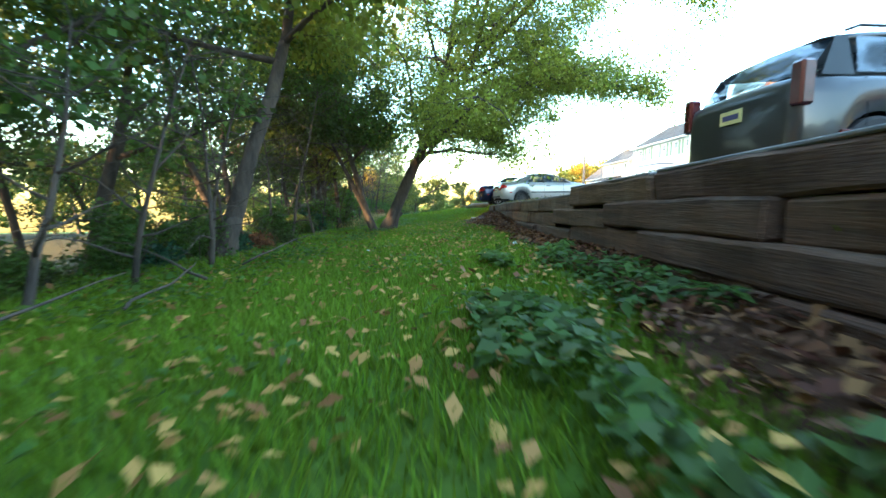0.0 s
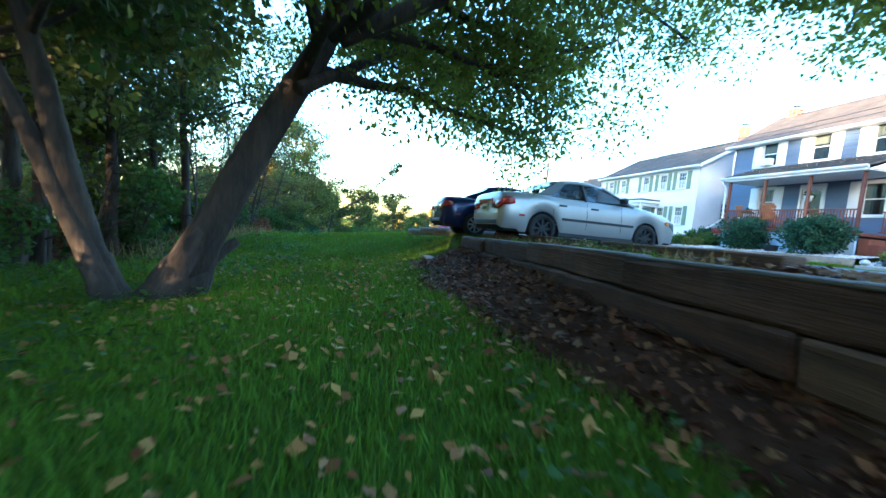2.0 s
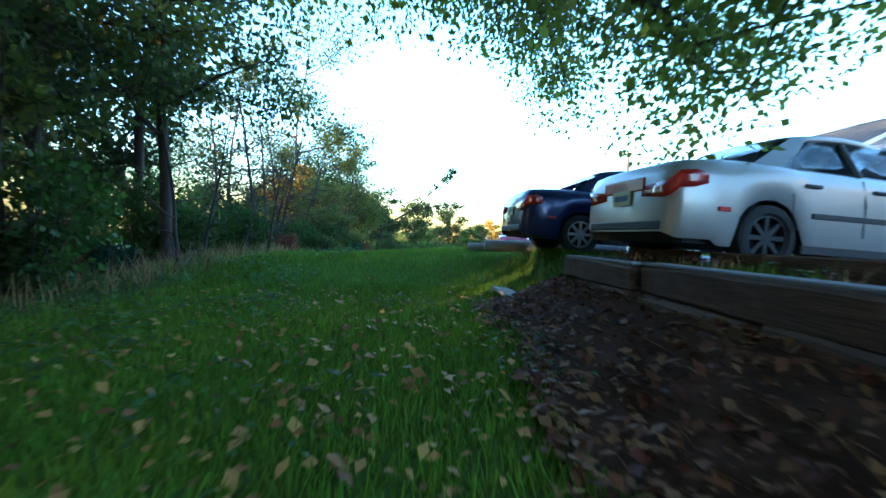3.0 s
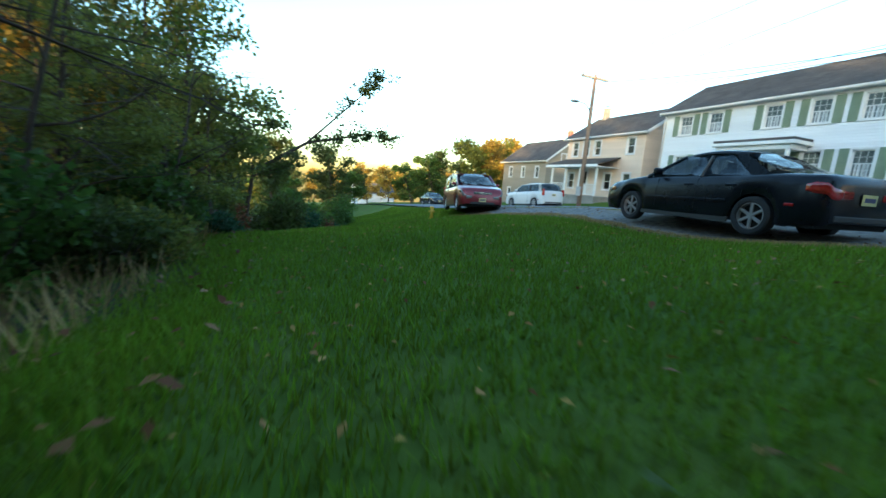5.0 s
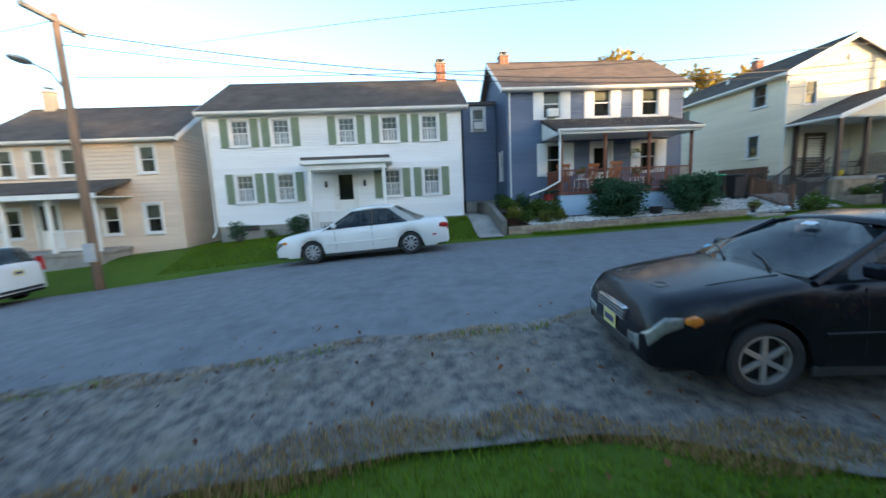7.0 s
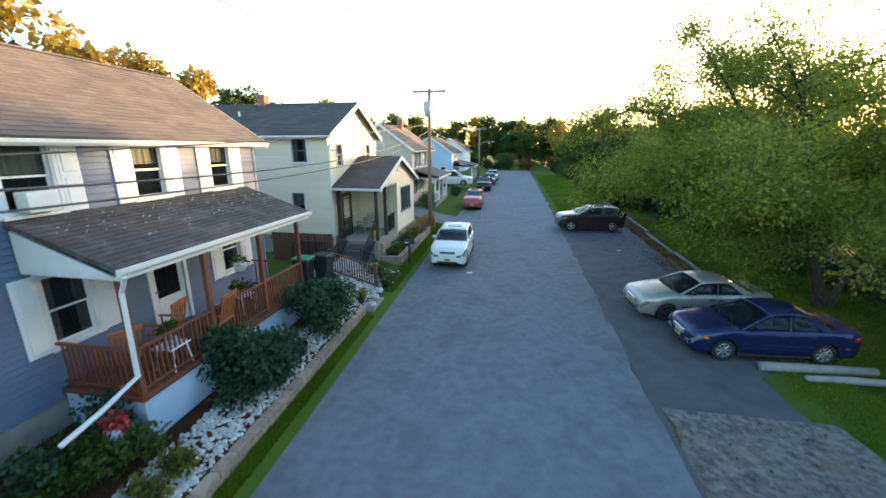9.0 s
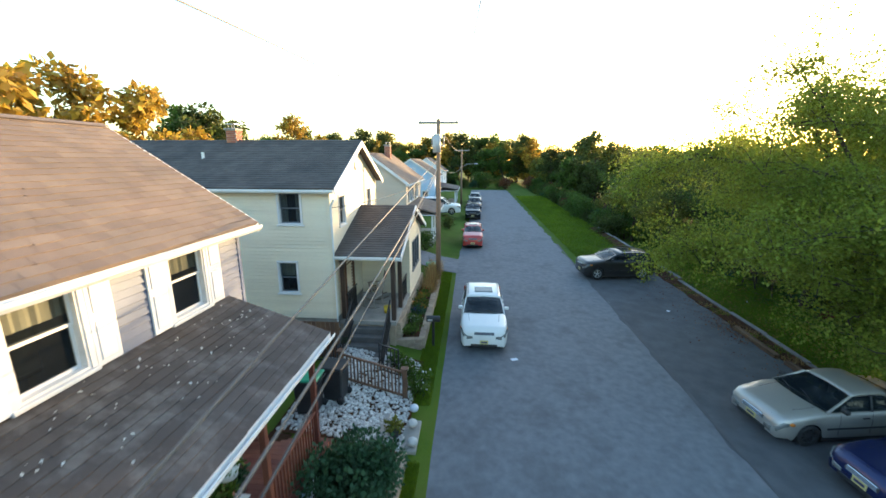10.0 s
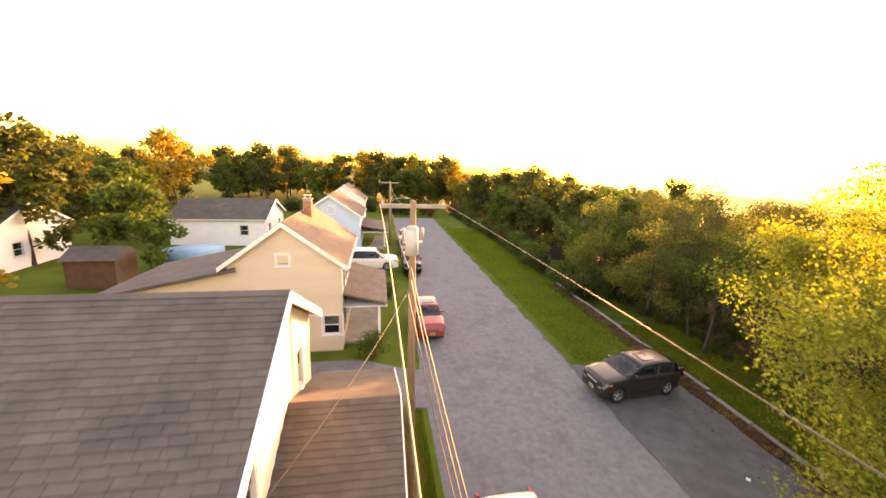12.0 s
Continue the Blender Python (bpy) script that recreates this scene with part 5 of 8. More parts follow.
shrub(5.75, 3.5, road_z(3.5) + 0.4, 1.22, 1.5, M["leaf_bluegreen"], 7500, "large rounded dark green shrub in the bed", 31, 0.11)
shrub(5.7, 0.35, road_z(0.35) + 0.4, 1.18, 1.45, M["leaf_bluegreen"], 7000, "large rounded dark green shrub in the bed", 32, 0.11)
shrub(6.6, 6.2, road_z(6.2) + 0.5, 0.55, 0.8, M["leaf"], 1000, "low dark shrub at the corner of the blue house", 33, 0.1)
shrub(5.6, 6.3, road_z(6.3) + 0.4, 0.4, 0.45, M["leaf_yellow"], 500, "small yellowing plant in the bed", 34, 0.09)
shrub(7.4, 6.3, road_z(6.3) + 0.6, 0.5, 0.6, M["leaf"], 700, "small green shrub beside the side path", 35, 0.09)
for k, (x, y, r, h, lv) in enumerate(((5.9, 7.35, 0.36, 0.42, "leaf_yellow"), (6.6, 7.4, 0.36, 0.5, "leaf"), (7.3, 7.35, 0.36, 0.45, "leaf"), (7.95, 7.4, 0.34, 0.6, "leaf_bluegreen"), (5.5, 7.0, 0.3, 0.35, "leaf"), (6.9, 6.8, 0.4, 0.6, "leaf_bluegreen"), (6.2, 5.7, 0.42, 0.5, "leaf"), (7.0, 5.6, 0.48, 0.75, "leaf_bluegreen"), (5.55, 5.75, 0.3, 0.32, "leaf_yellow"))):
    shrub(x, y, ground_z(x, 6.4) + 0.28, r, h, M[lv], 420, "low leafy plant in the bed by the side path", 150 + k, 0.1)
shrub(7.3, 18.2, ground_z(7.3, 18.2), 0.5, 0.85, M["leaf_bluegreen"], 1300, "clipped round evergreen by the white house", 36, 0.06)
shrub(6.95, 15.75, ground_z(6.95, 15.75), 0.55, 0.9, M["leaf_bluegreen"], 2200, "clipped round evergreen by the white house", 37, 0.06)
shrub(6.0, 14.6, ground_z(6.0, 14.6), 0.42, 0.5, M["leaf_bluegreen"], 1200, "low rounded evergreen in front of the white porch", 39, 0.06)
shrub(7.5, 17.0, ground_z(7.5, 17.0), 0.3, 0.35, M["leaf"], 400, "small low plant by the white house", 38, 0.06)

# tubs, bins and the timber rail beside the blue house
tub = thing("plant_tub", "black plastic tub half buried in pebbles", "tub", (5.55, 1.9, road_z(1.9) + 0.4))
bm = bmesh.new()
rod(bm, (0, 0, -0.02), (0, 0, 0.3), 0.2, 0.25, 14)
bmesh.ops.delete(bm, geom=[f for f in bm.faces if f.normal.z > 0.9], context="FACES")
part("shell", bm, M["bin_black"], tub, "", True)
bm = bmesh.new()
rod(bm, (0, 0, 0.2), (0, 0, 0.23), 0.22, 0.22, 14)
part("soil", bm, M["dirt"], tub)


def wheelie_bin(x, y, lid, rz, label):
    b = thing("wheeled_bin", label, "bin", (x, y, ground_z(x, y) + 0.02), rz, "wheeled bins beside the porch")
    bm = bmesh.new()
    vs = box(bm, (-0.27, -0.3, 0.06), (0.27, 0.3, 0.98), 0.03)
    for v in bm.verts:
        k = 0.82 + 0.18 * v.co.z
        v.co.x *= k
        v.co.y *= k
    part("body", bm, M["bin_black"], b)
    bx("lid", (-0.3, -0.34, 0.98), (0.3, 0.33, 1.05), lid, b, 0.025)
    for s in (-1, 1):
        rd("wheel", (0.27 * s - 0.03, 0.24, 0.1), (0.27 * s + 0.03, 0.24, 0.1), 0.1, M["tyre"], b, n=14)
    rd("handle", (-0.25, 0.36, 0.95), (0.25, 0.36, 0.95), 0.015, M["bin_black"], b)
    return b


wheelie_bin(7.55, -2.1, M["bin_green"], 90, "black wheeled bin with a green lid")
wheelie_bin(7.1, -2.75, M["bin_black"], 85, "black wheeled bin with a black lid")
ramp_rail = thing("timber_railing", "brown timber railing with posts beside the path", "railing", (6.2, -3.6, ground_z(6.2, -3.6)))
for x in (5.35, 7.2):
    post(ramp_rail, x, -3.55, ground_z(x, -3.5) - 0.1, ground_z(x, -3.5) + 0.95, 0.13, M["brownwood"])
    wbox("post_cap", (x - 0.1, -3.65, ground_z(x, -3.5) + 0.95), (x + 0.1, -3.45, ground_z(x, -3.5) + 1.0), M["brownwood"], ramp_rail, 0.01)
railing(ramp_rail, (5.42, -3.55, ground_z(5.4, -3.5)), (7.13, -3.55, ground_z(7.2, -3.5)), M["brownwood"], 0.85, 0.1, 0.035)
path2 = thing("path", "grey concrete garden path and step", "path", (5.6, -2.2, 0.4), kind="structure")
wbox("slab", (4.75, -2.7, road_z(-2) - 0.1), (6.4, -1.55, road_z(-2) + 0.16), M["concrete"], path2, 0.015)
wbox("slab", (5.6, -2.7, road_z(-2) - 0.1), (7.4, -1.55, road_z(-2) + 0.34), M["concrete"], path2, 0.015)
potted_plant(5.35, -2.0, road_z(-2) + 0.16, 0.15, 0.26, M["bin_black"], M["leaf_yellow"], "yellow-green plant in a dark urn by the path", 16)
for k, (x, y) in enumerate(((4.95, -2.4), (4.85, -1.75), (5.0, -3.0))):
    bm = bmesh.new()
    bmesh.ops.create_uvsphere(bm, u_segments=14, v_segments=9, radius=0.13)
    for v in bm.verts:
        a = math.atan2(v.co.y, v.co.x)
        rr = 1 + 0.07 * math.cos(a * 7)
        v.co = Vector((v.co.x * rr, v.co.y * rr, v.co.z * 0.78))
    ob = part("pumpkin", bm, M["white_stone"] if k < 2 else M["litter"], None, "", True)
    ob.location = (x, y, ground_z(x, y) + 0.1 + (0.08 if x > 4.8 else 0))
    tagged(ob, "small white ornamental pumpkin beside the path", "pumpkin", "white pumpkins by the path")
screen = thing("timber_fence", "brown timber fence between the houses", "fence", (9, -4.6, ground_z(9, -4.6)))
fence_unit = unit_mesh("fence_board", lambda q: box(q, (-0.07, -0.012, 0), (0.07, 0.012, 1.05), 0.004), M["brownwood"])
for i in range(19):
    x = 7.7 + 0.15 * i
    piece("board", fence_unit, screen, screen.matrix_world.inverted() @ pose(x, -4.7, ground_z(x, -4.7) + 0.04), (1, 1, (2.2 - ground_z(x, -4.7)) / 1.05))
wbox("rail", (7.6, -4.75, ground_z(9, -4.7) + 0.3), (10.6, -4.71, ground_z(9, -4.7) + 0.38), M["brownwood"], screen)
wbox("rail", (7.6, -4.75, 1.95), (10.6, -4.71, 2.03), M["brownwood"], screen)

# ---- the pale yellow house ----
yellow_house = gable_house_x("yellow_house", "pale yellow clapboard house with street-facing gable", 8.15, 17.5, -11.95, -5.87, 0.6, 1.85, 6.38, 7.84, M["yellow_board"],
    [(-7.05, 5.5, 0.62, 1.05, "curtain"), (-10.7, 5.5, 0.62, 1.05, "curtain")], [(9.48, 5.68, 0.76, 1.06, "curtain"), (9.72, 3.3, 0.66, 1.1, "blind"), (14.6, 5.5, 0.8, 1.2, "curtain")],
    course=0.125, near=300, frame_mat=M["dark_frame"])
chimney(yellow_house, 13.0, -8.91, 7.34, 8.36, 0.42)
downspout(yellow_house, [(7.95, -5.77, 6.0), (8.07, -5.8, 5.75), (8.07, -5.8, 1.0)])
bm = bmesh.new()
bmesh.ops.create_cone(bm, cap_ends=True, segments=18, radius1=0.17, radius2=0.17, depth=0.05, matrix=pose(8.11, -8.91, 7.0, 0, 90, 0))
for i in range(5):
    box(bm, (8.05, -9.03, 6.9 + 0.045 * i), (8.09, -8.79, 6.92 + 0.045 * i))
wpart("gable_vent", bm, M["white_trim"], yellow_house, "round white gable vent")
dish = thing("satellite_dish", "grey satellite dish mounted on the roof ridge", "dish", (8.25, -9.45, 7.46))
bm = bmesh.new()
bmesh.ops.create_uvsphere(bm, u_segments=16, v_segments=10, radius=0.3)
bmesh.ops.delete(bm, geom=[v for v in bm.verts if v.co.z > -0.17], context="VERTS")
bmesh.ops.solidify(bm, geom=bm.faces[:], thickness=0.015)
bmesh.ops.transform(bm, matrix=pose(0, 0.08, 0.4, 50, 0, 15), verts=bm.verts)
part("reflector", bm, M["dark_frame"], dish, "", True)
rd("mast", (0, 0, -0.1), (0, 0.05, 0.25), 0.02, M["grey_metal"], dish)
rd("feed_arm", (0, -0.1, 0.05), (0.1, 0.4, 0.35), 0.012, M["grey_metal"], dish)
bm = bmesh.new()
rod(bm, (13.4, -7.5, 6.9), (13.4, -7.5, 7.5), 0.055, 0.055, 10)
wpart("vent_pipe", bm, M["white_trim"], yellow_house)
# porch: a gabled front room beside an open entry
yp = thing("porch", "gabled entrance porch with enclosed sun room", "porch", (7, -9.2, 0.8))
YF = 1.65
px0, px1, py0, py1 = 6.1, 8.13, -12.72, -6.18
PHW = (py1 - py0) / 2
myp = wall(yp, (px0, py0), (-1, 0), 3.5, YF - 0.4, 4.13, [(1.2, 3.1, 0.55, 1.25), (1.85, 3.1, 0.55, 1.25), (2.5, 3.1, 0.55, 1.25)], M["yellow_board"], 0.125)
for u in (1.2, 1.85, 2.5):
    window(yp, myp, u, 3.1, 0.55, 1.25, M["dark_frame"], None, None, "blind", True, False, 0.04)
wall(yp, (px0, py0 + 3.5), (0, 1), px1 - px0, YF - 0.4, 4.13, [], M["yellow_board"], 0.125)
wall(yp, (px1, py0), (0, -1), px1 - px0, YF - 0.4, 4.13, [], M["yellow_board"], 0.125, None, False)
mgy = frame_of((px0, py0), (-1, 0))
bm = bmesh.new()
ap = 5.3
vs = [bm.verts.new(mgy @ Vector(c)) for c in ((0, 0, 4.08), (2 * PHW, 0, 4.08), (PHW, 0, ap), (0, -0.1, 4.08), (2 * PHW, -0.1, 4.08), (PHW, -0.1, ap))]
for q in ((0, 1, 2), (3, 5, 4), (0, 2, 5, 3), (1, 4, 5, 2), (0, 3, 4, 1)):
    bm.faces.new([vs[i] for i in q])
wpart("gable", bm, M["yellow_board"], yp)
gu = unit_mesh("siding_" + M["yellow_board"].name, wedge, M["yellow_board"])
for i in range(9):
    f0 = (0.125 * (i + 0.6)) / (ap - 4.08)
    if f0 < 0.97:
        piece("siding_board", gu, yp, yp.matrix_world.inverted() @ mgy @ Matrix.Translation((PHW * f0, 0, 4.08 + 0.125 * i)), (2 * PHW * (1 - f0), 1, 0.13))
bm = bmesh.new()
rod(bm, mgy @ Vector((PHW, 0.0, 4.73)), mgy @ Vector((PHW, 0.05, 4.73)), 0.15, 0.15, 16)
wpart("gable_vent", bm, M["white_trim"], yp)
wbox("floor", (px0, py0, YF - 0.14), (px1, py1, YF), M["concrete"], yp)
wbox("base", (px0 + 0.05, py0 + 0.05, 0.2), (px1, py1 - 0.05, YF - 0.14), M["garden_block"], yp)
k_ = (ap - 4.08) / PHW
run_, zo_ = PHW + 0.25, 4.08 - k_ * 0.25 + 0.1
roof_plane(yp, (px1, py1 + 0.25, zo_), (-1, 0, 0), (0, -run_, k_ * run_), px1 - px0 + 0.25, math.hypot(run_, k_ * run_), M["shingle"], M["shingle_joined"], 250)
roof_plane(yp, (px0 - 0.25, py0 - 0.25, zo_), (1, 0, 0), (0, run_, k_ * run_), px1 - px0 + 0.25, math.hypot(run_, k_ * run_), M["shingle"], M["shingle_joined"], 0)
wbox("porch_ceiling", (px0, py0, 4.02), (px1, py1, 4.06), M["white_trim"], yp)
gutter(yp, (px1, py1 + 0.25, zo_ - 0.13), (px0 - 0.25, py1 + 0.25, zo_ - 0.13))
for s, yy in ((1, py1 + 0.25), (-1, py0 - 0.25)):
    bm = bmesh.new()
    prism(bm, ((px0 - 0.255, yy, zo_ - 0.17), (px0 - 0.255, yy, zo_ + 0.02), (px0 - 0.255, py0 + PHW, zo_ + k_ * run_ + 0.02), (px0 - 0.255, py0 + PHW, zo_ + k_ * run_ - 0.17)), (-0.03, 0, 0))
    wpart("barge_board", bm, M["white_trim"], yp)
for x, y in ((6.2, -6.35), (6.2, -7.6), (8.0, -6.35)):
    post(yp, x, y, YF, 4.03, 0.15, M["dark_wood"])
railing(yp, (6.2, -9.1, YF), (6.2, -7.65, YF), M["black_metal"], 0.9, 0.11, 0.028, 0.08, 0.05)
railing(yp, (7.9, -7.6, YF), (7.9, -6.4, YF), M["black_metal"], 0.9, 0.11, 0.028, 0.08, 0.05)
mdoor = frame_of((8.11, py0), (-1, 0))
door(yp, mdoor, 5.3, YF, 0.86, 1.95, M["brownwood"], True, M["brownwood"])
for k in range(5):
    wbox("step", (6.35, -6.18 + 0.28 * k, 0.25), (7.6, -6.2 + 0.28 * (k + 1), YF - 0.19 * (k + 1)), M["grey_step"], yp, 0.012)
for x in (6.3, 7.65):
    railing(yp, (x, -6.2, YF - 0.1), (x, -4.55, YF - 1.15), M["black_metal"], 0.9, 0.12, 0.026, 0.08, 0.05)
yf = thing("metal_fence", "black metal yard fence with pickets", "fence", (6.5, -4.5, ground_z(6.5, -4.5)))
railing(yf, (5.7, -4.45, ground_z(5.7, -4.45)), (6.3, -4.45, ground_z(6.3, -4.45)), M["black_metal"], 0.95, 0.11, 0.026, 0.1, 0.045)
railing(yf, (7.65, -4.45, ground_z(7.65, -4.45)), (9.4, -4.45, ground_z(9.4, -4.45)), M["black_metal"], 0.95, 0.11, 0.026, 0.1, 0.045)
for x in (5.7, 6.3, 7.65, 9.4):
    post(yf, x, -4.45, ground_z(x, -4.45) - 0.1, ground_z(x, -4.45) + 1.0, 0.04, M["black_metal"])
rocking_chair(7.3, -7.6, YF, 70, M["grey_wood"], "grey wooden chair on the yellow house porch", "porch_chair")
rocking_chair(7.4, -8.5, YF, 110, M["brownwood"], "brown wooden chair on the yellow house porch", "porch_chair")
bucket = thing("bucket", "small yellow bucket on the porch", "bucket", (6.6, -7.0, YF))
bm = bmesh.new()
rod(bm, (0, 0, 0), (0, 0, 0.26), 0.1, 0.14, 12)
part("shell", bm, M["yellow_plastic"], bucket, "", True)
# planter with late flowers in front
block_wall("garden_wall", "planter wall of tan garden blocks", 5.25, -13.2, 5.25, -6.6, lambda f: road_z(-13.2 + 6.6 * f) - 0.05, 4, M["garden_block"], 0.42, 0.15, 0.24)
block_wall("garden_wall", "planter wall of tan garden blocks", 5.25, -6.6, 6.25, -6.45, lambda f: road_z(-6.6) - 0.05, 4, M["garden_block"], 0.4, 0.15, 0.24)
block_wall("garden_wall", "planter wall of tan garden blocks", 6.1, -13.0, 6.1, -6.5, lambda f: road_z(-9) + 0.35, 5, M["garden_block"], 0.42, 0.15, 0.2)
sheet("bed_soil", [5.35, 5.7, 6.0], [-13.1 + 0.5 * i for i in range(14)], lambda x, y: road_z(y) + 0.5 + 0.03 * math.sin(y * 5), M["dirt"], "dark soil in the planter")
for k, (y, r, h, lv, fl) in enumerate(((-7.0, 0.4, 0.4, "leaf", None), (-7.7, 0.42, 0.5, "leaf", "flower_white"), (-8.5, 0.42, 0.55, "leaf_bluegreen", "flower_blue"), (-9.2, 0.42, 0.6, "leaf", "flower_orange"), (-9.9, 0.4, 0.55, "leaf_yellow", "flower_orange"), (-10.6, 0.4, 0.5, "leaf", "flower_red"))):
    shrub(5.68, y, road_z(y) + 0.5, r, h, M[lv], 520, "flowering garden plant in the planter", 50 + k, 0.08, "flower_clump", M[fl] if fl else None)
for k, (x, y) in enumerate(((5.0, -4.3), (5.4, -4.7), (5.1, -3.9), (5.8, -5.0))):
    shrub(x, y, ground_z(x, y), 0.42, 0.5, M["leaf"], 520, "leafy plant with white flowers by the path", 60 + k, 0.09, "flower_clump", M["flower_white"])
for k, y in enumerate((-11.4, -12.2, -13.2, -14.0, -14.6)):
    t = thing("ornamental_grass", "clump of tall dry ornamental grass", "grass", (5.5, y, ground_z(5.5, y)), 0, "dry grass clumps by the pole")
    gg = np.random.default_rng(70 + k)
    n = 420
    a, r_ = gg.uniform(0, 6.28, n), gg.uniform(0.02, 0.2, n)
    base_ = np.stack([r_ * np.cos(a), r_ * np.sin(a), np.zeros(n)], 1)
    tip = base_ + np.stack([np.cos(a) * gg.uniform(0.1, 0.5, n), np.sin(a) * gg.uniform(0.1, 0.5, n), gg.uniform(0.5, 1.05, n)], 1)
    side_ = np.stack([-np.sin(a), np.cos(a), np.zeros(n)], 1) * 0.008
    quads("blades", np.stack([base_ - side_, base_ + side_, tip + side_ * 0.4, tip - side_ * 0.4], 1).reshape(-1, 3), M["dry_grass"], t)
mailbox = thing("mailbox", "black metal mailbox on a dark post by the verge", "mailbox", (4.85, -6.9, ground_z(4.85, -6.9)), 0)
bx("post", (-0.045, -0.045, -0.1), (0.045, 0.045, 1.0), M["black_metal"], mailbox, 0.005)
bm = bmesh.new()
box(bm, (-0.25, -0.09, 1.0), (0.25, 0.09, 1.12), 0.01)
bmesh.ops.create_cone(bm, cap_ends=True, segments=14, radius1=0.09, radius2=0.09, depth=0.5, matrix=pose(0, 0, 1.12, 0, 90, 0))
part("box", bm, M["black_metal"], mailbox)
bx("number_bar", (0.02, 0.091, 1.04), (0.2, 0.095, 1.1), M["letter_bar"], mailbox)

# ---- houses farther up the street ----
beige = gable_house_y("beige_house", "beige clapboard house with brown roof and front porch", 8.05, 13.0, -27.4, -19.95, 1.0, 1.4, 5.75, 7.55, M["beige_board"],
    [(-21.7, 4.9, 0.75, 1.2, "curtain"), (-22.9, 4.9, 0.75, 1.2, "curtain"), (-25, 4.9, 0.75, 1.2, "curtain"), (-22.0, 2.9, 0.8, 1.3, "curtain")],
    pieces=False, side_n=[(10.6, 5.9, 0.55, 0.55, "curtain"), (8.5, 2.7, 0.9, 1.0, "blind")], roof_mats=("brown_shingle", "brown_joined"), doors=[(-23.4, 1.6, 0.9, 2.0, M["white_trim"])], shutter=M["shutter_slate"])
chimney(beige, 10.2, -24.5, 7.3, 8.3, 0.45)
add_ = thing("house_extension", "low beige rear extension with shallow roof", "house", (15, -22, 1.2))
mA = wall(add_, (13.02, -19.95), (0, 1), 5.6, 1.3, 4.4, [], M["beige_board"], 0.125, None, False)
wraw("roof", [(12.6, -19.65, 5.6), (18.5, -19.65, 4.4), (18.5, -26, 4.4), (12.6, -26, 5.6), (12.6, -19.65, 5.45), (18.5, -19.65, 4.25), (18.5, -26, 4.25), (12.6, -26, 5.45)],
     [(0, 1, 2, 3), (7, 6, 5, 4), (0, 4, 5, 1), (1, 5, 6, 2)], M["shingle_joined"], add_)
wraw("gable", [(13.0, -19.95, 4.38), (18.3, -19.95, 4.38), (13.0, -19.95, 5.45)], [(0, 1, 2)], M["beige_board"], add_)


def front_porch(name, label, x0, x1, y0, y1, floor, top, post_mat, roof_mat, base, rail=True, n=4):
    p = thing(name, label, "porch", ((x0 + x1) / 2, (y0 + y1) / 2, base))
    wbox("floor", (x0, y0, floor - 0.12), (x1, y1, floor), M["concrete"], p)
    wbox("base", (x0 + 0.06, y0 + 0.06, base - 0.6), (x1, y1 - 0.06, floor - 0.12), M["concrete"], p)
    rr, rz = x1 - x0 + 0.3, 0.55
    roof_plane(p, (x0 - 0.3, y0 - 0.3, top), (0, 1, 0), (rr, 0, rz), y1 - y0 + 0.6, math.hypot(rr, rz), M[roof_mat], M[roof_mat], 0, 0.16, 0.4, 0.08)
    wbox("fascia", (x0 - 0.3, y0 - 0.3, top - 0.22), (x0 - 0.25, y1 + 0.3, top - 0.04), M["white_trim"], p)
    wbox("porch_ceiling", (x0 - 0.25, y0 - 0.25, top - 0.2), (x1, y1 + 0.25, top - 0.16), M["white_trim"], p)
    for i in range(n):
        y = y0 + 0.1 + (y1 - y0 - 0.2) * i / (n - 1)
        post(p, x0 + 0.1, y, floor, top - 0.18, 0.13, post_mat)
    if rail:
        for i in range(n - 1):
            a, b = y0 + 0.1 + (y1 - y0 - 0.2) * i / (n - 1), y0 + 0.1 + (y1 - y0 - 0.2) * (i + 1) / (n - 1)
            if i != 1:
                railing(p, (x0 + 0.1, a, floor), (x0 + 0.1, b, floor), post_mat, 0.8, 0.13)
    return p


front_porch("porch", "white-posted front porch with brown roof", 6.2, 8.03, -26.2, -20.6, 1.5, 3.6, M["white_trim"], "brown_joined", 1.1)
lightblue = gable_house_y("light_blue_house", "light blue clapboard house with grey roof", 8.2, 14.2, -51, -42, 1.3, 1.6, 5.2, 7.2, M["lightblue_board"],
    [(-44, 4.3, 0.8, 1.2, "curtain"), (-48, 4.3, 0.8, 1.2, "curtain")], pieces=False, side_n=[(11.0, 5.8, 0.7, 0.8, "curtain"), (9.4, 2.8, 0.8, 1.2, "curtain")])
front_porch("porch", "white front porch on the light blue house", 5.6, 8.18, -50, -43.5, 1.7, 3.5, M["white_trim"], "shingle_joined", 1.3)
gable_house_y("grey_house", "pale grey house far up the street", 8.5, 14, -68, -59, 1.4, 1.7, 5.4, 7.4, M["white_board"], [(-62, 4.4, 0.8, 1.2, "curtain"), (-65, 4.4, 0.8, 1.2, "curtain")], pieces=False)
gable_house_x("back_house", "small white house behind the light blue one", 18, 27, -52, -44, 1.4, 1.6, 4.6, 6.2, M["white_board"], [(-46, 3.4, 0.9, 1.1, "curtain"), (-50, 3.4, 0.9, 1.1, "curtain")], [(20, 3.4, 0.9, 1.1, "curtain")], pieces=False, side_pieces=False)
gable_house_x("back_house", "white house half hidden by trees behind the yards", 33, 41, -40, -33, 1.6, 1.8, 5.0, 6.8, M["white_board"], [(-35, 3.4, 0.9, 1.1, "curtain"), (-38, 3.4, 0.9, 1.1, "curtain")], [(36, 3.4, 0.9, 1.1, "curtain")], pieces=False, side_pieces=False)

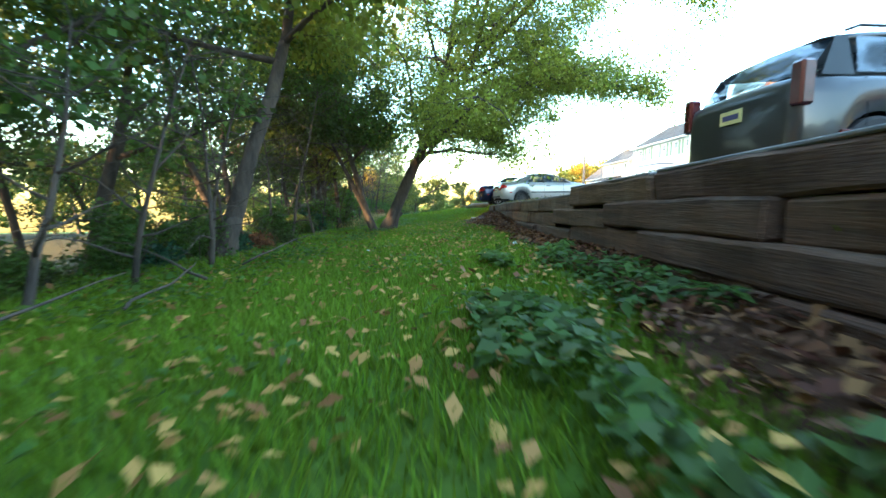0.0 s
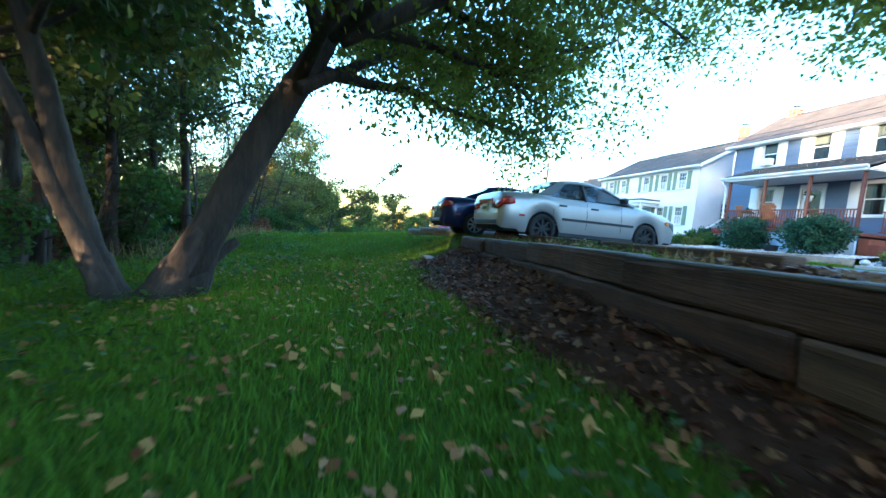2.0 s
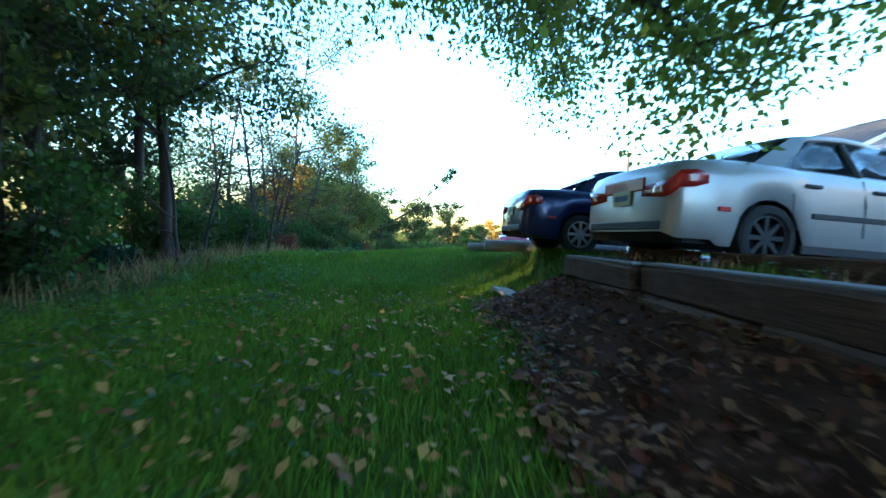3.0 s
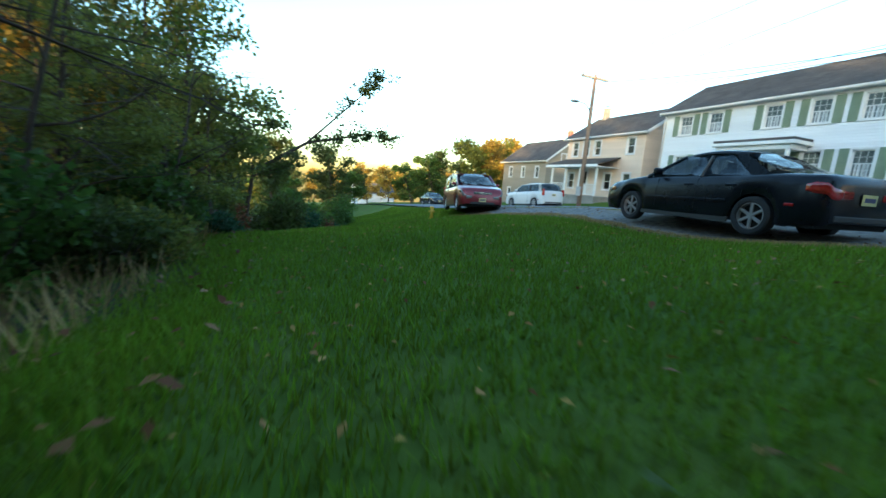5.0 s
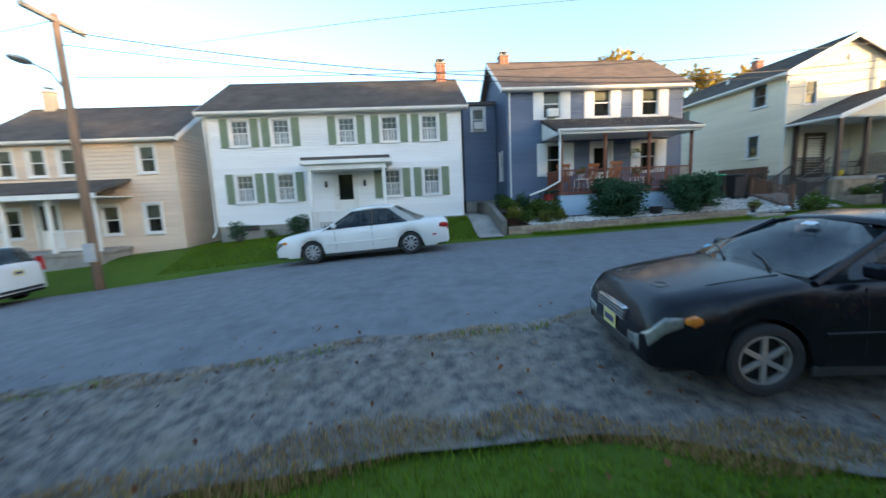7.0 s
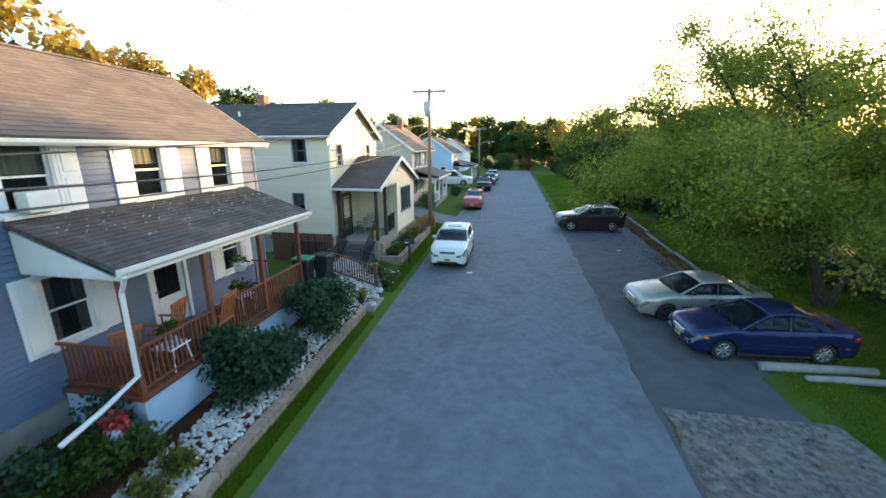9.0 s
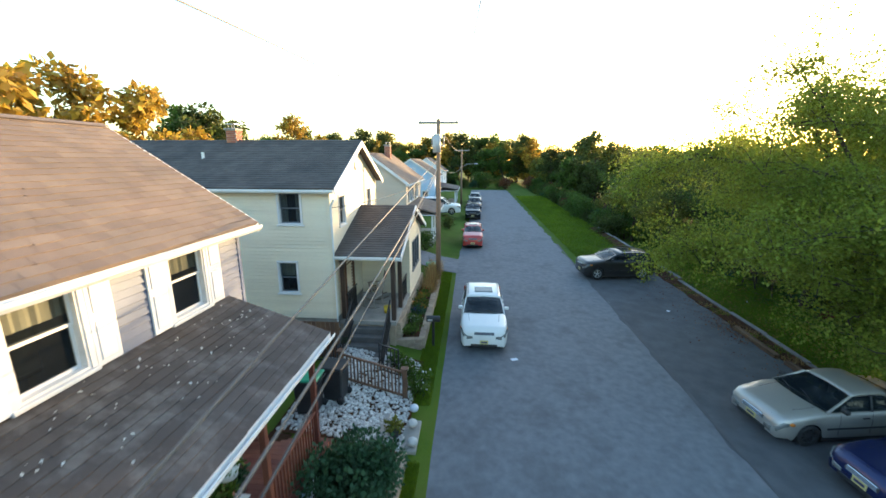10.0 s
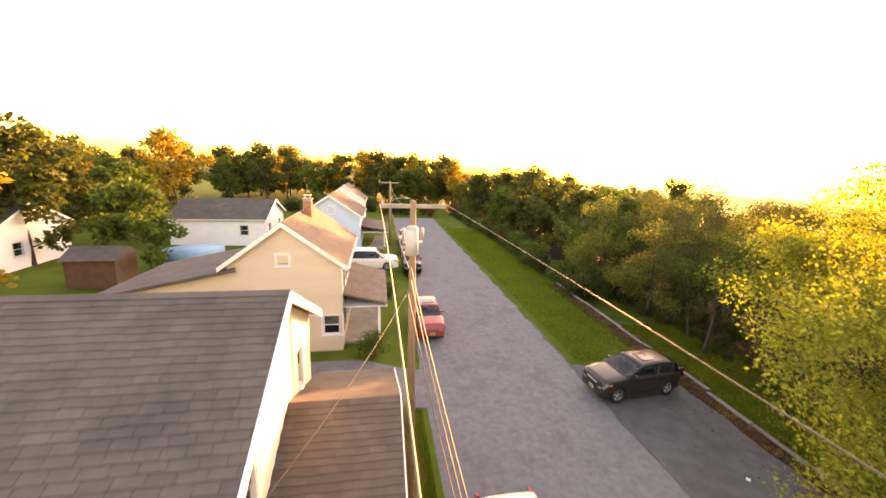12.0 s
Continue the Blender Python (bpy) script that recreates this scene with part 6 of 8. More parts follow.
# ---- houses down the street ----
cream = gable_house_y("cream_house", "cream clapboard house with white front porch", 8.3, 14, 20.83, 28.05, -0.7, -0.35, 4.5, 6.2, M["cream_board"],
    [(y, 3.6, 0.64, 1.1, "blind") for y in (27.25, 26.05, 24.9, 21.9)] + [(y, 1.2, 0.66, 1.2, "blind") for y in (27.35, 23.6, 21.95)],
    course=0.165, doors=[(26.0, 0.15, 0.85, 1.95, M["white_trim"])])
chimney(cream, 11.1, 27.4, 5.7, 7.0, 0.42, M["concrete"])
front_porch("porch", "white front porch with solid panels and hipped roof", 6.6, 8.27, 22.9, 27.8, 0.1, 2.3, M["white_trim"], "shingle_joined", -0.7)
tan_h = gable_house_y("tan_house", "tan weathered clapboard house with brick chimney", 11.2, 17.2, 34.6, 42.6, -1.8, -1.4, 3.3, 5.5, M["tan_board"],
    [(y, 2.05, 0.62, 1.15, "blind") for y in (41.1, 38.6, 36.1)] + [(y, -0.25, 0.62, 1.15, "blind") for y in (41.1, 36.1)], pieces=False, course=0.16, side_s=[(13.2, 3.6, 0.6, 0.8, "blind")])
chimney(tan_h, 14.2, 35.2, 5.1, 6.4, 0.45)
gable_house_x("far_house", "pale far house in evening light down the hill", 4, 13, 98, 108, -7.4, -6.9, -3.6, -1.4, M["white_board"], [], [], pieces=False, side_pieces=False)
# ---- cars ----
def lathe(bm, prof, n=20, axis="X"):
    """Turns a profile of (along the axle, radius) round the axle."""
    rings = []
    for k in range(n):
        a = 2 * math.pi * k / n
        rings.append([bm.verts.new((x, r * math.cos(a), r * math.sin(a))) for x, r in prof])
    for k in range(n):
        q, w = rings[k], rings[(k + 1) % n]
        for i in range(len(prof) - 1):
            bm.faces.new((q[i], q[i + 1], w[i + 1], w[i]))


def tyre_mesh(r, width):
    def build(bm):
        h = width / 2
        lathe(bm, [(-h * 0.7, r * 0.66), (-h, r * 0.74), (-h, r * 0.9), (-h * 0.8, r * 0.985), (0, r), (h * 0.8, r * 0.985), (h, r * 0.9), (h, r * 0.74), (h * 0.7, r * 0.66)], 24)
    return unit_mesh("tyre_%d" % (r * 1000), build, M["tyre"])


def rim_mesh(r, width, spokes, mat_):
    def build(bm):
        h = width / 2
        lathe(bm, [(h * 0.75, r * 0.68), (h * 0.8, r * 0.63), (h * 0.2, r * 0.6)], 24)
        for k in range(spokes):
            a = 360 * k / spokes
            m = Matrix.Rotation(radians(a), 4, "X")
            box(bm, (h * 0.35, -r * 0.075, r * 0.1), (h * 0.7, r * 0.075, r * 0.63), 0.006, m)
        lathe(bm, [(h * 0.72, 0.001), (h * 0.72, r * 0.12), (h * 0.4, r * 0.16)], 12)
    return unit_mesh("rim_%d_%d_%s" % (r * 1000, spokes, mat_.name), build, mat_)


def rim_dark_mesh(r, width):
    return unit_mesh("hub_%d" % (r * 1000), lambda bm: lathe(bm, [(width * 0.05, 0.001), (width * 0.05, r * 0.66)], 20), M["well"])


def car(name, label, x, y, heading, col, L=4.5, W=1.72, H=1.43, wb=2.6, r=0.31, kind="sedan", rim="rim", spokes=6, group="", zoff=0.0, trim_mat=None, roof_rails=False, tail="redlens", band=False, tags=False):
    """A parked car: shell with wheel arches, glazed cabin, seats, wheels, lamps. Its front is +y in its own space."""
    g_ = (road_z(y + 0.5) - road_z(y - 0.5))
    z = road_z(y) - cross_fall(x, y) + zoff + 0.04
    t = thing(name, label, "car", (x, y, z), 0.0, group)
    n_ = Vector((0, -g_, 1)).normalized()
    a_ = radians(heading)
    fwd = Vector((-math.sin(a_), math.cos(a_), 0))
    fwd = (fwd - n_ * fwd.dot(n_)).normalized()
    rgt = fwd.cross(n_)
    t.matrix_world = Matrix(((rgt.x, fwd.x, n_.x, x), (rgt.y, fwd.y, n_.y, y), (rgt.z, fwd.z, n_.z, z), (0, 0, 0, 1)))
    hl, hw = L / 2, W / 2
    yf = wb / 2 + (0.02 if kind != "van" else 0.1)
    yr = yf - wb
    sill, ra = 0.2, r + 0.04
    if kind == "sedan":
        belt, hood, cowl, trunk = 0.94, 0.74, hl - 0.285 * L, 0.98
        wt, rt, rb = cowl - 0.165 * L, -hl + 0.3 * L, -hl + 0.135 * L
    elif kind == "suv":
        belt, hood, cowl, trunk = 1.08, 0.95, hl - 1.15, 1.08
        wt, rt, rb = cowl - 0.72, -hl + 0.42, -hl + 0.1
    else:
        belt, hood, cowl, trunk = 1.08, 0.88, hl - 1.0, 1.08
        wt, rt, rb = cowl - 1.0, -hl + 0.32, -hl + 0.08
    nose = hood - 0.14

    def deck(v):
        if v > cowl:
            f = (v - cowl) / (hl - cowl)
            return belt + 0.02 - (belt - hood) * f ** 1.3 - (hood - nose) * max(0, f - 0.86) / 0.14
        if v < rb:
            f = (rb - v) / (hl + rb) if hl + rb > 0.05 else 1.0
            return trunk - 0.03 * f - 0.07 * max(0, f - 0.8) / 0.2
        return belt + (trunk - belt) * max(0.0, min(1.0, (cowl - v) / (cowl - rb)))

    def half(v):
        f = abs(v) / hl
        return hw * (1 - 0.03 * f ** 2 - 0.13 * max(0.0, f - 0.8) / 0.2 * max(0.0, f - 0.8) / 0.2 - 0.1 * (max(0.0, f - 0.97) / 0.03) ** 2)

    ys = sorted({round(-hl + 0.02 + (L - 0.04) * i / 66, 3) for i in range(67)} | {-hl, hl, -hl + 0.05, hl - 0.05})
    bm = bmesh.new()
    rings = []
    for v in ys:
        w, zt, zb = half(v), deck(v), sill + (0.05 if abs(v) > hl - 0.4 else 0)
        for yw in (yf, yr):
            if abs(v - yw) < ra:
                zb = max(zb, r + math.sqrt(ra * ra - (v - yw) ** 2))
        end = max(0.0, (abs(v) - hl + 0.06) / 0.06)
        zt -= 0.06 * end
        zb += 0.05 * end
        zb = min(zb, zt - 0.06)
        hgt = zt - zb
        sec = [(w * 0.95, zb), (w * 0.985, zb + min(0.08, hgt * 0.2)), (w, zb + hgt * 0.45), (w * 0.985, zb + hgt * 0.75), (w * 0.95, zt - min(0.06, hgt * 0.12)), (w * 0.88, zt - 0.012), (w * 0.6, zt + 0.012), (0, zt + 0.022)]
        full = [(sx, sz) for sx, sz in sec] + [(-sx, sz) for sx, sz in reversed(sec[:-1])]
        rings.append([bm.verts.new((sx, v, sz)) for sx, sz in full])
    for q, w in zip(rings, rings[1:]):
        for i in range(len(q) - 1):
            bm.faces.new((q[i], q[i + 1], w[i + 1], w[i]))
    bm.faces.new(list(reversed(rings[0])))
    bm.faces.new(rings[-1])
    body = part("body", bm, col, t, "", True)
    bx("underbody", (-hw * 0.86, -hl + 0.12, sill + 0.01), (hw * 0.86, hl - 0.12, 0.4), M["well"], t)
    bx("cabin_floor", (-hw * 0.84, rb + 0.12, belt - 0.05), (hw * 0.84, cowl - 0.1, belt + 0.035), M["plastic"], t)
    # roof and pillars
    wbs, wr = hw * 0.9, hw * (0.72 if kind == "sedan" else 0.8)
    bm = bmesh.new()
    rings = []
    for i in range(9):
        v = rt + (wt - rt) * i / 8
        e = abs(2 * i / 8 - 1) ** 2.2
        zz = H + 0.01 - 0.06 * e
        rings.append([bm.verts.new(c) for c in ((wr, v, zz - 0.09), (wr * 0.97, v, zz - 0.035), (wr * 0.8, v, zz - 0.008), (0, v, zz + 0.012), (-wr * 0.8, v, zz - 0.008), (-wr * 0.97, v, zz - 0.035), (-wr, v, zz - 0.09))])
    for q, w in zip(rings, rings[1:]):
        for i in range(6):
            bm.faces.new((q[i], q[i + 1], w[i + 1], w[i]))
    bmesh.ops.recalc_face_normals(bm, faces=bm.faces[:])
    if sum(f.normal.z for f in bm.faces) < 0:
        bmesh.ops.reverse_faces(bm, faces=bm.faces[:])
    bmesh.ops.solidify(bm, geom=bm.faces[:], thickness=0.025)
    bmesh.ops.recalc_face_normals(bm, faces=bm.faces[:])
    part("roof", bm, col, t, "", True)
    bp1, bp2 = wt - (wt - rt) * 0.46, wt - (wt - rt) * 0.5
    zt_ = H - 0.12
    cb = rb + 0.1
    for s in (-1, 1):
        for nm, pts, rad in (("pillar", [(wbs * s, cowl, belt - 0.02), (wr * 0.985 * s, wt, zt_ + 0.03)], 0.033), ("pillar", [(wbs * 1.0 * s, bp1, belt - 0.02), (wr * 1.0 * s, bp2, zt_ + 0.02)], 0.036)):
            v_, f_ = tube(pts, [rad, rad * 0.85], 6)
            raw(nm, v_, f_, col if pts[0][1] == cowl else M["plastic"], t)
        # rear quarter
        bm = bmesh.new()
        wide = 0.3 if kind == "sedan" else 0.22
        q = [bm.verts.new(c) for c in ((wbs * s, cb, belt - 0.02), (wbs * s, cb + wide + 0.12, belt - 0.02), (wr * s, rt + wide * 0.5, zt_ + 0.03), (wr * s, rt - 0.02, zt_ + 0.03))]
        bm.faces.new(q if s > 0 else list(reversed(q)))
        bmesh.ops.solidify(bm, geom=bm.faces[:], thickness=0.03)
        part("quarter_panel", bm, col, t)

    def glass(nm, pts, bulge=0.0, low=(0, 0, 0), high=(0, 0, 0)):
        bm_ = bmesh.new()
        a, b, c, d = [Vector(p) for p in pts]
        nn = (b - a).cross(d - a).normalized()
        grid_ = [[None] * 5 for _ in range(4)]
        for i in range(4):
            for j in range(5):
                p = (a.lerp(b, j / 4)).lerp(d.lerp(c, j / 4), i / 3) + (nn * bulge * math.sin(math.pi * i / 3) + Vector(low).lerp(Vector(high), i / 3)) * (1 - (j / 2 - 1) ** 2)
                grid_[i][j] = bm_.verts.new(p)
        for i in range(3):
            for j in range(4):
                bm_.faces.new((grid_[i][j], grid_[i][j + 1], grid_[i + 1][j + 1], grid_[i + 1][j]))
        bmesh.ops.solidify(bm_, geom=bm_.faces[:], thickness=0.006)
        return part(nm, bm_, M["carglass"], t, "", True)

    glass("windshield", ((-wbs * 0.97, cowl + 0.03, belt + 0.03), (wbs * 0.97, cowl + 0.03, belt + 0.03), (wr * 0.98, wt + 0.012, H - 0.115), (-wr * 0.98, wt + 0.012, H - 0.115)), 0.025, (0, 0.1, 0.0), (0, 0.03, 0.07))
    glass("rear_window", ((wbs * 0.9, rb + 0.06, trunk + 0.03), (-wbs * 0.9, rb + 0.06, trunk + 0.03), (-wr * 0.95, rt - 0.012, H - 0.115), (wr * 0.95, rt - 0.012, H - 0.115)), 0.025, (0, -0.07, 0.0), (0, -0.02, 0.065))
    for s in (-1, 1):
        for nm, q in (("front_side_window", ((cowl - 0.02, belt + 0.005), (bp1 + 0.02, belt + 0.005), (bp2 + 0.02, zt_ + 0.02), (wt - 0.01, zt_ + 0.02))),
                      ("rear_side_window", ((bp1 - 0.04, belt + 0.005), (cb + 0.36, belt + 0.005), (rt + 0.2, zt_ + 0.02), (bp2 - 0.03, zt_ + 0.02)))):
            pts = [(s * ((wbs + 0.004) if k < 2 else (wr + 0.004)), v, zz) for k, (v, zz) in enumerate(q)]
            if s < 0:
                pts = [pts[1], pts[0], pts[3], pts[2]]
            glass(nm, pts)
    # seats, wheel, mirrors
    for sx in (-0.36, 0.36):
        for sy, hh in ((0.15, 0.0), (-0.75, -0.03)):
            bm = bmesh.new()
            box(bm, (sx - 0.22, sy - 0.12, belt - 0.1), (sx + 0.22, sy + 0.0, belt + 0.2 + hh), 0.04)
            box(bm, (sx - 0.12, sy - 0.1, belt + 0.2 + hh), (sx + 0.12, sy - 0.02, belt + 0.34 + hh), 0.03)
            part("seat", bm, M["seat_cloth"], t)
    for s in (-1, 1):
        bm = bmesh.new()
        box(bm, (s * (hw + 0.02) - 0.09, cowl - 0.42, belt + 0.03), (s * (hw + 0.02) + 0.09, cowl - 0.3, belt + 0.15), 0.03)
        part("mirror", bm, trim_mat or col, t)
        for v in (bp1 + 0.18, rb + 0.72 if kind == "sedan" else rb + 0.95):
            bx("door_handle", (s * (hw - 0.01) - 0.015, v - 0.09, belt - 0.17), (s * (hw - 0.01) + 0.015, v + 0.09, belt - 0.135), trim_mat or col, t, 0.008)
        for v in (cowl - 0.35, bp1, cb + 0.42):
            v_, f_ = tube([(s * (half(v) * 0.998), v, sill + 0.16), (s * (half(v) * 1.001), v, sill + 0.16 + (belt - sill) * 0.4), (s * half(v) * 0.955, v, belt - 0.05)], [0.005] * 3, 4)
            raw("door_gap", v_, f_, M["well"], t)
        bx("side_moulding", (s * hw - 0.012, yr + ra + 0.05, 0.5), (s * hw + 0.012, yf - ra - 0.05, 0.55), trim_mat or col, t, 0.005)
        bx("sill_trim", (s * hw * 0.955 - 0.015, yr + ra, sill - 0.02), (s * hw * 0.955 + 0.015, yf - ra, sill + 0.06), M["plastic"], t, 0.005)
    # wheels
    for yw in (yf, yr):
        for s in (-1, 1):
            wh = new("wheel", rim_dark_mesh(r, 0.2))
            wh.parent = t
            wh.matrix_basis = Matrix.Translation((s * (hw - 0.13), yw, r)) @ (Matrix.Identity(4) if s > 0 else Matrix.Rotation(math.pi, 4, "Z"))
            piece("tyre", tyre_mesh(r, 0.2), wh, Matrix.Identity(4))
            piece("rim", rim_mesh(r, 0.2, spokes, M[rim]), wh, Matrix.Identity(4))
    def lens(nm, line, s_, top, tall, mat_):
        """A lamp lens wrapped round a corner of the body."""
        bm_ = bmesh.new()
        cols = []
        for q, (u, v) in enumerate(line):
            e = max(0.0, (abs(v) - hl + 0.06) / 0.06)
            zt = min(top, deck(v) - 0.055 - 0.06 * min(1.0, e))
            shrink = 0.03 if q in (0, len(line) - 1) else 0.0
            cols.append([bm_.verts.new((s_ * u, v, zt - shrink - (tall - 2 * shrink) * k / 3)) for k in range(4)])
        for p_, q_ in zip(cols, cols[1:]):
            for k in range(3):
                f_ = (p_[k], p_[k + 1], q_[k + 1], q_[k])
                bm_.faces.new(f_)
        bmesh.ops.recalc_face_normals(bm_, faces=bm_.faces[:])
        bmesh.ops.solidify(bm_, geom=bm_.faces[:], thickness=0.02)
        return part(nm, bm_, mat_, t, "", True)

    # front
    fw_ = half(hl - 0.12)
    for s in (-1, 1):
        zz = deck(hl - 0.2) - 0.1
        lens("headlight", [(0.47 * hw, hl + 0.006), (0.7 * hw, hl + 0.006), (half(hl - 0.04) + 0.006, hl - 0.04), (half(hl - 0.13) + 0.006, hl - 0.13), (half(hl - 0.26) + 0.006, hl - 0.26)], s, zz + 0.03, 0.14, M["headlamp"])
        lens("indicator", [(half(hl - 0.27) + 0.006, hl - 0.27), (half(hl - 0.34) + 0.006, hl - 0.34), (half(hl - 0.4) + 0.006, hl - 0.4)], s, zz + 0.02, 0.1, M["amber"])
        v_, f_ = tube([(s * hw * 0.66, cowl + 0.12, deck(cowl + 0.12) + 0.012), (s * hw * 0.62, (cowl + hl) / 2, deck((cowl + hl) / 2) + 0.012), (s * hw * 0.5, hl - 0.12, deck(hl - 0.12) + 0.014)], [0.005] * 3, 4)
        raw("hood_gap", v_, f_, M["well"], t)
        bx("side_marker", (s * half(-hl + 0.42) - 0.012, -hl + 0.36, 0.5), (s * half(-hl + 0.42) + 0.012, -hl + 0.48, 0.54), M[tail], t, 0.005)
        zt2 = deck(-hl + 0.15) - 0.16
        rw_ = half(-hl + 0.12)
        if kind == "sedan":
            lens("tail_light", [(0.36 * hw, -hl - 0.008), (0.72 * hw, -hl - 0.008), (0.805 * hw, -hl + 0.008), (0.88 * hw, -hl + 0.045), (half(-hl + 0.16) + 0.007, -hl + 0.16), (half(-hl + 0.26) + 0.005, -hl + 0.26)], s, zt2 + 0.05, 0.15, M[tail])
        else:
            bm = bmesh.new()
            box(bm, (s * rw_ * 0.93 - 0.07, -hl - 0.01, belt - 0.3), (s * rw_ * 0.93 + 0.07, -hl + 0.14, belt + 0.12), 0.025)
            part("tail_light", bm, M[tail], t)
    zg = deck(hl - 0.08) - 0.11
    bm = bmesh.new()
    box(bm, (-fw_ * 0.45, hl - 0.06, zg - 0.07), (fw_ * 0.45, hl + 0.012, zg + 0.035), 0.015)
    gr = part("grille", bm, M["plastic"], t)
    bm = bmesh.new()
    for i in range(3):
        box(bm, (-fw_ * 0.42, hl + 0.008, zg - 0.055 + 0.033 * i), (fw_ * 0.42, hl + 0.02, zg - 0.042 + 0.033 * i), 0.003)
    part("grille_bar", bm, M["chrome"], gr)
    if kind == "sedan":
        bx("grille_trim", (-fw_ * 0.4, hl - 0.05, zg + 0.03), (fw_ * 0.4, hl + 0.016, zg + 0.062), M["chrome"], gr, 0.012)
    bx("bumper_intake", (-fw_ * 0.6, hl - 0.05, sill + 0.08), (fw_ * 0.6, hl + 0.008, sill + 0.18), M["plastic"], t, 0.012)
    for nm, v, zz in (("number_plate", hl + 0.012, sill + 0.26), ("number_plate", -hl - 0.018, belt - 0.3 if kind == "sedan" else belt - 0.25)):
        pl = bx(nm, (-0.15, v - 0.006, zz - 0.075), (0.15, v + 0.006, zz + 0.075), M["plate"], t, 0.004)
        bx("plate_bar", (-0.11, v - 0.0085, zz - 0.03), (0.11, v + 0.0085, zz + 0.03), M["dark_bar"], pl)
    bx("rear_bumper_trim", (-hw * 0.7, -hl - 0.012, sill + 0.12), (hw * 0.7, -hl + 0.05, sill + 0.2), M["plastic"], t, 0.01)
    for s in (-0.45, 0.15):
        v_, f_ = tube([(s, cowl + 0.09, belt + 0.05), (s + 0.25, cowl - 0.03, belt + 0.1), (s + 0.5, cowl - 0.1, belt + 0.14)], [0.01, 0.009, 0.007], 5)
        raw("wiper", v_, f_, M["plastic"], t)
    if band:
        bx("tail_band", (-0.4 * hw, -hl - 0.016, zt2 - 0.1), (0.4 * hw, -hl + 0.02, zt2 + 0.03), M[tail], t, 0.01)
    if tags:
        gl = lambda f, side: (side, cowl + 0.045 + (wt - cowl) * f, belt + 0.045 + (H - 0.15 - belt) * f)
        for (f0, sx, w_, h_, mt_) in ((0.86, -0.02, 0.07, 0.03, "litter"), (0.14, 0.62 * hw, 0.035, 0.03, "pool_blue")):
            bm = bmesh.new()
            box(bm, (-w_, -h_, 0), (w_, h_, 0.004), 0.0, Matrix.Translation(gl(f0, sx)) @ Matrix.Translation((0, 0.1 * (1 - f0), 0.03 + 0.05 * f0)) @ Matrix.Rotation(math.atan2(H - belt - 0.15, wt - cowl), 4, "X"))
            part("windshield_sticker", bm, M[mt_], t)
        for cx, cy, rx_, ry_, tilt in ((0.42 * hw, hl - 0.42, 0.05, 0.14, 0.5), (0.56 * hw, hl - 0.36, 0.035, 0.11, -0.2), (-0.3 * hw, hl - 0.34, 0.1, 0.05, 0.3)):
            ring = []
            for k in range(15):
                a2 = 0.4 + 5.4 * k / 14
                u2, v2 = rx_ * math.cos(a2), ry_ * math.sin(a2)
                px_, py_ = cx + u2 * math.cos(tilt) - v2 * math.sin(tilt), cy + u2 * math.sin(tilt) + v2 * math.cos(tilt)
                ring.append((px_, py_, deck(py_) + 0.022 - 0.01 * (px_ / hw) ** 2))
            v_, f_ = tube(ring, [0.004 + 0.003 * math.sin(k * 1.7) for k in range(15)], 4)
            raw("paint_scuff", v_, f_, M["stone_bit"], t, "pale scuff mark on the hood")
    if kind == "suv":
        bx("sunroof", (-wr * 0.55, wt - 0.95, H - 0.02), (wr * 0.5, wt - 0.38, H + 0.03), M["carglass"], t, 0.02)
    if roof_rails:
        for s in (-1, 1):
            v_, f_ = tube([(s * wr * 0.86, wt - 0.25, H + 0.0), (s * wr * 0.86, wt - 0.4, H + 0.05), (s * wr * 0.86, rt + 0.35, H + 0.05), (s * wr * 0.86, rt + 0.2, H)], [0.017] * 4, 6)
            raw("roof_rail", v_, f_, M["grey_metal"] if roof_rails != "dark" else M["black_metal"], t)
    return t


black_paint = paint("black_car_paint", (0.004, 0.005, 0.009), 0.0, 0.24, 0.1, 0.2)
white_paint = paint("white_car_paint", (0.72, 0.72, 0.7), 0.0, 0.35)
silver_paint = paint("silver_beige_car_paint", (0.42, 0.4, 0.37), 0.55, 0.35)
blue_paint = paint("dark_blue_car_paint", (0.012, 0.02, 0.09), 0.4, 0.25)
dark_paint = paint("dark_bronze_car_paint", (0.035, 0.033, 0.032), 0.5, 0.28)
red_paint = paint("dark_red_car_paint", (0.17, 0.012, 0.02), 0.3, 0.28)
bright_red = paint("red_car_paint", (0.4, 0.035, 0.03), 0.0, 0.35)
navy_paint = paint("navy_black_car_paint", (0.01, 0.012, 0.02), 0.4, 0.22)

car("sedan", "black four-door sedan parked on the gravel, dusty wheels", -5.3, 7.12, -7.5, black_paint, 4.5, 1.72, 1.4, 2.62, 0.31, rim="rim_dull", spokes=6, tags=True)
car("minivan", "dark red minivan parked on the gravel shoulder", -4.8, 18.85, 166, red_paint, 5.1, 1.95, 1.74, 3.05, 0.34, "van", spokes=7, roof_rails=True)
car("sedan", "white four-door sedan parked by the white house", 3.5, 12.72, -3.5, white_paint, 5.1, 1.84, 1.49, 2.86, 0.32, spokes=9)
car("suv", "white compact suv parked by the yellow house", 2.97, -8.55, 0, white_paint, 4.0, 1.76, 1.54, 2.5, 0.34, "suv", spokes=6, roof_rails=True)
car("suv", "dark bronze suv parked across the strip", -4.95, -16.3, -83.6, dark_paint, 4.15, 1.72, 1.54, 2.6, 0.34, "suv", spokes=5, roof_rails="dark", tail="smoked_lens")
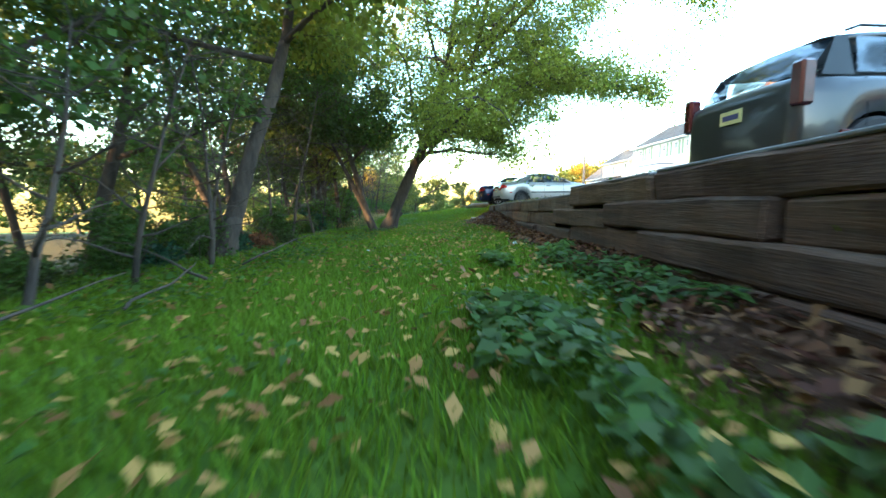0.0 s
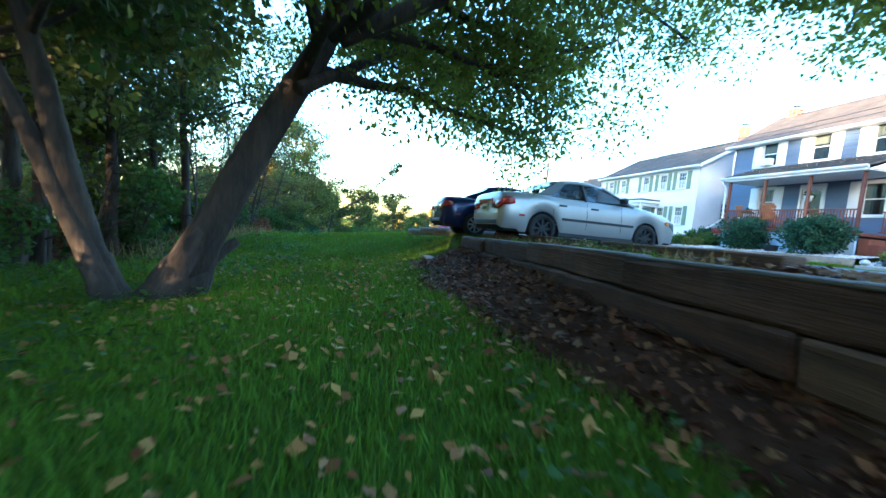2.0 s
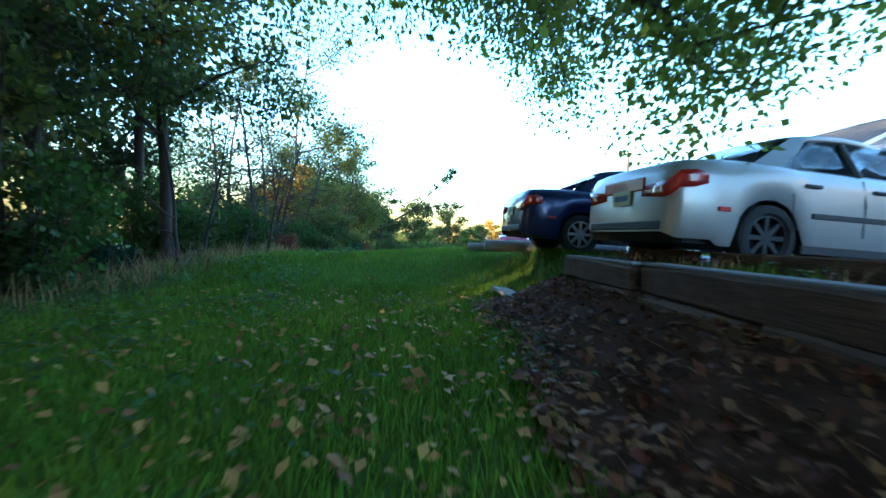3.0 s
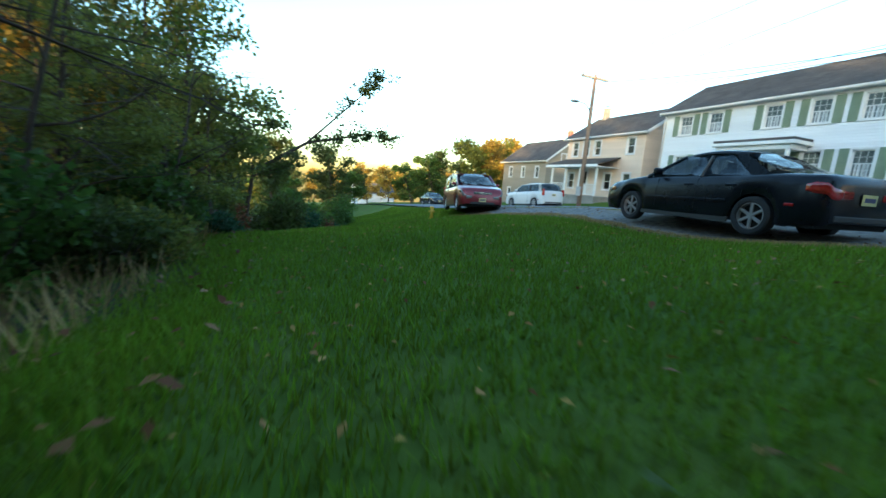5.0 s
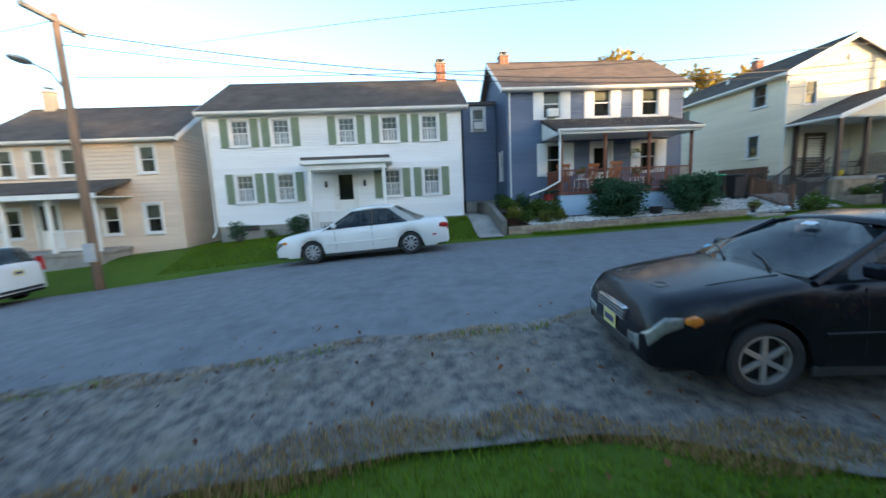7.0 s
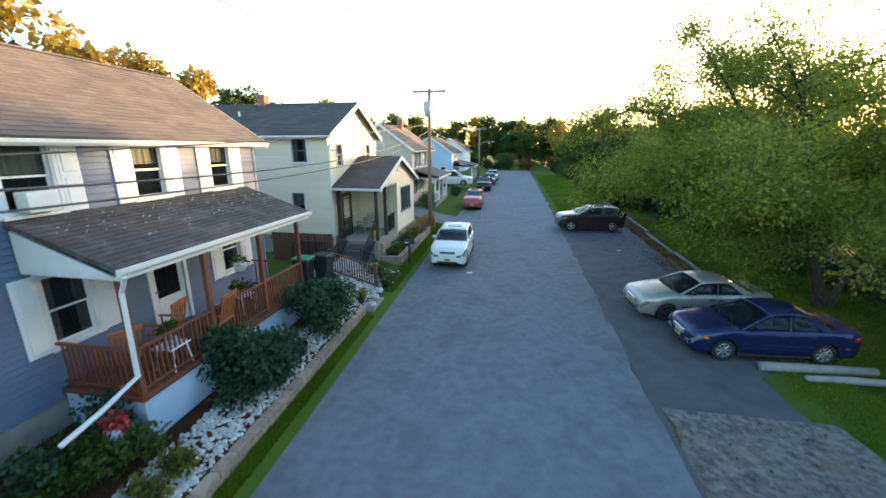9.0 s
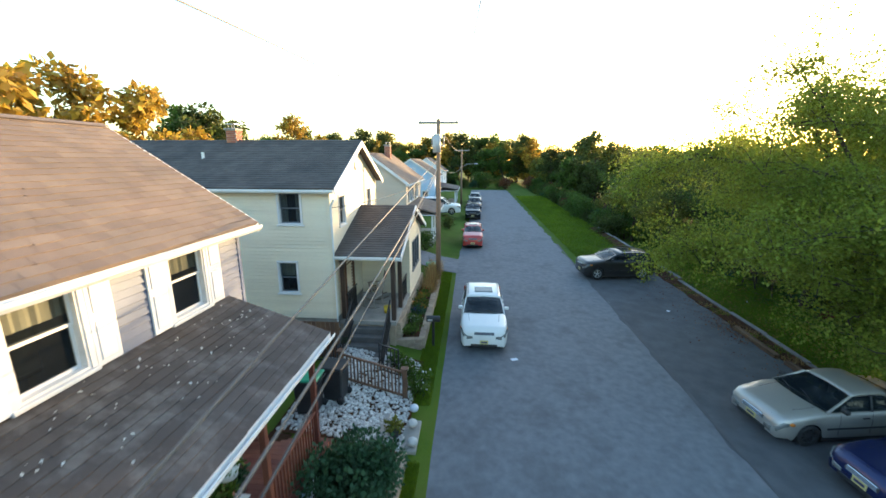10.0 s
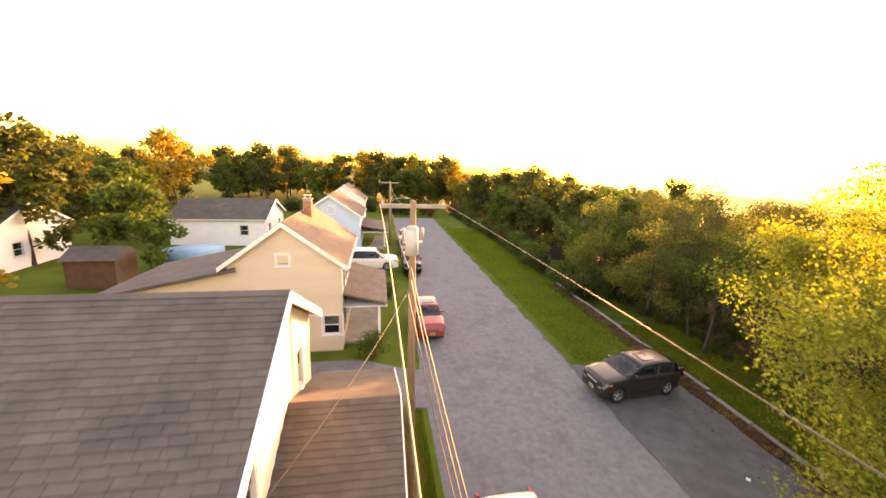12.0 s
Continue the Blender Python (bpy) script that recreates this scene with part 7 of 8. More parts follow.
car("sedan", "silver-beige sedan parked nose to the street", -6.2, -3.62, -82, silver_paint, 4.3, 1.66, 1.36, 2.52, 0.3, rim="rim_steel", spokes=8, trim_mat=M["plastic"], band=True, zoff=-0.05)
car("sedan", "dark blue compact sedan parked nose to the street", -6.9, -1.25, -86, blue_paint, 4.25, 1.66, 1.38, 2.5, 0.3, spokes=8, zoff=-0.05)
car("suv", "red compact suv with roof rack at the kerb", 3.4, -23.7, 0, bright_red, 4.0, 1.55, 1.45, 2.35, 0.3, "suv", roof_rails="dark", group="cars up the street")
car("suv", "black suv at the kerb far up the street", 3.4, -36.5, 0, black_paint, 4.2, 1.7, 1.5, 2.5, 0.32, "suv", group="cars up the street")
car("sedan", "dark sedan at the kerb far up the street", 3.2, -43.5, 0, dark_paint, group="cars up the street")
car("sedan", "silver sedan at the kerb far up the street", 3.1, -49.5, 0, silver_paint, group="cars up the street")
car("suv", "white suv in a driveway beside the beige house", 7.0, -34.7, 90, white_paint, 4.6, 1.85, 1.75, 2.7, 0.35, "suv", zoff=0.65)
car("suv", "white hatchback parked by the cream house", 2.7, 24.3, 0, white_paint, 4.4, 1.8, 1.6, 2.65, 0.33, "suv")
car("sedan", "dark sedan parked farther down the hill", 2.2, 42, 178, navy_paint)
# ---- trees ----
def limb_path(g_, a, d, length, n=6, curl=0.18, lift=0.0):
    pts, p, v = [Vector(a)], Vector(a), Vector(d).normalized()
    for i in range(n):
        v = (v + Vector(g_.normal(scale=curl, size=3)) + Vector((0, 0, lift))).normalized()
        p = p + v * (length / n)
        pts.append(p.copy())
    return pts


def tree(name, label, at, height, spread, leaves, count, size, seed, lean=(0, 0), trunk=0.16, limbs=9, stems=1, low=0.35, group="", bare=False, rz=0.0, bias=0.5, droop=0.02, arms=(), fine=2, clump=0.2):
    """Tapered trunk, limbs and twigs, and a crown of many leaves round the twigs."""
    t = thing(name, label, "tree", at, rz, group)
    g_ = np.random.default_rng(seed)
    tv, tf, centres = [], [], []

    def add(pts, r0, r1, n=7):
        rad = [r0 + (r1 - r0) * (i / (len(pts) - 1)) ** 0.8 for i in range(len(pts))]
        v, f = tube(pts, rad, n)
        k = len(tv)
        if r0 > 0.07:
            v = [Vector(p) + Vector((noise.noise(Vector(p) * 5), noise.noise(Vector(p) * 5 + Vector((9, 0, 0))), 0)) * r0 * 0.28 for p in v]
        tv.extend(v)
        tf.extend([tuple(i + k for i in q) for q in f])

    def twigs(lp, reach, first):
        for j in range(first, len(lp)):
            for q in range(fine):
                tw = limb_path(g_, lp[j], (g_.normal(), g_.normal(), g_.uniform(-0.4, 0.7)), reach * 0.32 * g_.uniform(0.5, 1.1), 3, 0.25)
                add(tw, trunk * 0.08, trunk * 0.02, 4)
                centres.append((*tw[-1], reach * clump * g_.uniform(0.7, 1.2)))
                centres.append((*tw[1], reach * clump * 0.8))

    for s in range(stems):
        ang = 6.28 * s / max(1, stems) + g_.uniform(0, 1)
        off = Vector((math.cos(ang), math.sin(ang), 0)) * (0.0 if stems == 1 else trunk * 0.9)
        d = Vector((lean[0] + (0.3 * math.cos(ang) if stems > 1 else 0), lean[1] + (0.3 * math.sin(ang) if stems > 1 else 0), 1))
        tr = limb_path(g_, off + Vector((0, 0, -0.25)), d, height * g_.uniform(0.72, 0.85), 8, 0.07, 0.03)
        add(tr, trunk * (1 if stems == 1 else 0.75), trunk * 0.16, 9)
        foot = [tr[0].lerp(tr[1], u) for u in (0.0, 0.15, 0.3, 0.45, 0.65, 0.9)]
        add(foot, trunk * 1.55, trunk * 0.8, 11)
        foot_end = len(tv)
        for k in range(limbs):
            f = low + (1 - low) * (k + 0.5) / limbs
            i = min(len(tr) - 2, int(f * (len(tr) - 1)))
            a = tr[i].lerp(tr[i + 1], f * (len(tr) - 1) - i)
            az = 2.4 * k + g_.uniform(-0.5, 0.5) + seed
            reach = spread * (1.0 - 0.55 * abs(f - 0.55)) * g_.uniform(0.7, 1.1)
            lp = limb_path(g_, a, (math.cos(az) + lean[0] * bias, math.sin(az) + lean[1] * bias, g_.uniform(0.15, 0.7)), reach, 6, 0.16, droop)
            add(lp, trunk * 0.42 * (1.1 - f * 0.6), trunk * 0.05, 6)
            twigs(lp, reach, 2)
        for q in range(5):
            tw = limb_path(g_, tr[-1], (g_.normal(scale=0.7), g_.normal(scale=0.7), 1), spread * 0.4, 3, 0.2)
            add(tw, trunk * 0.1, trunk * 0.03, 4)
            centres.append((*tw[-1], spread * 0.24))
    for pts, r in arms:
        p = [Vector(q) for q in pts]
        lp = [p[i].lerp(p[i + 1], u / 2) for i in range(len(p) - 1) for u in (0, 1)] + [p[-1]]
        add(lp, r, r * 0.25, 7)
        twigs(lp, spread * 0.7, 2)
        twigs(lp, spread * 0.8, 3)
        twigs(lp, spread * 0.6, 4)
    if bare:
        cut = next(i for i, q in enumerate(tf) if min(q) >= foot_end)
        raw("bough", [tuple(v) for v in tv[foot_end:]], [tuple(i - foot_end for i in q) for q in tf[cut:]], M["bark"], t, "", True)
        tv, tf = tv[:foot_end], tf[:cut]
    raw("trunk", [tuple(v) for v in tv], tf, M["bark"], t, "", True)
    if not bare:
        leaf_cloud("crown", centres, count, size, leaves, t, droop=0.35, seed=seed + 100)
    return t


gz = ground_z
# the leaning tree beside the mown strip, its crown reaching out over the parked cars
tree("maple_tree", "leaning multi-stemmed tree with broad yellow-green overhanging crown", (-12.75, -7.15, gz(-12.75, -7.15)), 11.6, 6.2, M["leaf_maple"], 170000, 0.088, 5, (0.48, 0.12), 0.25, limbs=22, low=0.3, bias=1.3, droop=-0.03, fine=3, clump=0.15,
     arms=((((1.7, 0, 3.0), (3.6, 0.4, 4.3), (6.0, 0.3, 4.9), (8.0, 0.2, 5.0), (9.4, 0, 4.6)), 0.12), (((1.6, 0, 3.0), (3.2, -1.0, 4.0), (4.8, -1.5, 4.6), (6.2, -1.9, 4.7)), 0.09),
           (((2.2, 0, 3.8), (4.2, 2.0, 5.6), (6.4, 3.0, 6.2), (8.6, 3.4, 5.6)), 0.1), (((3.3, 0, 5.8), (5.6, -1.4, 7.6), (8.0, -1.6, 8.0), (10.0, -1.5, 7.2)), 0.1), (((1.3, 0, 2.4), (2.4, 2.5, 4.0), (3.6, 5.0, 4.6), (4.8, 7.0, 4.3)), 0.08), (((2.6, 0.2, 4.6), (4.4, 3.2, 6.0), (6.2, 5.6, 6.2), (7.8, 7.4, 5.2)), 0.09), (((3.6, 0.4, 6.4), (5.6, 0.6, 9.0), (6.6, 0.4, 10.4)), 0.08), (((3.2, 0.3, 5.6), (4.0, -1.8, 8.6), (3.6, -2.6, 10.0)), 0.08)))
tree("maple_tree", "slender second stem beside the leaning tree", (-13.0, -7.3, gz(-13.0, -7.3)), 8.5, 3.4, M["leaf"], 9000, 0.13, 6, (-0.25, -0.1), 0.15, limbs=8, low=0.4)
tree("maple_tree", "thin curved stem beside the leaning tree", (-12.95, -7.45, gz(-12.95, -7.45)), 7.0, 2.8, M["leaf_dark"], 7000, 0.13, 7, (-0.4, 0.05), 0.11, limbs=7, low=0.45)
tree("maple_tree", "tall leaning tree with yellow-green crown beside the woods", (-14.4, -14.6, gz(-14.4, -14.6)), 12.5, 5.2, M["leaf_maple"], 26000, 0.17, 10, (0.3, 0.25), 0.19, limbs=14, low=0.42)
v_, f_ = tube([(-12.65, -6.95, gz(-12.65, -6.95) + 0.05), (-12.5, -6.85, gz(-12.5, -6.85) + 0.25), (-12.27, -6.7, gz(-12.3, -6.7) + 0.5), (-12.15, -6.65, gz(-12.15, -6.65) + 0.6)], [0.07, 0.08, 0.07, 0.055], 8)
tagged(raw("broken_limb", v_, f_, M["bark"], None, "", True), "broken dead limb propped against the leaning tree", "branch")
# a half-bare tree with a long limb reaching out over the lawn
tree("tree", "half-bare tree with a long limb reaching out", (-14.6, 18.5, gz(-14.6, 18.5)), 6.0, 1.8, M["leaf_dark"], 4200, 0.13, 12, (0.2, 0.0), 0.13, limbs=4, low=0.5,
     arms=((((0.9, 0, 3.0), (2.4, 0.2, 4.0), (3.6, 0.3, 4.3), (4.8, 0.4, 4.6), (5.9, 0.6, 4.5)), 0.08), (((2.4, 0.2, 4.0), (3.6, 0.2, 5.2), (4.6, 0.2, 6.2), (5.3, 0.3, 6.9)), 0.05)))

WOODS = []
for k, (hh, sp, lf, cnt, sz, ln) in enumerate(((10.5, 3.6, "leaf_dark", 6000, 0.13, (0.05, 0.05)), (9.0, 3.2, "leaf", 6000, 0.13, (-0.1, 0.1)), (11.5, 3.4, "leaf_dark", 5500, 0.13, (0.1, -0.05)),
                                               (8.0, 3.0, "leaf_yellow", 7500, 0.14, (0.1, 0.1)), (7.0, 2.7, "leaf_dark", 8000, 0.15, (0, 0.15)))):
    WOODS.append(tree("woodland_tree", "tall woodland tree in early autumn leaf", (-19 - 2.1 * k, -24 + 7 * k, gz(-19 - 2.1 * k, -24 + 7 * k)), hh, sp, M[lf], cnt, sz, 20 + k, ln, 0.15, limbs=9, low=0.3, group="woodland trees"))
# lighter-built trees for the distance
FAR = []
for k, (hh, sp, lf) in enumerate(((10, 3.9, "leaf_dark"), (9, 3.6, "leaf"), (8.5, 3.6, "leaf_yellow"), (9.5, 3.8, "leaf_orange"), (11, 4.2, "leaf_dark"))):
    FAR.append(tree("distant_tree", ("dark green", "green", "yellow-green", "sunlit golden autumn", "tall dark green")[k] + " tree far off in the tree belt", (-20 + 6 * k, -96, gz(-20 + 6 * k, -96)), hh, sp, M[lf], 3400, 0.42, 60 + k, (0, 0), 0.18, limbs=9, low=0.14, group="distant trees", fine=1))
gw = np.random.default_rng(77)


def plant_out(src, spots, scale=(0.85, 1.2)):
    for x, y in spots:
        s = gw.uniform(*scale)
        o = copy_thing(src, pose(x, y, gz(x, y) - 0.1, gw.uniform(-3, 3), gw.uniform(-3, 3), gw.uniform(0, 360)))
        o.scale = (s, s, s * gw.uniform(0.9, 1.12))


def scatter(n, xr, yr, gap, taken, keep=None):
    out = []
    for _ in range(n * 30):
        if len(out) >= n:
            break
        x, y = gw.uniform(*xr), gw.uniform(*yr)
        if keep and not keep(x, y):
            continue
        if all((x - a) ** 2 + (y - b) ** 2 > gap * gap for a, b in taken):
            out.append((x, y))
            taken.append((x, y))
    return out


taken = [(-12.8, -7.3), (-13.4, -17.0), (-14.4, -14.6)]
west = scatter(42, (-30, -15.6), (-30, 22), 2.7, taken)
west = [sp for sp in west if not (4.5 < sp[1] < 13 and sp[0] > -25)]
for k, sp in enumerate(west):
    plant_out(WOODS[(0, 1, 2, 3, 4, 0, 2, 1)[k % 8]], [sp])
plant_out(WOODS[3], [(-12.0, -24.5), (-11.2, -29.5)], (0.95, 1.05))
plant_out(WOODS[1], [(-12.9, -20.6), (-10.8, -33.0)], (0.9, 1.0))
plant_out(WOODS[0], scatter(5, (-22, -13.8), (-36, -21), 2.2, taken), (0.85, 0.95))
plant_out(WOODS[2], scatter(5, (-24, -15), (-38, -22), 2.2, taken), (0.75, 0.85))
plant_out(WOODS[1], [(-15.9, -17.0), (-17.2, -14.2), (-15.5, -19.8), (-16.3, -11.0)], (0.85, 1.0))
plant_out(WOODS[3], [(-15.0, 10.4), (-15.9, 9.0)], (0.45, 0.52))
plant_out(WOODS[1], [(-16.9, 14.0)], (0.85, 1.0))
plant_out(WOODS[0], [(-17.0, 11.6)], (0.5, 0.6))
plant_out(WOODS[2], [(-17.2, 1.2), (-16.0, -4.4)], (0.9, 1.0))
plant_out(WOODS[0], [(-16.3, -2.4), (-15.5, -3.4), (-15.7, 0.1)], (0.9, 1.0))
plant_out(WOODS[1], [(-18.2, 3.0)], (0.8, 0.9))
# small orange crowns: low sunlight on the foliage put into the leaf colour
plant_out(FAR[3], [(-17.4, 16.2), (-18.6, 13.6)], (0.5, 0.56))
plant_out(WOODS[3], [(-17.6, -0.8)], (1.15, 1.25))
plant_out(WOODS[3], [(-15.5, 14.4)], (0.9, 0.95))
plant_out(WOODS[1], [(-15.8, 17.6)], (0.85, 0.9))
# woods along the street, at its end, behind the houses and down the hill
far = scatter(56, (-34, -10.2), (-95, -34), 3.1, taken) + scatter(30, (-60, -30), (-80, 30), 5.0, taken)
for k, sp in enumerate(far):
    plant_out(FAR[(0, 1, 4, 0, 2, 4, 1)[k % 7]], [sp], (0.8, 1.05))
far = scatter(40, (-14, 40), (-112, -88), 3.6, taken) + scatter(30, (34, 85), (-105, -50), 4.5, taken) + scatter(20, (36, 75), (-45, 20), 5.0, taken) + scatter(26, (14, 70), (50, 120), 5.0, taken) + scatter(26, (-45, 30), (116, 140), 4.5, taken)
for k, sp in enumerate(far):
    plant_out(FAR[(3, 0, 1, 2, 4, 0, 3, 1)[k % 8]], [sp], (0.85, 1.25))
far = scatter(22, (-40, -12), (30, 110), 4.0, taken, lambda x, y: x < -13 + 0.06 * (y - 30))
for k, sp in enumerate(far):
    plant_out(FAR[(0, 1, 2, 4)[k % 4]], [sp], (0.75, 1.0))
for x, y, k, s in ((30.5, -16.5, 3, 1.3), (26, -9.5, 3, 1.2), (34, -12, 2, 1.25), (23, -33, 1, 0.85), (29, -22, 3, 1.2), (18.5, 4.5, 3, 0.8), (17.5, 9.5, 3, 0.75), (23, -3, 3, 0.75), (33, -36, 4, 1.1), (37, -42, 0, 1.1), (30, -46, 1, 1.0), (8.5, 46.5, 2, 0.95), (12.5, 47.5, 3, 0.95), (6.5, 53, 1, 0.8), (8.5, 57, 0, 0.8),
                   (5.5, 60, 1, 0.7), (9, 66, 2, 0.7), (16, 52, 2, 1.0), (3.5, 84, 3, 0.9), (9.5, 90, 3, 0.9), (14, 86, 2, 0.8), (-8.5, 40, 4, 0.6), (-6, 52, 1, 0.6), (-3, 62, 0, 0.6)):
    plant_out(FAR[k], [(x, y)], (s, s))

# undergrowth
BRUSH = []
for k, (r_, h_, lf, cnt) in enumerate(((0.9, 1.3, "leaf_dark", 2200), (1.1, 1.7, "leaf", 2600), (0.7, 0.8, "leaf_bluegreen", 1600), (0.8, 1.1, "leaf_yellow", 1800), (0.8, 1.2, "leaf_rust", 1300))):
    BRUSH.append(shrub(-16.5, -22 + 5 * k, gz(-16.5, -22 + 5 * k), r_, h_, M[lf], cnt, "tangled leafy undergrowth at the edge of the woods", 120 + k, 0.1, "undergrowth"))
    BRUSH[-1]["group"] = "woodland undergrowth"
spots = []
for k in range(90):
    y = -30 + 62 * k / 90
    edge = float(np.interp(y, [-30, -20, -14, -10, -5, -3, 5, 8, 12, 15.5, 24, 36], [-11.9, -12.4, -13.3, -13.8, -14.8, -14.7, -14.5, -13.8, -13.1, -11.7, -9.8, -6.5]))
    spots.append((edge - 0.8 - gw.uniform(0, 1.6), y + gw.uniform(-0.4, 0.4)))
spots += [(gw.uniform(-24, -16), gw.uniform(-30, 28)) for _ in range(46)]
spots += [(-8.9 - gw.uniform(0, 2.0), -29 - 1.1 * k) for k in range(44)]
spots += [(gw.uniform(-9, 22), gw.uniform(-78, -72)) for k in range(24)]
for k, sp in enumerate(spots):
    big = 1.7 if sp[1] < -28 else 0.62 if sp[1] < -7 else 1.0
    plant_out(BRUSH[(0, 1, 2, 0, 3, 1, 0, 1, 2, 1, 0, 2, 4)[k % 13]], [sp], (0.7 * big, 1.25 * big))
# leafless saplings at the edge of the woods
SAPLING = [tree("sapling", "thin leafless sapling with fine twigs", (-13.7 - 0.4 * k, -18.3 + 3.1 * k, gz(-13.7 - 0.4 * k, -18.3 + 3.1 * k)), 3.6 + 0.8 * k, 1.5, None, 0, 0.1, 150 + k, (0.15 - 0.1 * k, 0.1), 0.045, limbs=10, low=0.2, group="bare saplings", bare=True, fine=3) for k in range(3)]
for k in range(26):
    y = -21 + 1.3 * k
    plant_out(SAPLING[k % 3], [(float(np.interp(y, [-20, -14, -5, 5, 12], [-13.2, -13.9, -15.3, -15.2, -13.9])) - gw.uniform(0, 1.3), y)], (0.7, 1.3))
for x, y in ((-15.9, 5.4), (-16.6, 6.9), (-15.7, 4.3), (-17.2, 8.2), (-16.3, 7.6), (-17.8, 5.6)):
    plant_out(SAPLING[2], [(x, y)], (1.25, 1.7))
# fallen dead branches in the weeds
for k, (x, y, dx, dy) in enumerate(((-12.5, -18.6, -0.9, 1.1), (-12.7, -17.4, -1.1, 0.3), (-13.0, -16.2, 0.5, 1.0), (-12.9, -19.6, 0.2, 1.5), (-13.6, -12.8, -0.6, 1.2), (-14.6, -1.5, -0.4, 1.3), (-14.9, 2.2, -0.9, 0.8))):
    gk = np.random.default_rng(170 + k)
    bp = limb_path(gk, (x, y, gz(x, y) + 0.08), (dx, dy, 0.16), 1.5, 6, 0.14)
    v_, f_ = tube(bp, [0.016 - 0.002 * i for i in range(7)], 6)
    tagged(raw("dead_branch", v_, f_, M["bark"], None, "", True), "grey dead branch lying in the weeds", "branch", "dead branches in the weeds")


def broadleaf(label, n, xr, yr, size, seed, zf, keep):
    """Low weeds: flat heart-shaped leaves held just over the ground."""
    g_ = np.random.default_rng(seed)
    x, y = g_.uniform(*xr, n), g_.uniform(*yr, n)
    m = keep(x, y)
    x, y = x[m], y[m]
    n = len(x)
    z = np.array([zf(a, b) for a, b in zip(x, y)]) + g_.uniform(0.03, 0.13, n)
    a, s_ = g_.uniform(0, 6.28, n), size * g_.uniform(0.5, 1.4, n)
    u = np.stack([np.cos(a) * s_, np.sin(a) * s_, g_.normal(-0.15, 0.25, n) * s_], 1)
    w = np.stack([-np.sin(a) * s_ * 0.8, np.cos(a) * s_ * 0.8, g_.normal(0, 0.25, n) * s_], 1)
    c = np.stack([x, y, z], 1)
    ob = quads("ground_cover", np.stack([c - u * 0.6, c + w * 0.62 + np.array([0, 0, 0.012]), c + u, c - w * 0.62 + np.array([0, 0, 0.012])], 1).reshape(-1, 3), M["leaf"])
    return tagged(ob, label, "weeds", kind="stuff")


broadleaf("patch of broad-leaved green weeds at the foot of the wall", 4200, (-10.1, -8.75), (-21.5, -16.4), 0.058, 180, lambda x, y: litter_z(x, y) if x > -9.6 else gz(x, y), lambda x, y: np.sin(x * 4.1 + y * 1.7) + np.sin(y * 2.9 - x * 2) + 0.9 * (x > -9.8) > 0.55)
broadleaf("broad-leaved weeds scattered in the mown grass", 5200, (-13.4, -9.0), (-22, -3), 0.036, 181, gz, lambda x, y: np.sin(x * 3.1 + y * 1.3) + np.sin(y * 2.3 - x * 1.4) > 0.4)
broadleaf("low green weeds along the shaded edge of the woods", 6000, (-15.0, -12.2), (-22, 3), 0.05, 182, gz, lambda x, y: np.sin(x * 2.1 + y * 1.9) + np.sin(y * 3.3 - x) > -0.2)
broadleaf("weeds sprouting on the earth behind the wall", 900, (-8.3, -7.6), (-17, -3), 0.04, 183, fill_z, lambda x, y: np.sin(y * 3.1) + np.sin(y * 1.3 + x) > 0.5)

# forest floor
sheet("woods_floor", [-70, -50, -40] + [-34 + 0.7 * i for i in range(30)], [-80 + 1.2 * i for i in range(125)],
      lambda x, y: gz(x, y) - 0.02 + 0.12 * smooth(-13.7, -14.9, x + 0.5 * math.sin(y * 0.6) - 0.11 * max(0, y - 12)) - 0.06, M["woods_floor"], "leaf-strewn dark forest floor")


# ---- grass and fallen leaves ----
def blades(name, label, n, xr, yr, height, width, seed, material, keep=None, zf=None):
    g_ = np.random.default_rng(seed)
    x, y = g_.uniform(*xr, n), g_.uniform(*yr, n)
    if keep is not None:
        m = keep(x, y)
        x, y = x[m], y[m]
    z = np.array([(zf or ground_z)(a, b) for a, b in zip(x, y)]) - 0.035
    n = len(x)
    a = g_.uniform(0, 6.28, n)
    h = height * g_.uniform(0.5, 1.4, n)
    w = width * g_.uniform(0.7, 1.3, n)
    sx, sy = np.cos(a) * w, np.sin(a) * w
    b = g_.uniform(0.1, 0.9, n) * h
    ba = a + g_.uniform(0.8, 2.3, n)
    p = np.stack([x, y, z], 1)
    side = np.stack([sx, sy, np.zeros(n)], 1)
    tip = p + np.stack([np.cos(ba) * b, np.sin(ba) * b, h], 1)
    ob = quads(name, np.stack([p - side, p + side, tip + side * 0.25, tip - side * 0.25], 1).reshape(-1, 3), material)
    return tagged(ob, label, "grass", kind="stuff")


blades("grass", "short mown green grass blades", 235000, (-13.6, -8.75), (-24.5, -2), 0.075, 0.0055, 1, M["blade"], lambda x, y: x < np.vectorize(litter_edge)(y) + 0.12)
blades("grass", "short mown green grass blades", 190000, (-16, -5.6), (-2.5, 14), 0.07, 0.006, 2, M["blade"], lambda x, y: x < -6.85 + 1.05 * np.clip((y - 7.5) / 3, 0, 1) + 0.3 * np.sin(x * 37 + y * 91) * np.sin(y * 57 - x * 23) + 0.12 * np.sin(y * 2.7) * np.sin(y * 1.1))
blades("grass", "longer grass at the edge of the woods", 80000, (-15.8, -13.5), (-24.5, 12), 0.11, 0.007, 21, M["blade"])
blades("grass", "mown grass farther along the lawn", 60000, (-15, -7.6), (14, 40), 0.09, 0.012, 3, M["blade"])
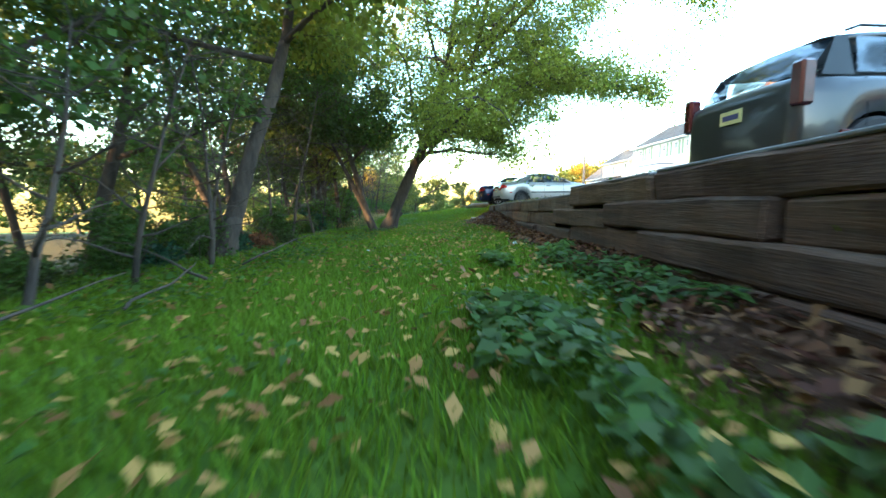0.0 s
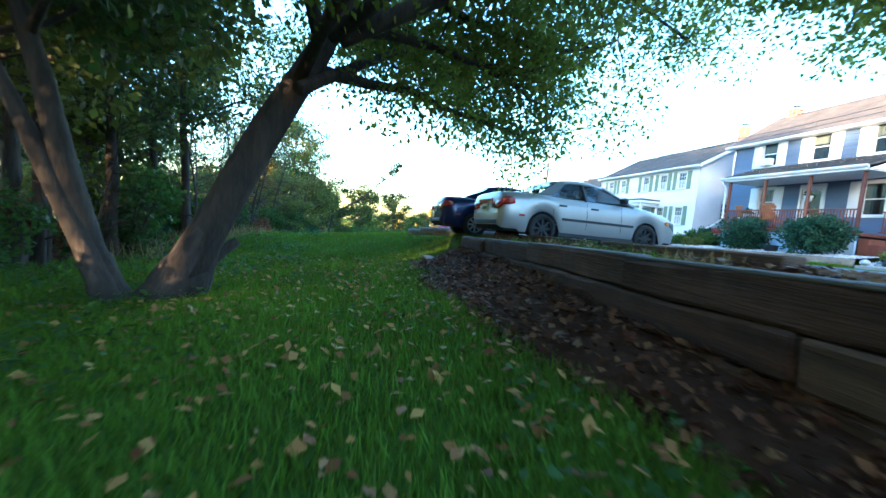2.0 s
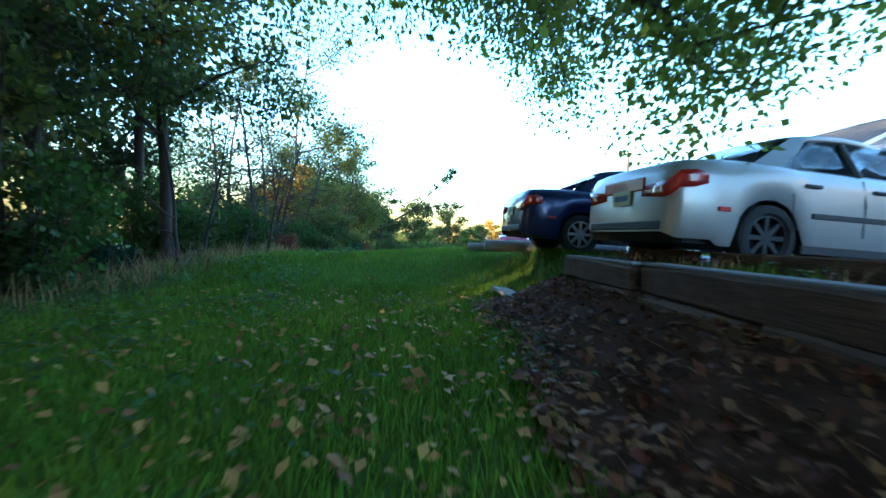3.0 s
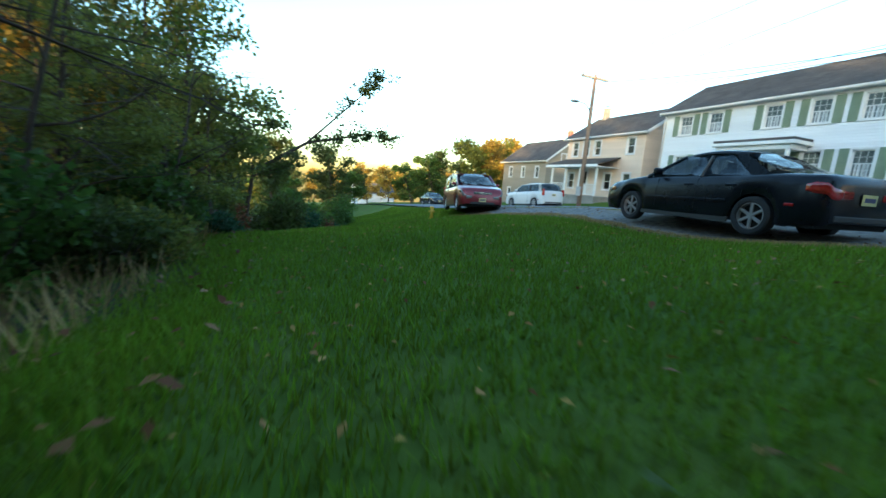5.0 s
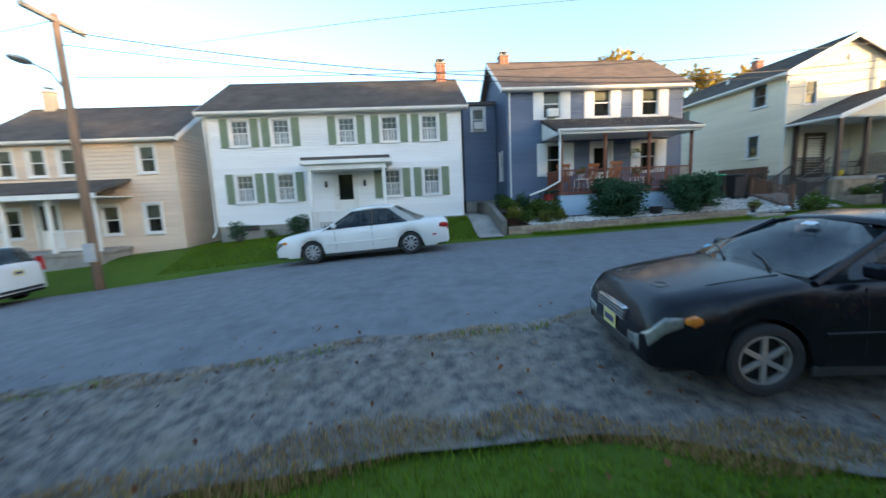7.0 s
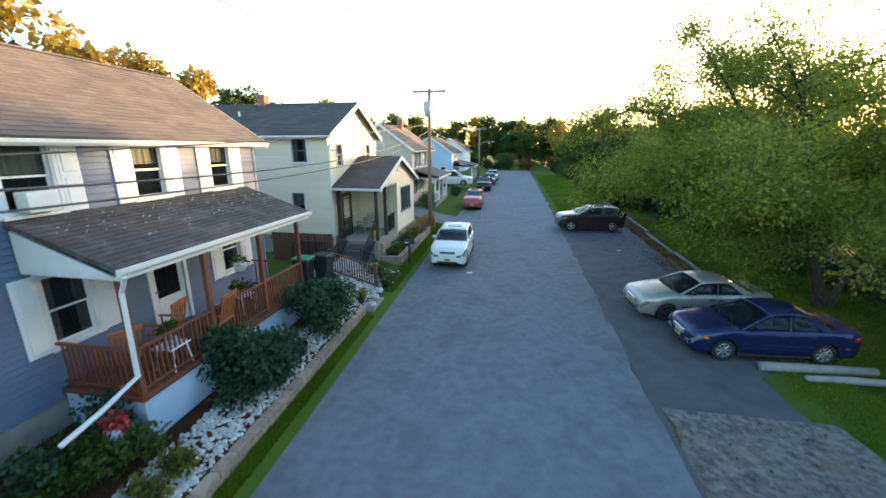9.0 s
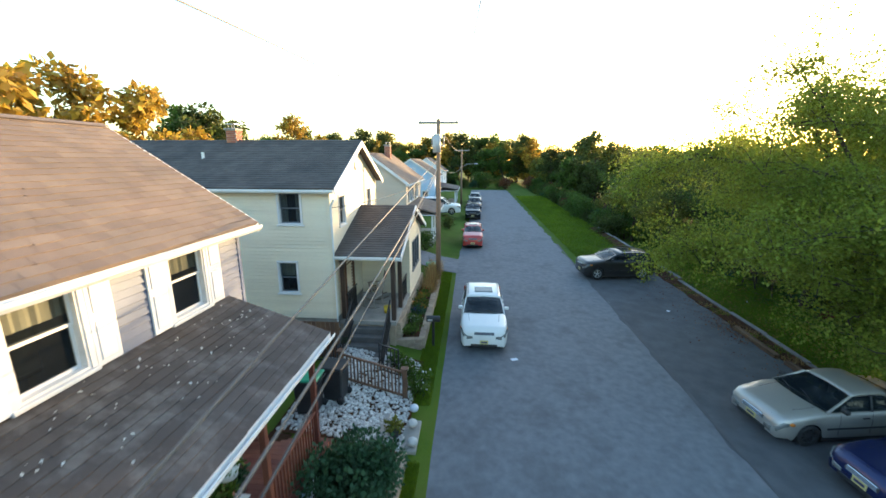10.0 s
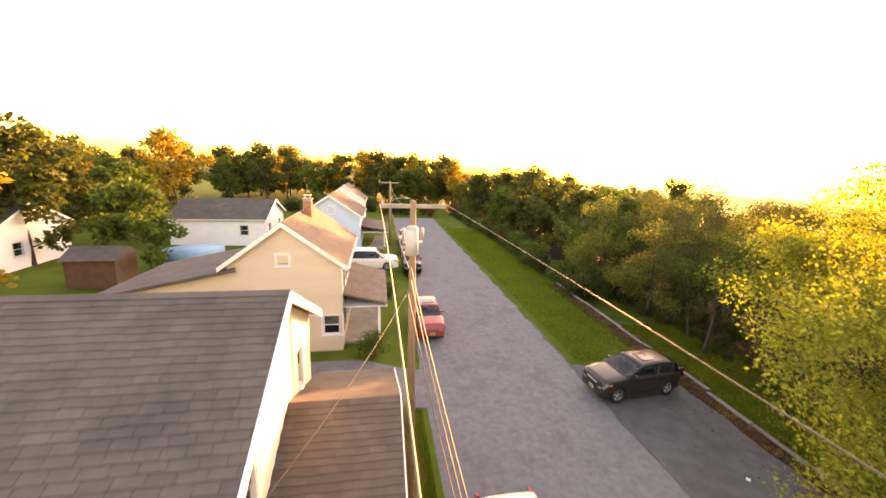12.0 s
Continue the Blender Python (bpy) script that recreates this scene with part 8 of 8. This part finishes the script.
blades("grass", "rough grass beside the lower street", 26000, (-8.0, -4.3), (18.5, 34), 0.1, 0.014, 22, M["blade"], lambda x, y: x < -4.35)
blades("grass", "narrow grass verge by the houses", 26000, (4.62, 5.0), (-1.3, 7.0), 0.08, 0.006, 4, M["blade"])
blades("grass", "narrow grass verge by the houses", 30000, (4.6, 5.2), (-15.8, -3.4), 0.08, 0.006, 5, M["blade"])
blades("grass", "front lawn of the white house", 30000, (4.75, 8.0), (8.9, 20), 0.07, 0.008, 6, M["blade"])
blades("grass", "grass strip beside the woods", 60000, (-8.5, -3.8), (-60, -19), 0.1, 0.014, 7, M["blade"], lambda x, y: x < -3.75)
blades("grass", "weedy grass on the fill behind the retaining wall", 7000, (-8.3, -7.7), (-27, -3.2), 0.1, 0.006, 8, M["blade"], lambda x, y: np.sin(y * 2.1) + np.sin(y * 5.3 + x) > 0.3, fill_z)
blades("dry_grass", "dry brown weeds along the top of the wall", 3600, (-8.3, -7.5), (-15, -2.8), 0.13, 0.006, 27, M["dry_grass"], lambda x, y: np.sin(y * 2.7 + x * 3) + np.sin(y * 6.1) > 0.5, fill_z)
blades("dry_grass", "pale dry grass tufts on the gravel shoulder", 9000, (-7.2, -3.6), (3, 30), 0.06, 0.005, 9, M["dry_grass"], lambda x, y: (np.sin(x * 3 + y) + np.sin(y * 2.3 - x * 2) > 0.9) | (np.abs(x + 4.2) < 0.12))
blades("grass", "mown grass beside the gravel shoulder", 34000, (-7.9, -5.6), (13.6, 20.5), 0.08, 0.009, 26, M["blade"], lambda x, y: x < -5.8 + 0.1 * np.sin(y * 2.7))
road_edge = np.vectorize(road_left)
blades("dry_grass", "worn brown grass where the lawn meets the gravel", 90000, (-7.3, -5.4), (4, 19), 0.085, 0.006, 25, M["dry_grass"], lambda x, y: np.abs(x + 6.75 - 1.05 * np.clip((y - 7.5) / 3, 0, 1)) < 0.18 + 0.14 * np.sin(y * 2.3 + x * 3) * np.sin(y * 0.9))
blades("dry_grass", "golden dry grass fringe along the edge of the asphalt", 90000, (-4.6, -3.1), (2.5, 20), 0.055, 0.008, 23, M["dry_grass"], lambda x, y: (np.abs(x - road_edge(y) + 0.06) < 0.09 + 0.05 * np.sin(y * 3.1)) & (np.sin(y * 1.9) + np.sin(y * 4.7 + 1) > -0.5))
blades("grass", "green weeds along the edge of the asphalt", 30000, (-4.6, -3.1), (2.5, 20), 0.07, 0.009, 24, M["blade"], lambda x, y: (np.abs(x - road_edge(y) + 0.09) < 0.06) & (np.sin(y * 2.4 + 2) > 0.1))
blades("dry_grass", "dry weeds along the woods edge", 3500, (-15.9, -14.3), (-4, 22), 0.32, 0.008, 10, M["dry_grass"])


def fallen(name, label, n, xr, yr, size, seed, lift=0.0, zf=None, keep=None, mat_=None):
    g_ = np.random.default_rng(seed)
    x, y = g_.uniform(*xr, n), g_.uniform(*yr, n)
    if keep is not None:
        m = keep(x, y, g_)
        x, y = x[m], y[m]
    n = len(x)
    z = np.array([(zf or ground_z)(a, b) for a, b in zip(x, y)]) + lift + g_.uniform(0.0, 0.045, n)
    a = g_.uniform(0, 6.28, n)
    s = size * g_.uniform(0.55, 1.4, n)
    u = np.stack([np.cos(a) * s, np.sin(a) * s, g_.normal(scale=0.35, size=n) * s], 1)
    v = np.stack([-np.sin(a) * s * 0.6, np.cos(a) * s * 0.6, g_.normal(scale=0.35, size=n) * s * 0.6], 1)
    c = np.stack([x, y, z], 1)
    q = np.stack([c - u, c + v + np.array([0, 0, 0.008]), c + u, c - v + np.array([0, 0, 0.008])], 1).reshape(-1, 3)
    return tagged(quads(name, q, mat_ or M["fallen"]), label, "leaves", kind="stuff")


fallen("fallen_leaves", "dry brown and yellow leaves lying on the grass", 5200, (-14.0, -9.0), (-25, -2), 0.036, 11, mat_=M["fallen_pale"])
fallen("fallen_leaves", "large curled tan and rust leaves on the grass", 2000, (-13.6, -9.0), (-25, -3), 0.041, 18, 0.02, keep=lambda x, y, g_: g_.random(len(x)) < np.clip(0.35 + 0.5 * (x + 11.5), 0.2, 1), mat_=M["fallen_pale"])
fallen("fallen_leaves", "thick litter of brown leaves along the wall", 9000, (-9.75, -8.5), (-24, -3), 0.036, 12, 0.03, lambda x, y: litter_z(x, y), lambda x, y, g_: x > np.vectorize(litter_edge)(y) - 0.1 - 0.25 * g_.random(len(x)))
fallen("fallen_leaves", "scattered dry leaves on the open lawn", 1700, (-16, -7), (-2, 16), 0.026, 13, mat_=M["fallen_pale"])
fallen("fallen_leaves", "drift of brown leaves along the parking strip", 2200, (-8.2, -5.0), (-26, -0.5), 0.035, 14, 0.03, lambda x, y: road_z(y), lambda x, y, g_: g_.random(len(x)) < np.clip((-5.2 - x) / 2.2, 0.05, 1))
fallen("fallen_leaves", "heap of rusty leaves drifted against the kerb", 1600, (-8.2, -6.2), (-11.5, -7.2), 0.034, 19, 0.02, lambda x, y: road_z(y), lambda x, y, g_: ((x + 7.4) / 0.7) ** 2 + ((y + 9.3) / 1.7) ** 2 < g_.uniform(0.2, 1.2, len(x)))
fallen("fallen_leaves", "brown leaves on the forest floor", 6000, (-24, -13.4), (-28, 24), 0.038, 15, 0.06)
fallen("fallen_leaves", "leaf fragments along the gravel edge", 500, (-7.4, -3.4), (2, 20), 0.03, 16, 0.02, lambda x, y: road_z(y) - cross_fall(x, y))

fallen("fallen_leaves", "pale dry leaf bits on the porch roof", 130, (6.9, 8.15), (-0.2, 5.3), 0.025, 17, 0.0, lambda x, y: 3.94 + 0.3465 * (x - 6.25) + 0.02, lambda x, y, g_: g_.random(len(x)) < (x - 6.2) / 1.8, M["flower_white"])

# litter
for k, (x, y, sx, sy, rz) in enumerate(((-9.18, -14.8, 0.24, 0.05, 75), (-11.63, -14.74, 0.05, 0.04, 10), (1.9, -6.2, 0.12, 0.08, 20), (-5.6, -11.0, 0.08, 0.06, 40))):
    bm = bmesh.new()
    bmesh.ops.create_grid(bm, x_segments=6, y_segments=4, size=1.0)
    for v in bm.verts:
        v.co = Vector((v.co.x * sx, v.co.y * sy, 0.02 * noise.noise(Vector((v.co.x * 2, v.co.y * 2, k)))))
    bmesh.ops.solidify(bm, geom=bm.faces[:], thickness=0.003)
    ob = part("litter", bm, M["litter"], None)
    ob.matrix_world = pose(x, y, (gz(x, y) if x < -8 else road_z(y) + 0.03) + 0.035, 0, 0, rz)
    tagged(ob, "crumpled scrap of pale paper on the ground", "litter", "scraps of litter")

# ---- poles, lamps and wires ----
def utility_pole(x, y, z0, z1, label, lamp=None, transformer=False, arm=2.3):
    p = thing("utility_pole", label, "utility pole", (x, y, z0), 0, "utility poles along the street")
    v, f = tube([(0, 0, -0.5), (0, 0, (z1 - z0) * 0.5), (0, 0, z1 - z0)], [0.14, 0.12, 0.09], 12)
    raw("shaft", v, f, M["pole_wood"], p, "", True)
    bx("crossarm", (-arm / 2, -0.06, z1 - z0 - 0.22), (arm / 2, 0.06, z1 - z0 - 0.1), M["grey_wood"], p, 0.01)
    for sx in (-arm / 2 + 0.08, 0.0, arm / 2 - 0.08):
        bm = bmesh.new()
        for i in range(3):
            rod(bm, (sx, 0, z1 - z0 - 0.1 + 0.05 * i), (sx, 0, z1 - z0 - 0.065 + 0.05 * i), 0.045 - 0.008 * i, 0.03, 10)
        part("insulator", bm, M["ceramic"], p)
    if transformer:
        bm = bmesh.new()
        rod(bm, (0.05, 0.3, z1 - z0 - 1.6), (0.05, 0.3, z1 - z0 - 0.8), 0.2, 0.2, 14)
        rod(bm, (0.05, 0.3, z1 - z0 - 0.8), (0.05, 0.3, z1 - z0 - 0.72), 0.2, 0.12, 14)
        part("transformer", bm, M["transformer"], p, "grey can transformer", True)
        for sx in (-0.28, 0.3):
            rd("cutout", (sx, 0.1, z1 - z0 - 1.2), (sx, 0.15, z1 - z0 - 0.8), 0.04, M["ceramic"], p)
        bx("bracket", (-0.3, 0.0, z1 - z0 - 1.3), (0.32, 0.12, z1 - z0 - 1.22), M["grey_metal"], p)
    if lamp:
        lz = lamp[1] - z0
        v, f = tube([(0, 0, lz - 0.35), (lamp[0] * 0.35, 0, lz + 0.05), (lamp[0] * 0.8, 0, lz + 0.12)], [0.03, 0.028, 0.025], 7)
        raw("lamp_arm", v, f, M["grey_metal"], p, "", True)
        bm = bmesh.new()
        ball(bm, (lamp[0], 0, lz + 0.1), 0.16, 12, 0.5)
        for q in bm.verts:
            q.co.x = lamp[0] + (q.co.x - lamp[0]) * 2.0
        part("lamp_head", bm, M["grey_metal"], p, "", True)
    return p


utility_pole(5.25, -13.65, gz(5.25, -13.65), 9.2, "tall wooden utility pole with crossarm and transformer", None, True, 2.0)
utility_pole(3.55, 20.8, gz(3.55, 20.8), 7.0, "wooden utility pole with crossarm and street lamp", (-1.25, 5.3), False, 2.0)
utility_pole(5.0, -47.0, gz(5.0, -47), 8.6, "wooden utility pole with street lamp far up the street", (-1.9, 6.6), False, 2.0)
utility_pole(9.0, 60.0, gz(9, 60), 4.5, "wooden utility pole far down the hill", None, False, 1.6)
mb2 = bx("meter_box", (3.32, 20.65, 0.1), (3.45, 20.95, 0.65), M["transformer"], None, 0.02)
tagged(mb2, "grey utility box fixed to the pole", "utility box")


def wire(a, b, sag, r, mat_, label, bow=0.0):
    a, b = Vector(a), Vector(b)
    pts = [a.lerp(b, i / 24) + Vector((bow, 0, -sag)) * 4 * (i / 24) * (1 - i / 24) for i in range(25)]
    v, f = tube(pts, [r] * 25, 5)
    return tagged(raw("overhead_wire", v, f, mat_, None, "", True), label, "wire", "overhead wires")


wire((6.25, -13.65, 9.1), (6.5, 20.8, 7.05), -0.5, 0.009, M["wire_light"], "bare overhead wire between poles", -0.25)
wire((4.25, -13.65, 9.1), (2.65, 20.8, 7.0), -0.3, 0.006, M["wire_light"], "bare overhead wire between poles")
wire((5.3, -13.6, 7.2), (3.75, 20.7, 5.4), 0.4, 0.012, M["wire_light"], "twisted grey overhead cable between poles", 0.5)
wire((5.3, -13.6, 6.8), (3.65, 20.7, 6.6), 1.33, 0.015, M["wire_light"], "thick grey overhead cable between poles", 0.39)
wire((5.4, -13.6, 6.4), (3.55, 20.7, 6.2), 1.1, 0.012, M["wire"], "dark overhead cable between poles", 0.35)
wire((5.3, -13.65, 6.5), (8.1, -6.0, 5.7), 0.25, 0.01, M["wire"], "service wire to the yellow house")
wire((5.3, -13.65, 8.95), (5.0, -47, 8.4), 0.5, 0.012, M["wire"], "overhead wire up the street")
wire((5.3, -13.65, 6.95), (5.0, -47, 6.4), 0.6, 0.016, M["wire"], "overhead wire up the street")
wire((3.55, 20.8, 6.85), (9.0, 60, 4.4), 0.6, 0.012, M["wire"], "overhead wire down the hill")

# ---- small things ----
hyd = thing("fire_hydrant", "yellow fire hydrant behind the minivan", "hydrant", (-6.15, 20.3, gz(-6.15, 20.3)))
bm = bmesh.new()
rod(bm, (0, 0, 0), (0, 0, 0.55), 0.09, 0.085, 12)
ball(bm, (0, 0, 0.58), 0.1, 12, 0.8)
rod(bm, (0, 0, 0), (0, 0, 0.05), 0.14, 0.14, 12)
part("barrel", bm, M["yellow_paint"], hyd, "", True)
for d in ((0.16, 0), (-0.16, 0), (0, -0.17)):
    rd("outlet", (0, 0, 0.4), (d[0], d[1], 0.4), 0.05, M["yellow_paint"], hyd)
tur = thing("garden_cart", "small green garden cart beside the pole", "cart", (5.75, -15.4, gz(5.75, -15.4)), 20)
bm = bmesh.new()
box(bm, (-0.3, -0.45, 0.25), (0.3, 0.45, 0.5), 0.04)
part("tray", bm, M["bin_green"], tur)
for s in (-1, 1):
    rd("wheel", (0.33 * s - 0.03, 0.25, 0.15), (0.33 * s + 0.03, 0.25, 0.15), 0.15, M["tyre"], tur, n=14)
rd("handle", (0, -0.45, 0.4), (0, -0.95, 0.7), 0.02, M["black_metal"], tur)
drive = thing("driveway", "grey asphalt driveway beside the yellow house", "driveway", (7, -17.3, 0.9), kind="structure")
dx_ = [4.3 + 0.55 * i for i in range(15)]
wraw("slab", [(x, y, max(road_z(y), gz(x, y)) + 0.04) for y in (-18.9, -17.4, -15.9) for x in dx_], [(15 * j + i, 15 * j + i + 1, 15 * j + i + 16, 15 * j + i + 15) for j in range(2) for i in range(14)], M["asphalt"], drive)
shrub(6.6, -19.4, gz(6.6, -19.4), 0.95, 1.3, M["leaf"], 2200, "rounded clipped hedge by the beige house", 140, 0.09, "hedge")
shrub(5.6, -28.5, gz(5.6, -28.5), 0.8, 1.1, M["leaf_dark"], 1500, "dark shrub beside the street", 141, 0.1)
# yard fence, sheds and pool behind the houses
yfence = thing("rail_fence", "white post-and-rail fence behind the yards", "fence", (26, -20, gz(26, -20)))
for i in range(12):
    wbox("post", (18 + 1.8 * i - 0.06, -24.06, gz(26, -24) - 0.2), (18 + 1.8 * i + 0.06, -23.94, gz(26, -24) + 1.1), M["white_trim"], yfence)
for z in (0.4, 0.7, 1.0):
    wbox("rail", (18, -24.03, gz(26, -24) + z - 0.05), (37.8, -23.97, gz(26, -24) + z + 0.05), M["white_trim"], yfence)
pool = thing("swimming_pool", "round above-ground pool with blue wall", "pool", (22, -37.5, gz(22, -37)))
bm = bmesh.new()
rod(bm, (0, 0, 0), (0, 0, 1.1), 2.3, 2.3, 28)
part("wall", bm, M["pool_blue"], pool, "", True)
shed = thing("garden_shed", "small brown shed in a back yard", "shed", (25, -31, gz(25, -31)))
bx("wall", (-1.5, -1.2, 0), (1.5, 1.2, 2.0), M["brownwood"], shed)
raw("roof", [(-1.7, -1.4, 1.95), (1.7, -1.4, 1.95), (1.7, 1.4, 1.95), (-1.7, 1.4, 1.95), (-1.7, 0, 2.7), (1.7, 0, 2.7)], [(0, 1, 5, 4), (2, 3, 4, 5), (0, 4, 3), (1, 2, 5)], M["shingle_joined"], shed)
